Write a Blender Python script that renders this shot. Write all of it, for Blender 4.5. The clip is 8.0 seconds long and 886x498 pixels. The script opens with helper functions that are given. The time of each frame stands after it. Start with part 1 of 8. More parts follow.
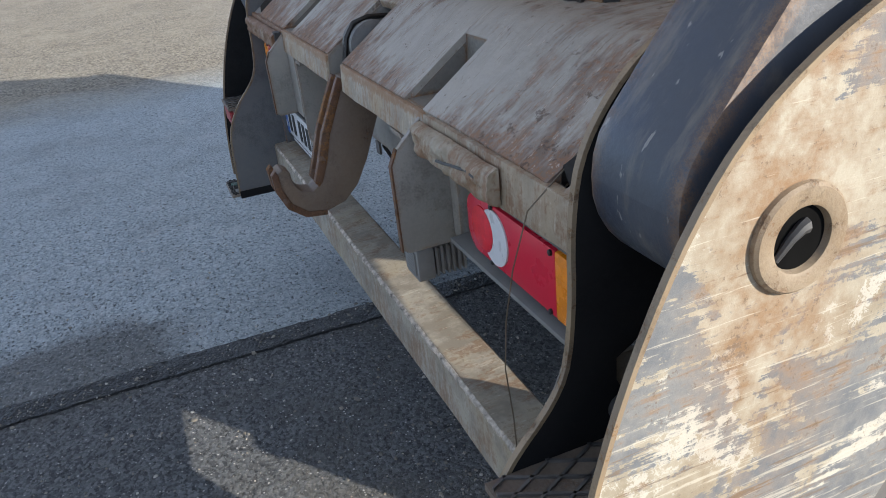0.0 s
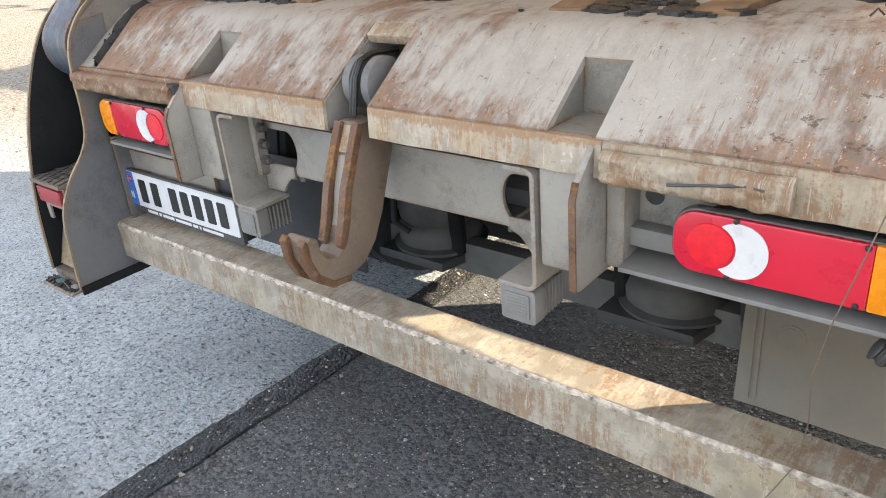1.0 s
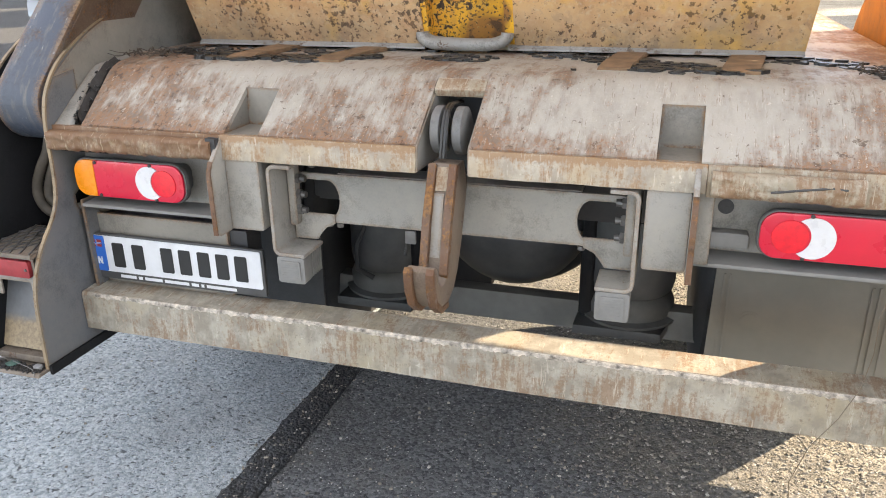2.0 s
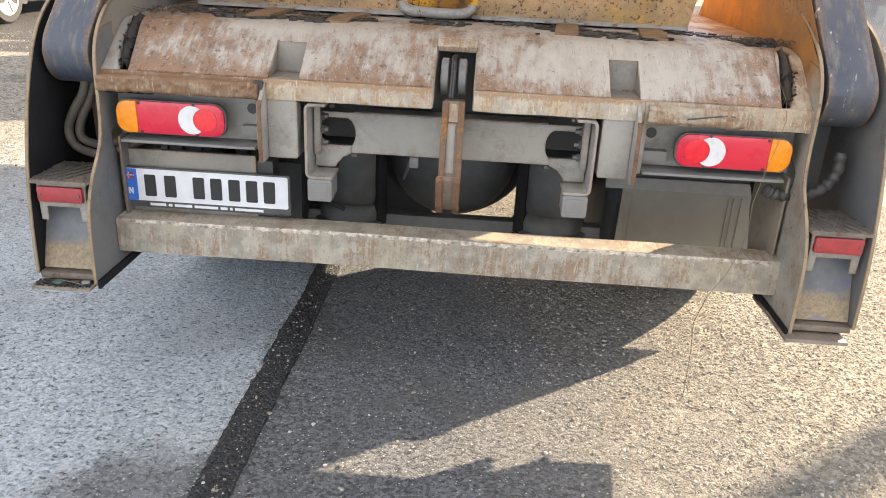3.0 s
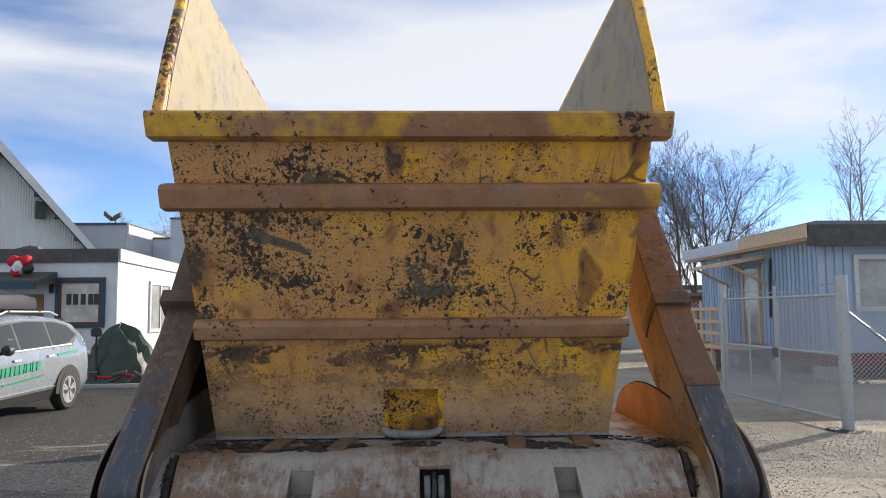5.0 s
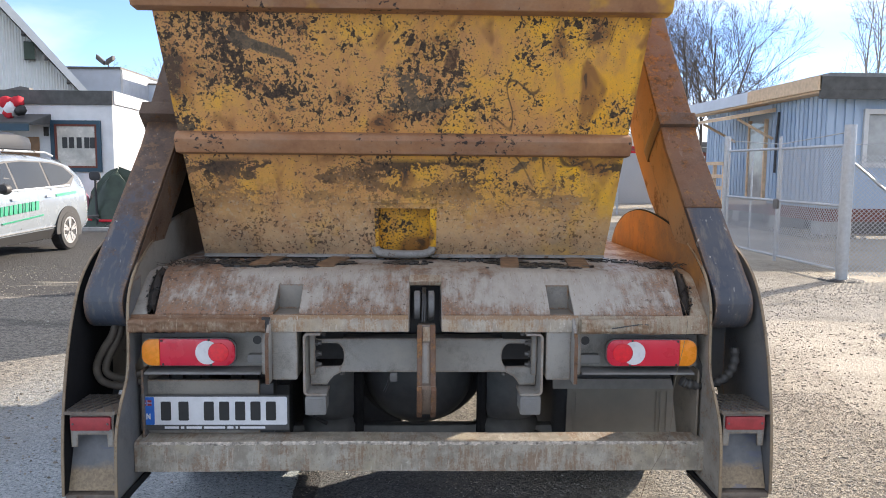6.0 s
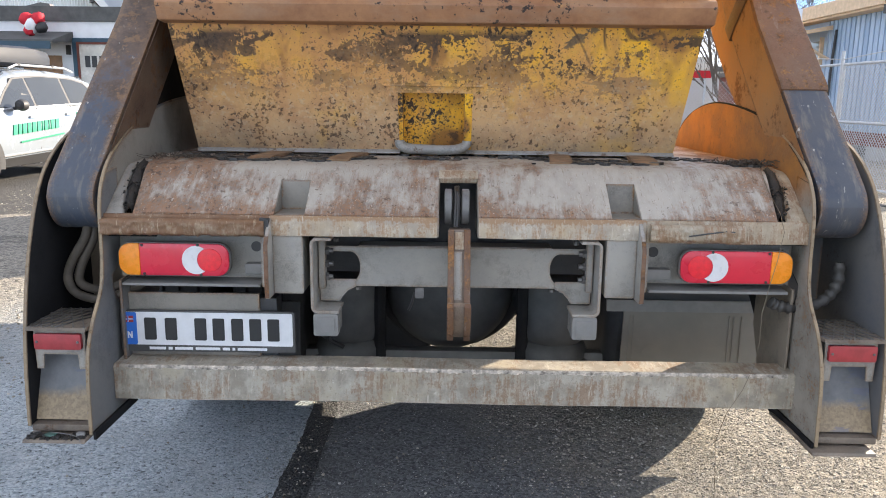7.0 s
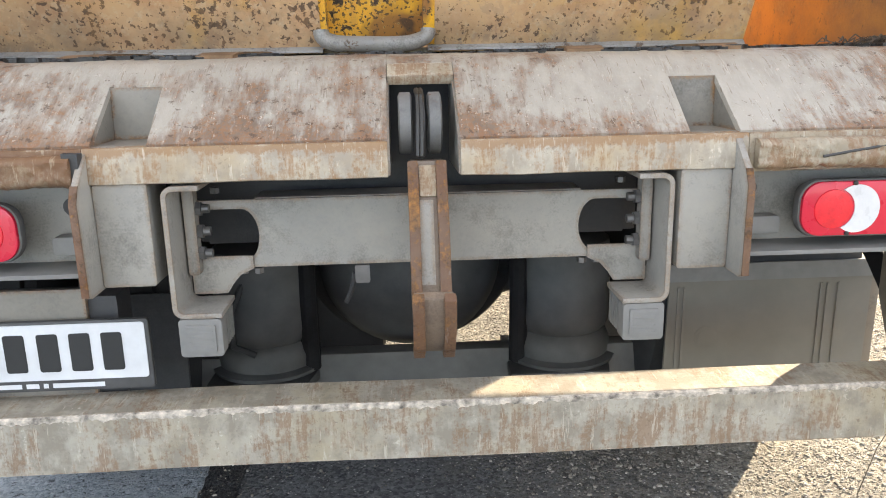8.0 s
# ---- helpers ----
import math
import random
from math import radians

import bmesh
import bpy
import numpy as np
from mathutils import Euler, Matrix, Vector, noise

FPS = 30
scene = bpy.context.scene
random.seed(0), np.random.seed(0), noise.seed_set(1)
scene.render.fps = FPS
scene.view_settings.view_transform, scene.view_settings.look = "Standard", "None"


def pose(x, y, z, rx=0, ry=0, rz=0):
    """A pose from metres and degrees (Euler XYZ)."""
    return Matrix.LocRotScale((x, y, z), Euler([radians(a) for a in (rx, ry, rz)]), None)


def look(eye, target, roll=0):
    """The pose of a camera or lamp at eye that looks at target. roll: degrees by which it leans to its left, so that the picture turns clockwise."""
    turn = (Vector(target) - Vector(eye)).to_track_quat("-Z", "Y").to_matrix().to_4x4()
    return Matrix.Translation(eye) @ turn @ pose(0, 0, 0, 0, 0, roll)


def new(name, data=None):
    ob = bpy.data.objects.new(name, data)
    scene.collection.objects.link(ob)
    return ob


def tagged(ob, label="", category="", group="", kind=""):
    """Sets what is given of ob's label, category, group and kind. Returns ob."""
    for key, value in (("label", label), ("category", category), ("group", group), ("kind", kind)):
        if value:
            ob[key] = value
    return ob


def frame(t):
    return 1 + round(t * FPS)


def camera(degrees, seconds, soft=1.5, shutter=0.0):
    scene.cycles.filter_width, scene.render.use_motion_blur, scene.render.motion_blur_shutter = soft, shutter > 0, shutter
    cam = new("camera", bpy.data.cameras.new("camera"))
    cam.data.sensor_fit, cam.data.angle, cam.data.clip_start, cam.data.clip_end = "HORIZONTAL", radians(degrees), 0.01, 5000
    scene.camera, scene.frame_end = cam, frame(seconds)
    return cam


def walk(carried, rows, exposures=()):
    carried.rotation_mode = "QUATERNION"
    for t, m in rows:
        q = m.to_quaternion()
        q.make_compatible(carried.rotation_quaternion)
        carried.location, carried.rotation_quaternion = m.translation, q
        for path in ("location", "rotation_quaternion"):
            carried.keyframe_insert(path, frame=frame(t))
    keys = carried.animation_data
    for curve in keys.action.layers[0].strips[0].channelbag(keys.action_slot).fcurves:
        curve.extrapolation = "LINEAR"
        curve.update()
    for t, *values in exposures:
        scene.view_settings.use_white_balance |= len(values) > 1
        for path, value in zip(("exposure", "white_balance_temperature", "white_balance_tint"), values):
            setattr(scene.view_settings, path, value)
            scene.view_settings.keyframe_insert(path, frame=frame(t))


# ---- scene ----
cam = camera(60.6, 8.0, soft=0.95)
PATH = [
    (0, (1.639, -0.393, 1.243), (-0.057, 0.221, 0.379), -6.4),
    (0.5, (1.379, -0.711, 1.268), (-0.074, 0.331, 0.371), -5.3),
    (1, (1.058, -0.975, 1.28), (-0.125, 0.39, 0.421), -5.1),
    (1.2, (0.904, -1.041, 1.31), (-0.171, 0.409, 0.449), -5.6),
    (2.3, (0.345, -1.725, 1.312), (-0.027, 0.105, 0.611), 1.3),
    (2.5, (0.247, -1.846, 1.298), (-0.018, -0.005, 0.567), 2.3),
    (3, (0.090, -2.165, 1.326), (0.009, -0.318, 0.563), 2.9),
    (3.5, (0.080, -2.549, 1.360), (-0.034, -0.633, 0.804), 0.2),
    (3.8, (0.012, -2.68, 1.44), (-0.076, -0.702, 1.155), -0.5),
    (4, (-0.022, -2.731, 1.508), (-0.080, -0.737, 1.389), -0.6),
    (4.2, (-0.06, -2.758, 1.565), (-0.070, -0.758, 1.616), -0.4),
    (4.75, (-0.058, -2.77, 1.600), (-0.015, -0.77, 1.82), -0.3),
    (5.3, (-0.050, -2.752, 1.585), (0.032, -0.754, 1.604), -0.3),
    (5.5, (-0.049, -2.728, 1.530), (0.034, -0.732, 1.440), 0.0),
    (6, (-0.016, -2.641, 1.442), (0.043, -0.654, 1.230), 0.5),
    (6.5, (0.026, -2.502, 1.350), (0.022, -0.526, 1.039), 0.4),
    (7, (-0.019, -2.166, 1.267), (-0.039, -0.205, 0.873), 0.7),
    (7.5, (-0.021, -1.755, 1.161), (-0.002, 0.195, 0.713), 0.2),
    (8, (-0.037, -1.246, 1.054), (0.067, 0.691, 0.565), -1.1),
]
EXPOSURES = [(0, 0.83, 6250, 9), (0.3, 1.60, 6800, 10), (0.5, 1.86, 7300, 11), (1.0, 2.31, 7700, 11), (2.5, 2.37, 8050, 12), (3.0, 2.29, 8100, 13), (3.5, 1.96, 7850, 14), (4.0, 1.77, 7250, 14),
             (4.2, 1.40, 7150, 12), (5.3, 0.60, 6750, 11), (5.5, 0.69, 6800, 13), (6.0, 1.39, 6850, 13), (6.5, 1.55, 6750, 13), (7.0, 1.84, 7050, 12), (7.5, 2.04, 7150, 11), (8.0, 2.38, 7700, 10)]
walk(cam, [(t, look(eye, target, roll)) for t, eye, target, roll in PATH], EXPOSURES)

# ---- light: low spring sun from ahead and to the right, thin cloud in a blue sky ----
SUN_DIR = Vector((0.80, 0.60, 0.385)).normalized()
world = bpy.data.worlds.new("sky")
scene.world = world
world.use_nodes = True
wn, wl = world.node_tree.nodes, world.node_tree.links
wn.clear()
sky = wn.new("ShaderNodeTexSky")
sky.sky_type, sky.sun_disc = "NISHITA", False
sky.sun_elevation = math.asin(SUN_DIR.z)
sky.sun_rotation = math.atan2(SUN_DIR.x, SUN_DIR.y)
sky.air_density, sky.dust_density, sky.ozone_density = 0.5, 0.0, 3.0
wc = wn.new("ShaderNodeTexCoord")
wm = wn.new("ShaderNodeMapping")
wm.inputs["Scale"].default_value = (1.2, 2.4, 5.0)
wm.inputs["Rotation"].default_value = (0.3, 0.25, 0.5)
wm.inputs["Location"].default_value = (-1.9, 3.3, 1.5)
wl.new(wc.outputs["Generated"], wm.inputs["Vector"])
cn = wn.new("ShaderNodeTexNoise")
cn.inputs["Scale"].default_value, cn.inputs["Detail"].default_value = 1.3, 7
cn.inputs["Distortion"].default_value = 0.35
wl.new(wm.outputs["Vector"], cn.inputs["Vector"])
cr = wn.new("ShaderNodeMapRange")
cr.inputs[1].default_value, cr.inputs[2].default_value = 0.35, 0.62
cr.inputs[3].default_value, cr.inputs[4].default_value = 0.0, 0.88
wl.new(cn.outputs["Fac"], cr.inputs[0])
cm = wn.new("ShaderNodeMix")
cm.data_type = "RGBA"
wl.new(cr.outputs[0], cm.inputs["Factor"])
wl.new(sky.outputs[0], cm.inputs["A"])
cm.inputs["B"].default_value = (3.9, 4.1, 4.4, 1)
wb = wn.new("ShaderNodeBackground")
wb.inputs["Strength"].default_value = 0.15
wl.new(cm.outputs["Result"], wb.inputs["Color"])
wo = wn.new("ShaderNodeOutputWorld")
wl.new(wb.outputs[0], wo.inputs["Surface"])
sun_data = bpy.data.lights.new("sun", "SUN")
sun_data.energy, sun_data.angle, sun_data.color = 4.2, radians(0.55), (1.0, 0.91, 0.78)
sun = new("sun", sun_data)
sun.matrix_world = look(SUN_DIR * 60, (0, 0, 0))

GROUND, LIP = -0.02, 0.928


# ---- materials ----
class Nodes:
    """A short way to write node trees."""

    def __init__(self, name):
        self.m = bpy.data.materials.new(name)
        self.m.use_nodes = True
        self.t = self.m.node_tree
        self.b = self.t.nodes["Principled BSDF"]
        self.c = self.t.nodes.new("ShaderNodeTexCoord").outputs["Object"]

    def put(self, value, socket):
        if isinstance(value, bpy.types.NodeSocket):
            self.t.links.new(value, socket)
        elif isinstance(value, (tuple, list)) and len(value) == 3 and socket.type == "RGBA":
            socket.default_value = (*value, 1)
        else:
            socket.default_value = value

    def scaled(self, x, y, z):
        n = self.t.nodes.new("ShaderNodeMapping")
        self.put(self.c, n.inputs["Vector"])
        n.inputs["Scale"].default_value = (x, y, z)
        return n.outputs[0]

    def noise(self, scale, detail=4, rough=0.55, vec=None, distort=0.0):
        n = self.t.nodes.new("ShaderNodeTexNoise")
        self.put(vec or self.c, n.inputs["Vector"])
        n.inputs["Scale"].default_value, n.inputs["Detail"].default_value = scale, detail
        n.inputs["Roughness"].default_value, n.inputs["Distortion"].default_value = rough, distort
        return n.outputs["Fac"]

    def cells(self, scale, vec=None, feature="F1", out="Distance", randomness=1.0):
        n = self.t.nodes.new("ShaderNodeTexVoronoi")
        n.feature = feature
        self.put(vec or self.c, n.inputs["Vector"])
        n.inputs["Scale"].default_value, n.inputs["Randomness"].default_value = scale, randomness
        return n.outputs[out]

    def step(self, value, lo, hi, a=0.0, b=1.0):
        n = self.t.nodes.new("ShaderNodeMapRange")
        self.put(value, n.inputs[0])
        n.inputs[1].default_value, n.inputs[2].default_value = lo, hi
        n.inputs[3].default_value, n.inputs[4].default_value = a, b
        return n.outputs[0]

    def math(self, op, a, b=0.0):
        n = self.t.nodes.new("ShaderNodeMath")
        n.operation = op
        self.put(a, n.inputs[0])
        self.put(b, n.inputs[1])
        return n.outputs[0]

    def mix(self, a, b, fac, blend="MIX"):
        n = self.t.nodes.new("ShaderNodeMix")
        n.data_type, n.blend_type = "RGBA", blend
        self.put(fac, n.inputs["Factor"])
        self.put(a, n.inputs["A"])
        self.put(b, n.inputs["B"])
        return n.outputs["Result"]

    def axis(self, which):
        n = self.t.nodes.new("ShaderNodeSeparateXYZ")
        self.put(self.c, n.inputs[0])
        return n.outputs["XYZ".index(which)]

    def random(self):
        return self.t.nodes.new("ShaderNodeObjectInfo").outputs["Random"]

    def edges(self, radius=0.006, lo=0.04, hi=0.16):
        """1 on the worn arrises of a thing, 0 on its flats."""
        b = self.t.nodes.new("ShaderNodeBevel")
        b.samples = 4
        b.inputs["Radius"].default_value = radius
        g = self.t.nodes.new("ShaderNodeNewGeometry")
        d = self.t.nodes.new("ShaderNodeVectorMath")
        d.operation = "DOT_PRODUCT"
        self.put(b.outputs[0], d.inputs[0])
        self.put(g.outputs["Normal"], d.inputs[1])
        return self.step(self.math("SUBTRACT", 1.0, d.outputs["Value"]), lo, hi)

    def bump(self, height, strength=0.3, distance=0.002):
        n = self.t.nodes.new("ShaderNodeBump")
        n.inputs["Strength"].default_value, n.inputs["Distance"].default_value = strength, distance
        self.put(height, n.inputs["Height"])
        self.put(n.outputs[0], self.b.inputs["Normal"])

    def done(self, color, rough=0.6, metal=0.0, **more):
        self.put(color, self.b.inputs["Base Color"])
        self.put(rough, self.b.inputs["Roughness"])
        self.put(metal, self.b.inputs["Metallic"])
        for key, value in more.items():
            self.put(value, self.b.inputs[key.replace("_", " ")])
        return self.m


def worn_paint(name, paint, worn, amount, rust=(0.17, 0.075, 0.032), rust_dark=(0.055, 0.033, 0.024), size=1.0, dust=0.25,
               dust_color=(0.27, 0.25, 0.21), rough=0.55, relief=0.25, streak=0.0, scuff=0.0, gloss=0.5, edge_rust=0.0, edge_r=0.012):
    """Painted steel: two tones of paint, rust patches with grain, road dust."""
    k = Nodes(name)
    big, mid, fine = k.noise(2.6 * size, 5), k.noise(13 * size, 6, 0.62), k.noise(95 * size, 5, 0.7)
    base = k.mix(paint, worn, k.step(big, 0.35, 0.68))
    base = k.mix(base, worn, k.step(fine, 0.55, 0.75, 0, 0.5))
    field = k.math("ADD", k.math("MULTIPLY", mid, 0.6), k.math("MULTIPLY", big, 0.4))
    if streak:
        run = k.noise(1.0, 4, 0.6, k.scaled(34 * size, 34 * size, 2.2 * size))
        field = k.math("ADD", k.math("MULTIPLY", field, 1 - streak), k.math("MULTIPLY", run, streak))
    field = k.math("ADD", field, k.math("MULTIPLY", k.math("SUBTRACT", fine, 0.5), 0.34))
    edge = 0.71 - 0.34 * amount
    mask = k.step(field, edge, edge + 0.035)
    rusty = k.mix(rust_dark, rust, k.step(k.noise(30 * size, 5, 0.7), 0.35, 0.65))
    color = k.mix(base, rusty, mask)
    if dust:
        color = k.mix(color, dust_color, k.step(k.math("ADD", k.math("MULTIPLY", k.noise(4.5 * size, 6, 0.7), 0.7), k.math("MULTIPLY", fine, 0.3)), 0.38, 0.66, 0, dust * 1.6))
    grime = k.math("ADD", k.math("MULTIPLY", k.noise(6.5 * size, 7, 0.72), 0.75), k.math("MULTIPLY", k.noise(260, 3, 0.6), 0.25))
    color = k.mix(color, tuple(0.45 * c for c in worn), k.step(grime, 0.50, 0.66, 0, 0.7))
    if edge_rust:
        torn = k.math("MULTIPLY", k.edges(edge_r, 0.012, 0.06), k.step(k.math("ADD", k.math("MULTIPLY", mid, 0.6), k.math("MULTIPLY", fine, 0.4)), 0.42, 0.50))
        color = k.mix(color, k.mix((0.31, 0.16, 0.06), (0.13, 0.07, 0.04), k.step(fine, 0.42, 0.60)), k.math("MULTIPLY", torn, edge_rust))
    if scuff:
        line = k.math("ADD", k.math("MULTIPLY", k.noise(1.0, 3, 0.6, k.scaled(70, 20, 26)), 0.7), k.math("MULTIPLY", k.noise(5.0, 3), 0.3))
        color = k.mix(color, tuple(0.20 + 0.7 * c for c in worn), k.step(line, 0.625, 0.65, 0, scuff * 0.7))
        color = k.mix(color, rust, k.step(k.noise(70, 4, 0.7), 0.64, 0.68, 0, scuff))
    k.bump(k.math("ADD", k.math("MULTIPLY", mask, -0.35), k.math("MULTIPLY", fine, 0.5)), relief, 0.002)
    return k.done(color, k.step(mask, 0, 1, rough, 0.88), Specular_IOR_Level=gloss)


def plain(name, color, rough=0.5, metal=0.0, vary=0.12, size=20.0, relief=0.0, **more):
    k = Nodes(name)
    n = k.noise(size, 5, 0.6)
    dark = tuple(c * (1 - vary) for c in color)
    light = tuple(min(1.0, c * (1 + vary)) for c in color)
    if relief:
        k.bump(k.noise(size * 4, 4), relief, 0.002)
    return k.done(k.mix(dark, light, k.step(n, 0.3, 0.7)), k.step(n, 0.2, 0.8, max(0.02, rough - 0.08), rough + 0.08), metal, **more)


def skip_paint(name, dusty=True, chipped=1.0):
    """Yellow paint under a soft brown haze, crisp dark flakes in clusters, bare scrapes, long gouges, beige dust low down."""
    k = Nodes(name)
    x, z = k.axis("X"), k.axis("Z")
    fine, grit = k.noise(75, 5, 0.7), k.noise(300, 3, 0.6)
    color = k.mix((0.92, 0.495, 0.014), (0.82, 0.395, 0.022), k.step(k.noise(1.6, 4, 0.5), 0.38, 0.66))
    # soft brown haze, heavier away from the +x side
    haze = k.math("ADD", k.math("MULTIPLY", k.noise(1.9, 3, 0.5, None, 0.4), 0.62), k.math("MULTIPLY", k.noise(9, 5, 0.6), 0.38))
    haze = k.math("ADD", haze, k.step(x, 0.75, -0.5, -0.06, 0.085))
    color = k.mix(color, (0.55, 0.262, 0.105), k.step(haze, 0.36, 0.57, 0, 0.90 if dusty else 0.3))
    color = k.mix(color, (0.62, 0.36, 0.06), k.step(k.noise(38, 5, 0.65), 0.50, 0.64, 0, 0.35))
    run = k.noise(1.0, 4, 0.6, k.scaled(26, 26, 1.7))
    color = k.mix(color, (0.44, 0.20, 0.085), k.step(run, 0.50, 0.68, 0, 0.55))
    # blurred rust blooms
    bloom = k.noise(6.5, 3, 0.45, k.scaled(1.15, 1, 0.8), 0.5)
    color = k.mix(color, (0.235, 0.095, 0.036), k.step(bloom, 0.56, 0.66, 0, 0.85))
    color = k.mix(color, (0.055, 0.034, 0.025), k.step(bloom, 0.685, 0.70, 0, 0.85))
    # flakes: small crisp chips where a broad field allows them
    group = k.math("ADD", k.math("MULTIPLY", k.noise(2.7, 4, 0.55, k.scaled(0.9, 1, 1.25), 0.5), 0.7), k.math("MULTIPLY", k.noise(10, 3, 0.5), 0.3))
    group = k.math("ADD", group, k.step(x, 0.75, -0.75, -0.02, 0.03))
    group = k.math("ADD", group, k.step(k.math("ABSOLUTE", k.math("SUBTRACT", z, 1.80)), 0.42, 0.10, 0.0, 0.02))
    chip = k.noise(48, 4, 0.60, k.scaled(1.0, 1.0, 0.85), 0.25)
    field = k.math("ADD", k.math("MULTIPLY", chip, 0.46), k.math("MULTIPLY", group, 0.54))
    edge = 0.557 + 0.05 * (1 - chipped)
    chips = k.step(field, edge, edge + 0.005)
    pin = k.math("ADD", k.math("MULTIPLY", k.noise(105, 3, 0.55), 0.62), k.math("MULTIPLY", group, 0.38))
    pins = k.step(pin, 0.560, 0.567)
    color = k.mix(color, (0.70, 0.50, 0.20), k.step(field, edge - 0.016, edge - 0.003, 0, 0.35))
    dark = k.mix((0.032, 0.023, 0.018), (0.085, 0.052, 0.034), k.step(fine, 0.4, 0.62))
    color = k.mix(color, dark, k.math("MAXIMUM", chips, k.math("MULTIPLY", pins, 0.85)))
    # bare scraped slabs with a ragged edge
    slab = k.math("ADD", k.math("MULTIPLY", k.noise(3.6, 4, 0.5, k.scaled(0.75, 1, 1.5), 0.6), 0.86), k.math("MULTIPLY", fine, 0.14))
    slabs = k.step(k.math("ADD", slab, k.step(x, 0.6, -0.6, -0.02, 0.02)), 0.622, 0.630, 0, 0.9)
    color = k.mix(color, k.mix((0.070, 0.058, 0.044), (0.120, 0.092, 0.062), k.step(k.noise(22, 5, 0.6), 0.4, 0.6)), slabs)
    # long curved gouges
    bend = k.math("ABSOLUTE", k.math("SUBTRACT", k.noise(1.9, 1, 0.4, k.scaled(2.1, 1.0, 0.9), 1.2), 0.5))
    some = k.step(k.noise(4.2, 2, 0.5), 0.55, 0.62)
    color = k.mix(color, (0.085, 0.045, 0.026), k.math("MULTIPLY", k.step(bend, 0.011, 0.004, 0, 0.85), some))
    color = k.mix(color, (0.30, 0.18, 0.06), k.step(grit, 0.56, 0.66, 0, 0.30))
    if dusty:
        # torn band across the middle of the low panel
        rag = k.math("ADD", k.math("MULTIPLY", k.noise(6.5, 4, 0.6, k.scaled(0.6, 1, 1.5), 0.4), 0.66), k.math("MULTIPLY", k.noise(60, 5, 0.65), 0.34))
        torn = k.math("MULTIPLY", k.step(rag, 0.522, 0.530), k.step(k.math("ABSOLUTE", k.math("SUBTRACT", z, 1.375)), 0.105, 0.085))
        color = k.mix(color, dark, k.math("MULTIPLY", torn, 0.92))
        low = k.step(k.math("ADD", z, k.math("MULTIPLY", k.math("SUBTRACT", k.noise(5, 5, 0.6), 0.5), 0.34)), 1.44, 1.25)
        tone = k.mix((0.60, 0.300, 0.085), (0.54, 0.350, 0.195), k.step(z, 1.36, 1.16))
        tone = k.mix(tone, (0.40, 0.205, 0.105), k.step(k.noise(14, 6, 0.65), 0.44, 0.62, 0, 0.6))
        tone = k.mix(tone, (0.56, 0.43, 0.28), k.step(k.noise(55, 6, 0.7), 0.54, 0.62, 0, 0.6))
        tone = k.mix(tone, (0.72, 0.40, 0.05), k.step(k.math("ADD", k.noise(4.0, 4, 0.6), k.step(x, -0.2, 0.7, -0.08, 0.06)), 0.53, 0.63, 0, 0.6))
        tone = k.mix(tone, (0.185, 0.140, 0.098), k.math("MULTIPLY", k.step(k.math("ADD", z, k.math("MULTIPLY", k.noise(9, 4, 0.6), 0.12)), 1.245, 1.14), k.step(k.noise(6, 5, 0.6), 0.40, 0.58, 0.25, 0.9)))
        tone = k.mix(tone, (0.060, 0.036, 0.024), k.step(k.math("ADD", k.math("MULTIPLY", k.noise(80, 4, 0.6), 0.72), k.math("MULTIPLY", k.noise(7, 3, 0.5), 0.28)), 0.572, 0.582, 0, 0.85))
        color = k.mix(color, tone, k.math("MULTIPLY", low, 0.9))
    k.bump(k.math("ADD", k.math("MULTIPLY", k.math("MAXIMUM", chips, slabs), -0.6), k.math("MULTIPLY", fine, 0.3)), 0.35, 0.002)
    return k.done(color, k.step(chips, 0, 1, 0.48, 0.85))


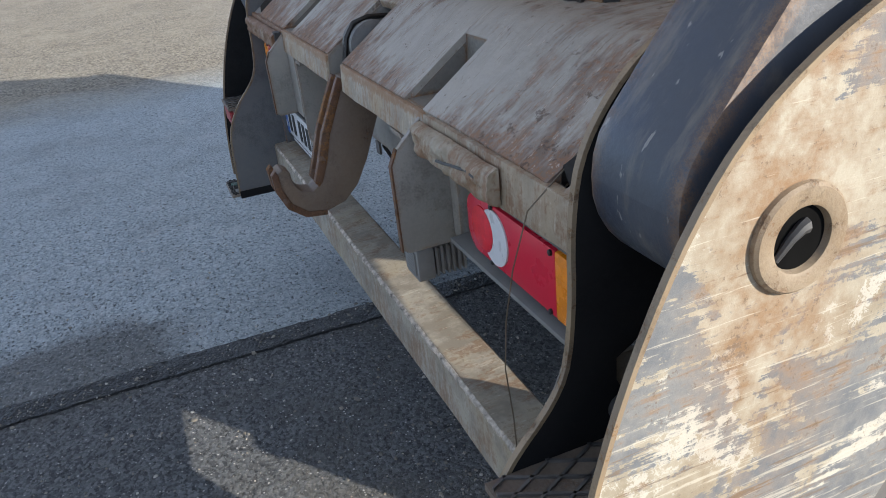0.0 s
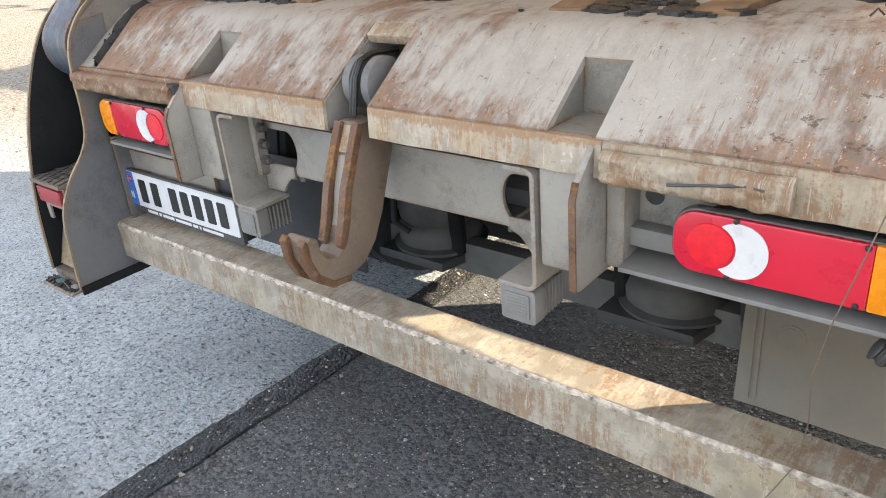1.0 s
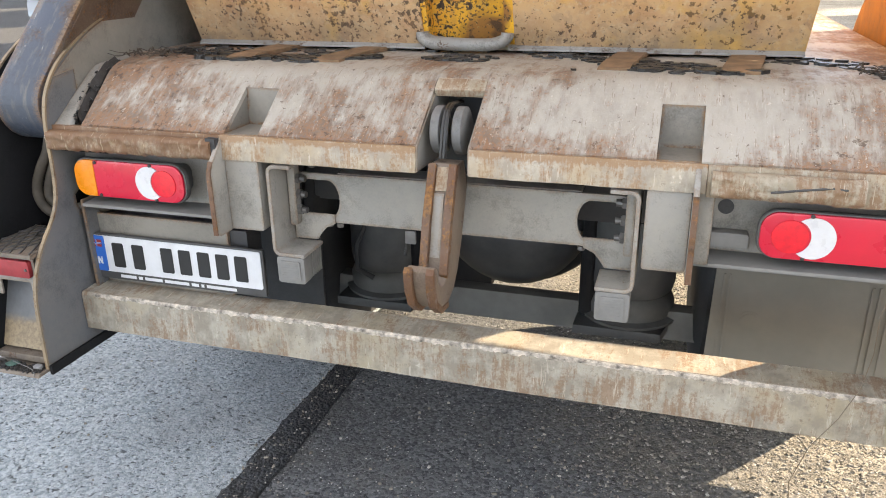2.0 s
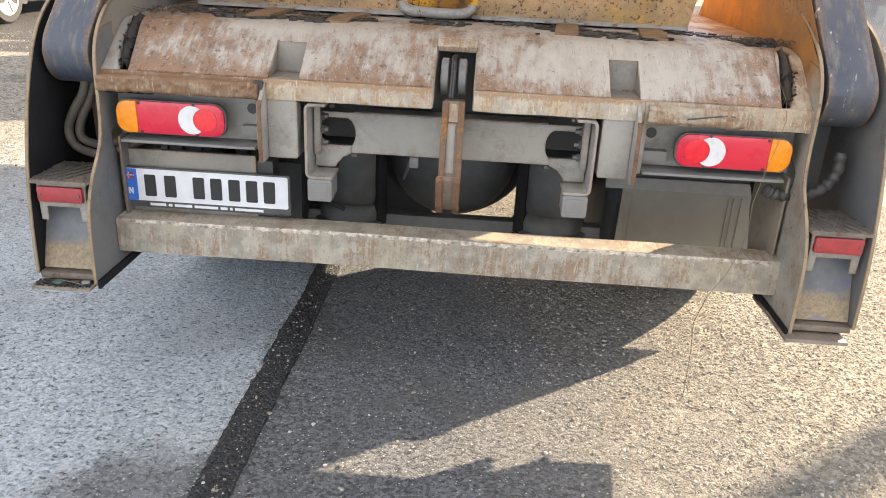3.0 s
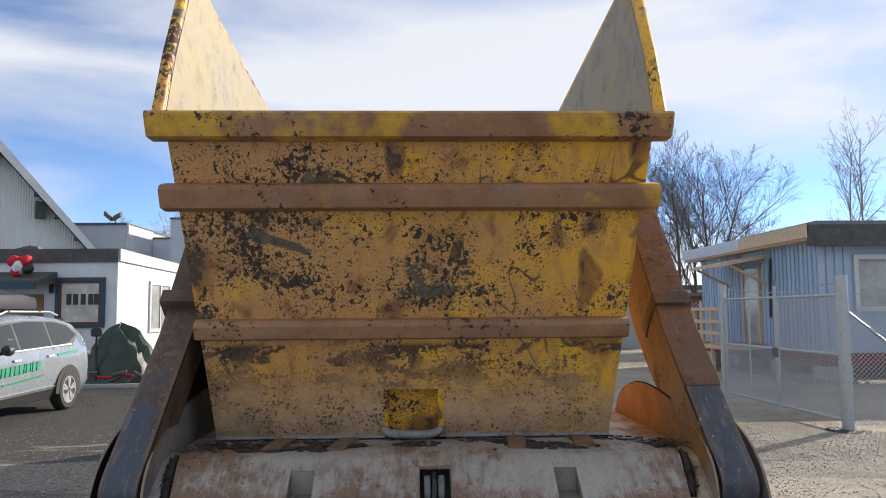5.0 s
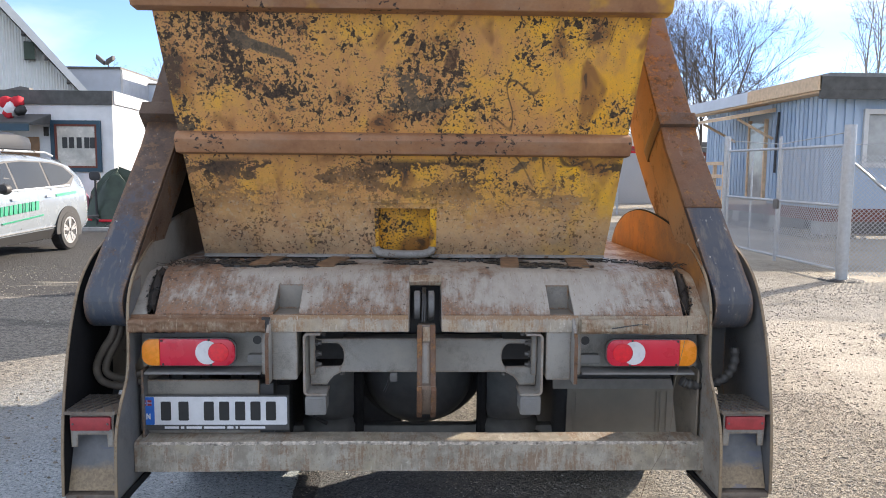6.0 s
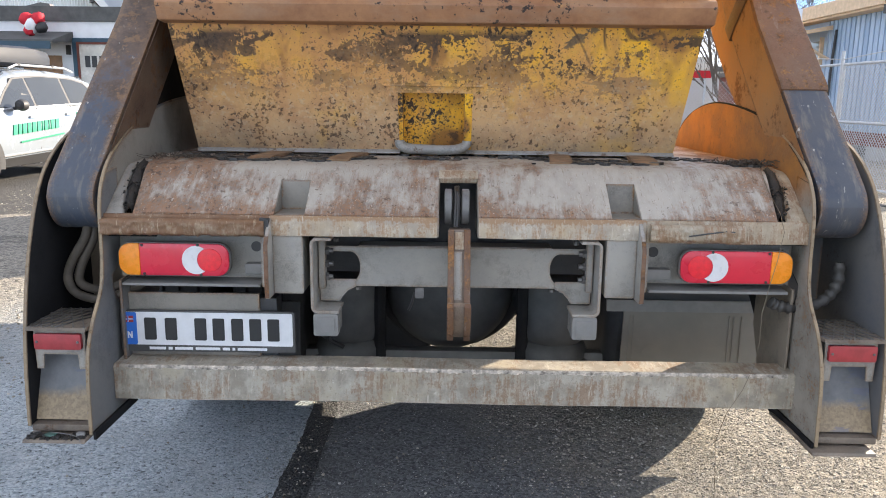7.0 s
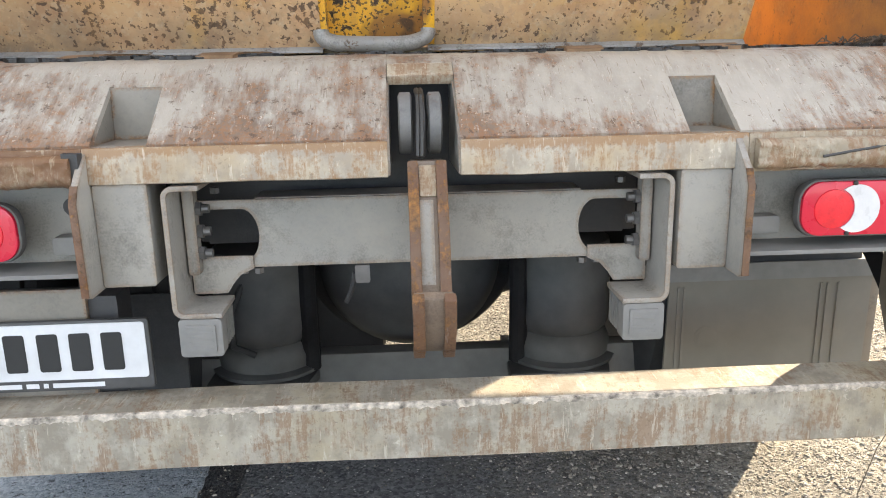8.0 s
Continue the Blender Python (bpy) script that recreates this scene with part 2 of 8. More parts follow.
def arm_paint(name, paint, scraped, rust_from, rust_to):
    """Lift arm: dark glossy paint with scratches, rust along the edges and taking over upwards."""
    k = Nodes(name)
    z = k.axis("Z")
    big, mid, fine = k.noise(3.2, 5, 0.6), k.noise(15, 6, 0.65), k.noise(120, 5, 0.7)
    color = k.mix(paint, scraped, k.step(k.math("ADD", k.math("MULTIPLY", big, 0.6), k.math("MULTIPLY", mid, 0.4)), 0.40, 0.64, 0, 0.8))
    color = k.mix(color, (0.24, 0.20, 0.155), k.step(k.noise(1.0, 5, 0.65, k.scaled(38, 9, 9)), 0.52, 0.70, 0, 0.5))
    brown = k.mix((0.120, 0.068, 0.040), (0.062, 0.038, 0.026), k.step(mid, 0.40, 0.62))
    brown = k.mix(brown, (0.245, 0.125, 0.050), k.step(k.noise(26, 6, 0.7), 0.53, 0.62, 0, 0.7))
    take = k.math("ADD", k.math("ADD", k.math("MULTIPLY", big, 0.45), k.math("MULTIPLY", mid, 0.40)), k.math("MULTIPLY", fine, 0.15))
    color = k.mix(color, brown, k.step(k.math("ADD", take, k.step(z, rust_from, rust_to, -0.10, 0.24)), 0.50, 0.60, 0, 0.9))
    torn = k.math("MULTIPLY", k.edges(0.035, 0.012, 0.06), k.step(k.math("ADD", k.math("MULTIPLY", mid, 0.6), k.math("MULTIPLY", fine, 0.4)), 0.40, 0.50))
    color = k.mix(color, k.mix((0.27, 0.145, 0.060), (0.12, 0.068, 0.04), k.step(fine, 0.42, 0.60)), k.math("MULTIPLY", torn, 0.9))
    mark = k.math("ADD", k.math("MULTIPLY", k.noise(1.0, 3, 0.6, k.scaled(70, 20, 26)), 0.7), k.math("MULTIPLY", k.noise(5.0, 3), 0.3))
    color = k.mix(color, (0.36, 0.34, 0.31), k.step(mark, 0.628, 0.65, 0, 0.6))
    color = k.mix(color, (0.50, 0.46, 0.40), k.step(k.noise(24, 3, 0.5, k.scaled(1, 0.6, 0.6)), 0.70, 0.72, 0, 0.7))
    k.bump(k.math("ADD", k.math("MULTIPLY", take, 0.6), k.math("MULTIPLY", fine, 0.5)), 0.35, 0.002)
    return k.done(color, k.step(take, 0.42, 0.60, 0.30, 0.70), Specular_IOR_Level=0.6)


def rusting_cheek():
    """Grey-beige cheek plate that turns orange with rust towards the top."""
    k = Nodes("rusting_cheek_paint")
    mid, fine, big = k.noise(11, 6, 0.68), k.noise(110, 5, 0.7), k.noise(3.5, 4, 0.6)
    grey = k.mix((0.285, 0.253, 0.212), (0.20, 0.18, 0.152), k.step(mid, 0.40, 0.62))
    orange = k.mix((0.35, 0.15, 0.034), (0.215, 0.098, 0.038), k.step(k.math("ADD", k.math("MULTIPLY", mid, 0.6), k.math("MULTIPLY", big, 0.4)), 0.42, 0.60))
    rise = k.math("ADD", k.math("ADD", k.axis("Z"), k.math("MULTIPLY", k.axis("Y"), 0.6)), k.math("MULTIPLY", k.math("SUBTRACT", mid, 0.5), 0.30))
    color = k.mix(grey, orange, k.step(rise, 0.96, 1.10))
    color = k.mix(color, (0.25, 0.135, 0.06), k.step(k.math("ADD", k.math("MULTIPLY", fine, 0.5), k.math("MULTIPLY", mid, 0.5)), 0.54, 0.59, 0, 0.7))
    color = k.mix(color, (0.09, 0.055, 0.035), k.step(k.noise(50, 6, 0.7), 0.60, 0.64, 0, 0.6))
    k.bump(k.math("ADD", mid, fine), 0.35, 0.002)
    return k.done(color, 0.68)


def foot_paint():
    """Blue-grey panel, tan with dried mud below a ragged line."""
    k = Nodes("muddy_foot_panel")
    mid, fine = k.noise(9, 6, 0.66), k.noise(90, 5, 0.7)
    grey = k.mix((0.17, 0.176, 0.182), (0.115, 0.118, 0.122), k.step(mid, 0.40, 0.62))
    mud = k.mix((0.31, 0.235, 0.145), (0.20, 0.15, 0.098), k.step(fine, 0.40, 0.62))
    color = k.mix(grey, mud, k.step(k.math("ADD", k.axis("Z"), k.math("MULTIPLY", k.math("SUBTRACT", mid, 0.5), 0.12)), 0.432, 0.400))
    color = k.mix(color, (0.12, 0.13, 0.18), k.step(k.noise(1.0, 4, 0.6, k.scaled(10, 10, 28)), 0.60, 0.64, 0, 0.6))
    k.bump(k.math("ADD", mid, fine), 0.3, 0.002)
    return k.done(color, 0.6)


def rib_paint(name, yellow, drift=0.0):
    """Rust-brown folded rib; yellow paint survives, more of it to one end where drift is set."""
    k = Nodes(name)
    mid, fine = k.noise(5, 6, 0.65), k.noise(45, 6, 0.7)
    color = k.mix((0.40, 0.200, 0.095), (0.25, 0.112, 0.055), k.step(k.math("ADD", k.math("MULTIPLY", mid, 0.7), k.math("MULTIPLY", fine, 0.3)), 0.38, 0.62))
    keep = k.math("ADD", k.math("ADD", k.noise(2.3, 5, 0.6), yellow), k.math("MULTIPLY", k.axis("X"), drift))
    color = k.mix(color, k.mix((0.78, 0.43, 0.02), (0.60, 0.33, 0.04), k.step(mid, 0.4, 0.65)), k.step(keep, 0.52, 0.60, 0, 0.92))
    color = k.mix(color, (0.34, 0.25, 0.18), k.step(k.noise(12, 6, 0.7, k.scaled(0.4, 1, 1)), 0.48, 0.66, 0, 0.35))
    chips = k.step(k.math("ADD", k.math("MULTIPLY", k.noise(38, 7, 0.70), 0.6), k.math("MULTIPLY", k.noise(3.0, 3), 0.42)), 0.580, 0.592)
    color = k.mix(color, (0.20, 0.12, 0.075), k.math("MULTIPLY", k.edges(0.01), k.step(mid, 0.35, 0.6, 0, 0.8)))
    color = k.mix(color, (0.035, 0.024, 0.02), chips)
    k.bump(k.math("ADD", fine, k.math("MULTIPLY", chips, -0.5)), 0.3, 0.002)
    return k.done(color, 0.65)


def scraped_plate():
    """The outer cheek: cream paint rubbed through to grey-blue, long fine scratches, rust bleeding."""
    k = Nodes("scraped_cream")
    fine, mid = k.noise(150, 6, 0.72), k.noise(18, 6, 0.68)
    y, z = k.axis("Y"), k.axis("Z")

    def lines(angle, along, across):
        slant = k.t.nodes.new("ShaderNodeMapping")
        k.put(k.c, slant.inputs["Vector"])
        slant.inputs["Rotation"].default_value, slant.inputs["Scale"].default_value = (radians(angle), 0, 0), (along, along, across)
        return k.noise(1.0, 5, 0.68, slant.outputs[0])

    run, cross = lines(-12, 7, 110), lines(-24, 5, 170)
    color = k.mix((0.405, 0.362, 0.285), (0.285, 0.243, 0.178), k.step(k.math("ADD", k.math("MULTIPLY", mid, 0.55), k.math("MULTIPLY", k.noise(5, 4), 0.45)), 0.43, 0.58))
    color = k.mix(color, (0.50, 0.47, 0.405), k.step(k.math("ADD", k.math("MULTIPLY", k.noise(7, 5, 0.6, None, 0.6), 0.75), k.math("MULTIPLY", fine, 0.25)), 0.545, 0.555, 0, 0.9))
    low = k.step(z, 0.98, 0.66, -0.02, 0.055)
    blue = k.math("ADD", k.math("ADD", k.math("MULTIPLY", k.noise(6.5, 5, 0.55, None, 0.7), 0.62), k.math("MULTIPLY", run, 0.24)), k.math("ADD", k.math("MULTIPLY", fine, 0.14), low))
    color = k.mix(color, k.mix((0.12, 0.132, 0.15), (0.22, 0.22, 0.215), k.step(mid, 0.4, 0.6)), k.step(blue, 0.518, 0.532, 0, 0.92))
    bleed = k.math("MULTIPLY", k.step(k.math("ABSOLUTE", k.math("SUBTRACT", y, 0.08)), 0.12, 0.02), k.step(z, 0.58, 0.88))
    color = k.mix(color, (0.25, 0.135, 0.06), k.math("MULTIPLY", bleed, k.step(mid, 0.38, 0.60, 0, 0.8)))
    color = k.mix(color, (0.24, 0.14, 0.07), k.step(k.math("ADD", k.math("MULTIPLY", mid, 0.5), k.math("MULTIPLY", run, 0.5)), 0.54, 0.60, 0, 0.65))
    color = k.mix(color, (0.60, 0.55, 0.45), k.step(k.math("ADD", cross, low), 0.61, 0.65, 0, 0.5))
    color = k.mix(color, (0.16, 0.11, 0.07), k.step(k.math("ADD", run, low), 0.635, 0.66, 0, 0.6))
    color = k.mix(color, (0.12, 0.085, 0.06), k.step(k.math("ADD", k.math("MULTIPLY", fine, 0.6), k.math("MULTIPLY", mid, 0.4)), 0.575, 0.60, 0, 0.6))
    k.bump(k.math("ADD", k.math("MULTIPLY", run, 0.7), k.math("MULTIPLY", fine, 0.5)), 0.5, 0.002)
    return k.done(color, 0.6)


def apron_paint():
    """Pale grey steel with soft brown rust smeared down the slope, heavier along its foot and ends."""
    k = Nodes("apron_scuffed_steel")
    x, y = k.axis("X"), k.axis("Y")
    fine, mid, big = k.noise(110, 6, 0.72), k.noise(14, 6, 0.65), k.noise(3.4, 4, 0.6)
    smear = k.noise(1.0, 5, 0.65, k.scaled(75, 7, 7))
    hair = k.noise(1.0, 4, 0.6, k.scaled(210, 16, 16))
    soft = k.noise(26, 6, 0.7, k.scaled(1.0, 0.45, 0.45))
    color = k.mix((0.41, 0.375, 0.325), (0.30, 0.268, 0.228), k.step(k.math("ADD", k.math("MULTIPLY", big, 0.5), k.math("MULTIPLY", soft, 0.5)), 0.42, 0.60))
    color = k.mix(color, (0.47, 0.43, 0.37), k.step(k.math("ADD", k.math("MULTIPLY", hair, 0.45), k.math("MULTIPLY", soft, 0.55)), 0.55, 0.60, 0, 0.7))
    foot = k.step(y, 0.075, 0.0, 0, 0.095)
    ends = k.step(k.math("ABSOLUTE", k.math("SUBTRACT", x, 0.13)), 0.66, 0.86, 0, 0.075)
    field = k.math("ADD", k.math("ADD", k.math("MULTIPLY", big, 0.45), k.math("MULTIPLY", smear, 0.17)), k.math("ADD", k.math("MULTIPLY", soft, 0.38), k.math("ADD", foot, ends)))
    field = k.math("ADD", field, k.step(k.math("ABSOLUTE", k.math("SUBTRACT", x, 0.47)), 0.34, 0.14, 0, -0.035))
    rusty = k.mix((0.235, 0.132, 0.078), (0.120, 0.066, 0.042), k.step(mid, 0.4, 0.62))
    color = k.mix(color, rusty, k.step(field, 0.495, 0.585, 0, 0.74))
    color = k.mix(color, (0.29, 0.135, 0.06), k.step(k.math("ADD", k.math("MULTIPLY", fine, 0.5), k.math("MULTIPLY", field, 0.5)), 0.54, 0.57, 0, 0.6))
    color = k.mix(color, (0.10, 0.065, 0.045), k.step(k.math("ADD", k.math("MULTIPLY", k.noise(48, 6, 0.72), 0.7), k.math("MULTIPLY", field, 0.3)), 0.575, 0.60, 0, 0.8))
    color = k.mix(color, (0.56, 0.52, 0.455), k.step(k.math("ADD", k.math("MULTIPLY", fine, 0.6), k.math("MULTIPLY", hair, 0.4)), 0.58, 0.61, 0, 0.7))
    color = k.mix(color, (0.15, 0.10, 0.065), k.step(hair, 0.62, 0.66, 0, 0.6))
    k.bump(k.math("ADD", k.math("MULTIPLY", smear, 0.5), fine), 0.85, 0.002)
    return k.done(color, k.step(field, 0.5, 0.66, 0.5, 0.8))


def smeared_paint(name, pale, mud, gold, rust, rust_top=None, heavy=0.0):
    """Cream-grey bumper paint with upright smears, scratches and rusty specks."""
    k = Nodes(name)
    fine, mid, big = k.noise(120, 6, 0.72), k.noise(18, 6, 0.68), k.noise(4.0, 4, 0.6)
    smear = k.noise(1.0, 5, 0.65, k.scaled(30, 9, 9))
    color = k.mix(mud, pale, k.step(k.math("ADD", k.math("MULTIPLY", smear, 0.35), k.math("MULTIPLY", mid, 0.65)), 0.43, 0.57))
    color = k.mix(color, gold, k.step(k.math("ADD", k.math("MULTIPLY", big, 0.6), k.math("MULTIPLY", mid, 0.4)), 0.48, 0.62, 0, 0.7))
    color = k.mix(color, tuple(min(1, 1.35 * c) for c in pale), k.step(k.math("ADD", k.math("MULTIPLY", smear, 0.5), k.math("MULTIPLY", fine, 0.5)), 0.56, 0.60, 0, 0.8))
    drip = k.noise(1.0, 5, 0.7, k.scaled(95, 11, 11))
    field = k.math("ADD", k.math("MULTIPLY", k.noise(7, 6, 0.7), 0.4), k.math("MULTIPLY", k.math("ADD", smear, drip), 0.3))
    if rust_top:
        field = k.math("ADD", field, k.step(k.axis("Z"), rust_top - 0.022, rust_top - 0.004, 0, 0.15))
    color = k.mix(color, rust, k.step(k.math("ADD", field, k.math("MULTIPLY", k.math("SUBTRACT", fine, 0.5), 0.25)), 0.50 - heavy, 0.565 - heavy, 0, 0.75))
    color = k.mix(color, tuple(min(1, 1.3 * c) for c in pale), k.step(drip, 0.60, 0.64, 0, 0.6))
    color = k.mix(color, (0.10, 0.07, 0.05), k.step(k.math("ADD", k.math("MULTIPLY", k.noise(85, 5, 0.7), 0.75), k.math("MULTIPLY", mid, 0.25)), 0.585, 0.62, 0, 0.35))
    color = k.mix(color, k.mix(rust, (0.55, 0.50, 0.42), k.step(mid, 0.45, 0.58)), k.math("MULTIPLY", k.edges(0.007), k.step(fine, 0.40, 0.55, 0, 0.85)))
    k.bump(k.math("ADD", k.math("MULTIPLY", field, 0.6), fine), 0.45, 0.002)
    return k.done(color, 0.62)


def ground_mix():
    """Pale worn asphalt, darker newer asphalt past the tar joint, dusty gravel further out."""
    k = Nodes("yard_surface")
    stone, tiny, broad, blot = k.cells(120), k.noise(260, 6, 0.75), k.noise(0.55, 5, 0.6), k.noise(3.2, 6, 0.65)
    grain, coarse = k.t.nodes.new("ShaderNodeSeparateColor"), k.t.nodes.new("ShaderNodeSeparateColor")
    k.put(k.cells(120, out="Color"), grain.inputs[0])
    k.put(k.cells(52, k.scaled(1, 1, 1), out="Color"), coarse.inputs[0])
    speck = k.math("ADD", k.math("MULTIPLY", grain.outputs[0], 0.42), k.math("MULTIPLY", tiny, 0.58))
    rubble = k.math("ADD", k.math("MULTIPLY", coarse.outputs[0], 0.50), k.math("ADD", k.math("MULTIPLY", grain.outputs[1], 0.22), k.math("MULTIPLY", tiny, 0.28)))
    x, y = k.axis("X"), k.axis("Y")
    pebbly, pits = k.noise(62, 4, 0.62), k.noise(60, 4, 0.60, k.scaled(1.0, 1.35, 1.0), 0.5)
    pale = k.mix((0.275, 0.318, 0.338), (0.50, 0.55, 0.575), k.step(k.math("ADD", k.math("MULTIPLY", pebbly, 0.55), k.math("MULTIPLY", speck, 0.45)), 0.38, 0.60))
    pale = k.mix(pale, (0.225, 0.235, 0.24), k.step(k.noise(1.3, 6, 0.7), 0.50, 0.70, 0, 0.6))
    pale = k.mix(pale, (0.53, 0.55, 0.56), k.step(k.noise(5.5, 5, 0.65), 0.54, 0.70, 0, 0.45))
    worn = k.math("MULTIPLY", k.step(k.math("ADD", y, k.math("MULTIPLY", k.math("SUBTRACT", blot, 0.5), 0.35)), -0.44, -0.56), k.step(k.math("ADD", x, k.math("MULTIPLY", k.math("SUBTRACT", blot, 0.5), 0.5)), -0.98, -0.82))
    pale = k.mix(pale, k.mix((0.085, 0.086, 0.084), (0.175, 0.175, 0.17), k.step(speck, 0.3, 0.7)), k.math("MULTIPLY", worn, 0.85))
    pale = k.mix(pale, (0.07, 0.075, 0.078), k.step(pits, 0.405, 0.37, 0, 0.85))
    pale = k.mix(pale, (0.66, 0.67, 0.67), k.step(k.noise(120, 3, 0.6), 0.64, 0.68, 0, 0.8))
    dark = k.mix((0.052, 0.055, 0.059), (0.215, 0.222, 0.225), k.step(speck, 0.28, 0.80))
    dark = k.mix(dark, (0.105, 0.102, 0.095), k.step(k.noise(2.4, 5, 0.65), 0.48, 0.66, 0, 0.6))
    dark = k.mix(dark, (0.024, 0.024, 0.025), k.step(pits, 0.40, 0.36, 0, 0.7))
    dark = k.mix(dark, (0.52, 0.51, 0.49), k.math("MULTIPLY", k.step(grain.outputs[1], 0.925, 0.935), k.step(stone, 0.36, 0.24)))
    dark = k.mix(dark, (0.32, 0.31, 0.295), k.step(k.noise(150, 3, 0.6), 0.64, 0.67, 0, 0.8))
    dust = k.mix((0.105, 0.090, 0.068), (0.435, 0.385, 0.300), k.step(k.math("ADD", k.math("MULTIPLY", rubble, 0.6), k.math("MULTIPLY", pebbly, 0.4)), 0.32, 0.66))
    dust = k.mix(dust, (0.38, 0.335, 0.255), k.step(k.noise(0.9, 5, 0.6), 0.46, 0.62, 0, 0.40))
    dust = k.mix(dust, (0.15, 0.132, 0.112), k.step(blot, 0.53, 0.70, 0, 0.55))
    wob = k.math("MULTIPLY", k.math("SUBTRACT", blot, 0.5), 0.06)
    joint = k.math("ADD", x, k.math("ADD", wob, 0.535))
    color = k.mix(pale, dark, k.step(joint, -0.01, 0.01))
    far = k.math("ADD", k.math("ADD", x, k.math("MULTIPLY", y, 0.45)), k.math("MULTIPLY", k.math("SUBTRACT", broad, 0.5), 2.0))
    color = k.mix(color, dust, k.step(far, 0.15, 1.2, 0, 0.88))
    out = k.math("ADD", k.math("SUBTRACT", y, k.math("MULTIPLY", x, 0.55)), k.math("MULTIPLY", k.math("SUBTRACT", broad, 0.5), 2.5))
    yard = k.math("MULTIPLY", k.step(k.math("ADD", x, k.math("MULTIPLY", k.math("SUBTRACT", broad, 0.5), 1.6)), 2.0, 3.4), k.step(y, 0.4, 2.0))
    color = k.mix(color, (0.54, 0.49, 0.41), k.math("MULTIPLY", yard, k.step(k.noise(1.1, 5, 0.65), 0.36, 0.58, 0.2, 0.75)))
    sand = k.mix(dust, (0.54, 0.475, 0.375), k.step(k.noise(0.45, 4, 0.6), 0.36, 0.60, 0.15, 0.65))
    color = k.mix(color, sand, k.step(out, 3.6, 5.4, 0, 0.9))
    wet = k.math("MULTIPLY", k.step(y, 9.5, 11.5), k.step(x, -2.5, -4.0))
    color = k.mix(color, (0.05, 0.049, 0.049), k.math("MULTIPLY", wet, 0.85))
    dirt = k.mix((0.105, 0.095, 0.080), (0.40, 0.355, 0.285), k.step(rubble, 0.22, 0.78))
    side = k.math("ADD", x, k.math("MULTIPLY", k.math("SUBTRACT", broad, 0.5), 2.0))
    color = k.mix(color, dirt, k.math("MULTIPLY", k.step(side, -1.7, -3.0, 0, 0.9), k.step(y, 0.2, 1.4)))
    color = k.mix(color, dust, k.math("MULTIPLY", k.step(side, -4.2, -5.6), k.step(y, 1.4, 0.4)))
    damp = k.noise(1.0, 5, 0.6, k.scaled(0.35, 1.3, 1), 0.3)
    damp = k.math("MULTIPLY", k.step(k.math("ADD", damp, k.step(y, 5.5, 8.5, -0.07, 0.2)), 0.45, 0.52), k.math("MULTIPLY", k.step(x, -2.6, -3.4), k.step(y, 3.5, 5.0)))
    color = k.mix(color, (0.042, 0.041, 0.041), k.math("MULTIPLY", damp, 0.93))
    k.bump(k.math("ADD", k.math("ADD", k.math("MULTIPLY", stone, -0.6), k.math("MULTIPLY", k.cells(52), -0.8)), k.math("ADD", k.math("MULTIPLY", tiny, 0.9), k.math("MULTIPLY", k.step(pits, 0.46, 0.34), -1.4))), 0.85, 0.008)
    return k.done(color, 0.88)


M_APRON = apron_paint()
M_GREY = worn_paint("grey_chassis_paint", (0.30, 0.285, 0.26), (0.235, 0.225, 0.205), 0.22, rust=(0.22, 0.13, 0.075), rust_dark=(0.13, 0.085, 0.055), size=1.5, dust=0.45, dust_color=(0.38, 0.35, 0.30), relief=0.3, streak=0.3, edge_rust=0.55)
M_BEAM = smeared_paint("scuffed_beam_paint", (0.39, 0.355, 0.295), (0.25, 0.22, 0.175), (0.345, 0.285, 0.185), (0.20, 0.115, 0.062))
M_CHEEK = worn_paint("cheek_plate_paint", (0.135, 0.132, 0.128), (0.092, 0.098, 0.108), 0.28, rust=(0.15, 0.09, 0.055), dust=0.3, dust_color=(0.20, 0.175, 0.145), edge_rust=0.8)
M_FACING_COOL = worn_paint("blue_grey_facing_paint", (0.155, 0.158, 0.162), (0.115, 0.12, 0.128), 0.2, dust=0.3, dust_color=(0.235, 0.215, 0.185), streak=0.3, edge_rust=0.9)
M_FACING = worn_paint("cheek_facing_paint", (0.215, 0.197, 0.170), (0.155, 0.145, 0.128), 0.22, dust=0.45, dust_color=(0.31, 0.28, 0.235), streak=0.3, edge_rust=0.9)
M_CHEEK_RUSTED = rusting_cheek()
M_MUDDY = worn_paint("muddy_step_steel", (0.16, 0.125, 0.095), (0.11, 0.09, 0.075), 0.35, rust=(0.20, 0.10, 0.05), size=2.0, dust=0.5, dust_color=(0.24, 0.195, 0.15), relief=0.8)
M_FOOT = foot_paint()
M_RING = worn_paint("rusty_ring", (0.27, 0.195, 0.12), (0.19, 0.13, 0.08), 0.45, rust=(0.24, 0.125, 0.055), rust_dark=(0.11, 0.065, 0.035), size=3.0, dust=0.3, dust_color=(0.42, 0.36, 0.27), relief=0.7)
M_EDGE = worn_paint("rusty_cut_edge", (0.30, 0.215, 0.125), (0.20, 0.15, 0.10), 0.45, rust=(0.30, 0.165, 0.065), rust_dark=(0.12, 0.07, 0.04), size=3.0, dust=0.1)
M_HOOK = worn_paint("smooth_worn_hook", (0.185, 0.125, 0.085), (0.14, 0.105, 0.085), 0.3, rust=(0.25, 0.12, 0.05), size=1.5, dust=0.25, dust_color=(0.30, 0.25, 0.19))
# dark steel; the colour also stands in for shade in gaps and holes
M_DARK = worn_paint("oily_steel_and_shade", (0.035, 0.037, 0.042), (0.055, 0.055, 0.055), 0.15, dust=0.2, dust_color=(0.10, 0.09, 0.08))
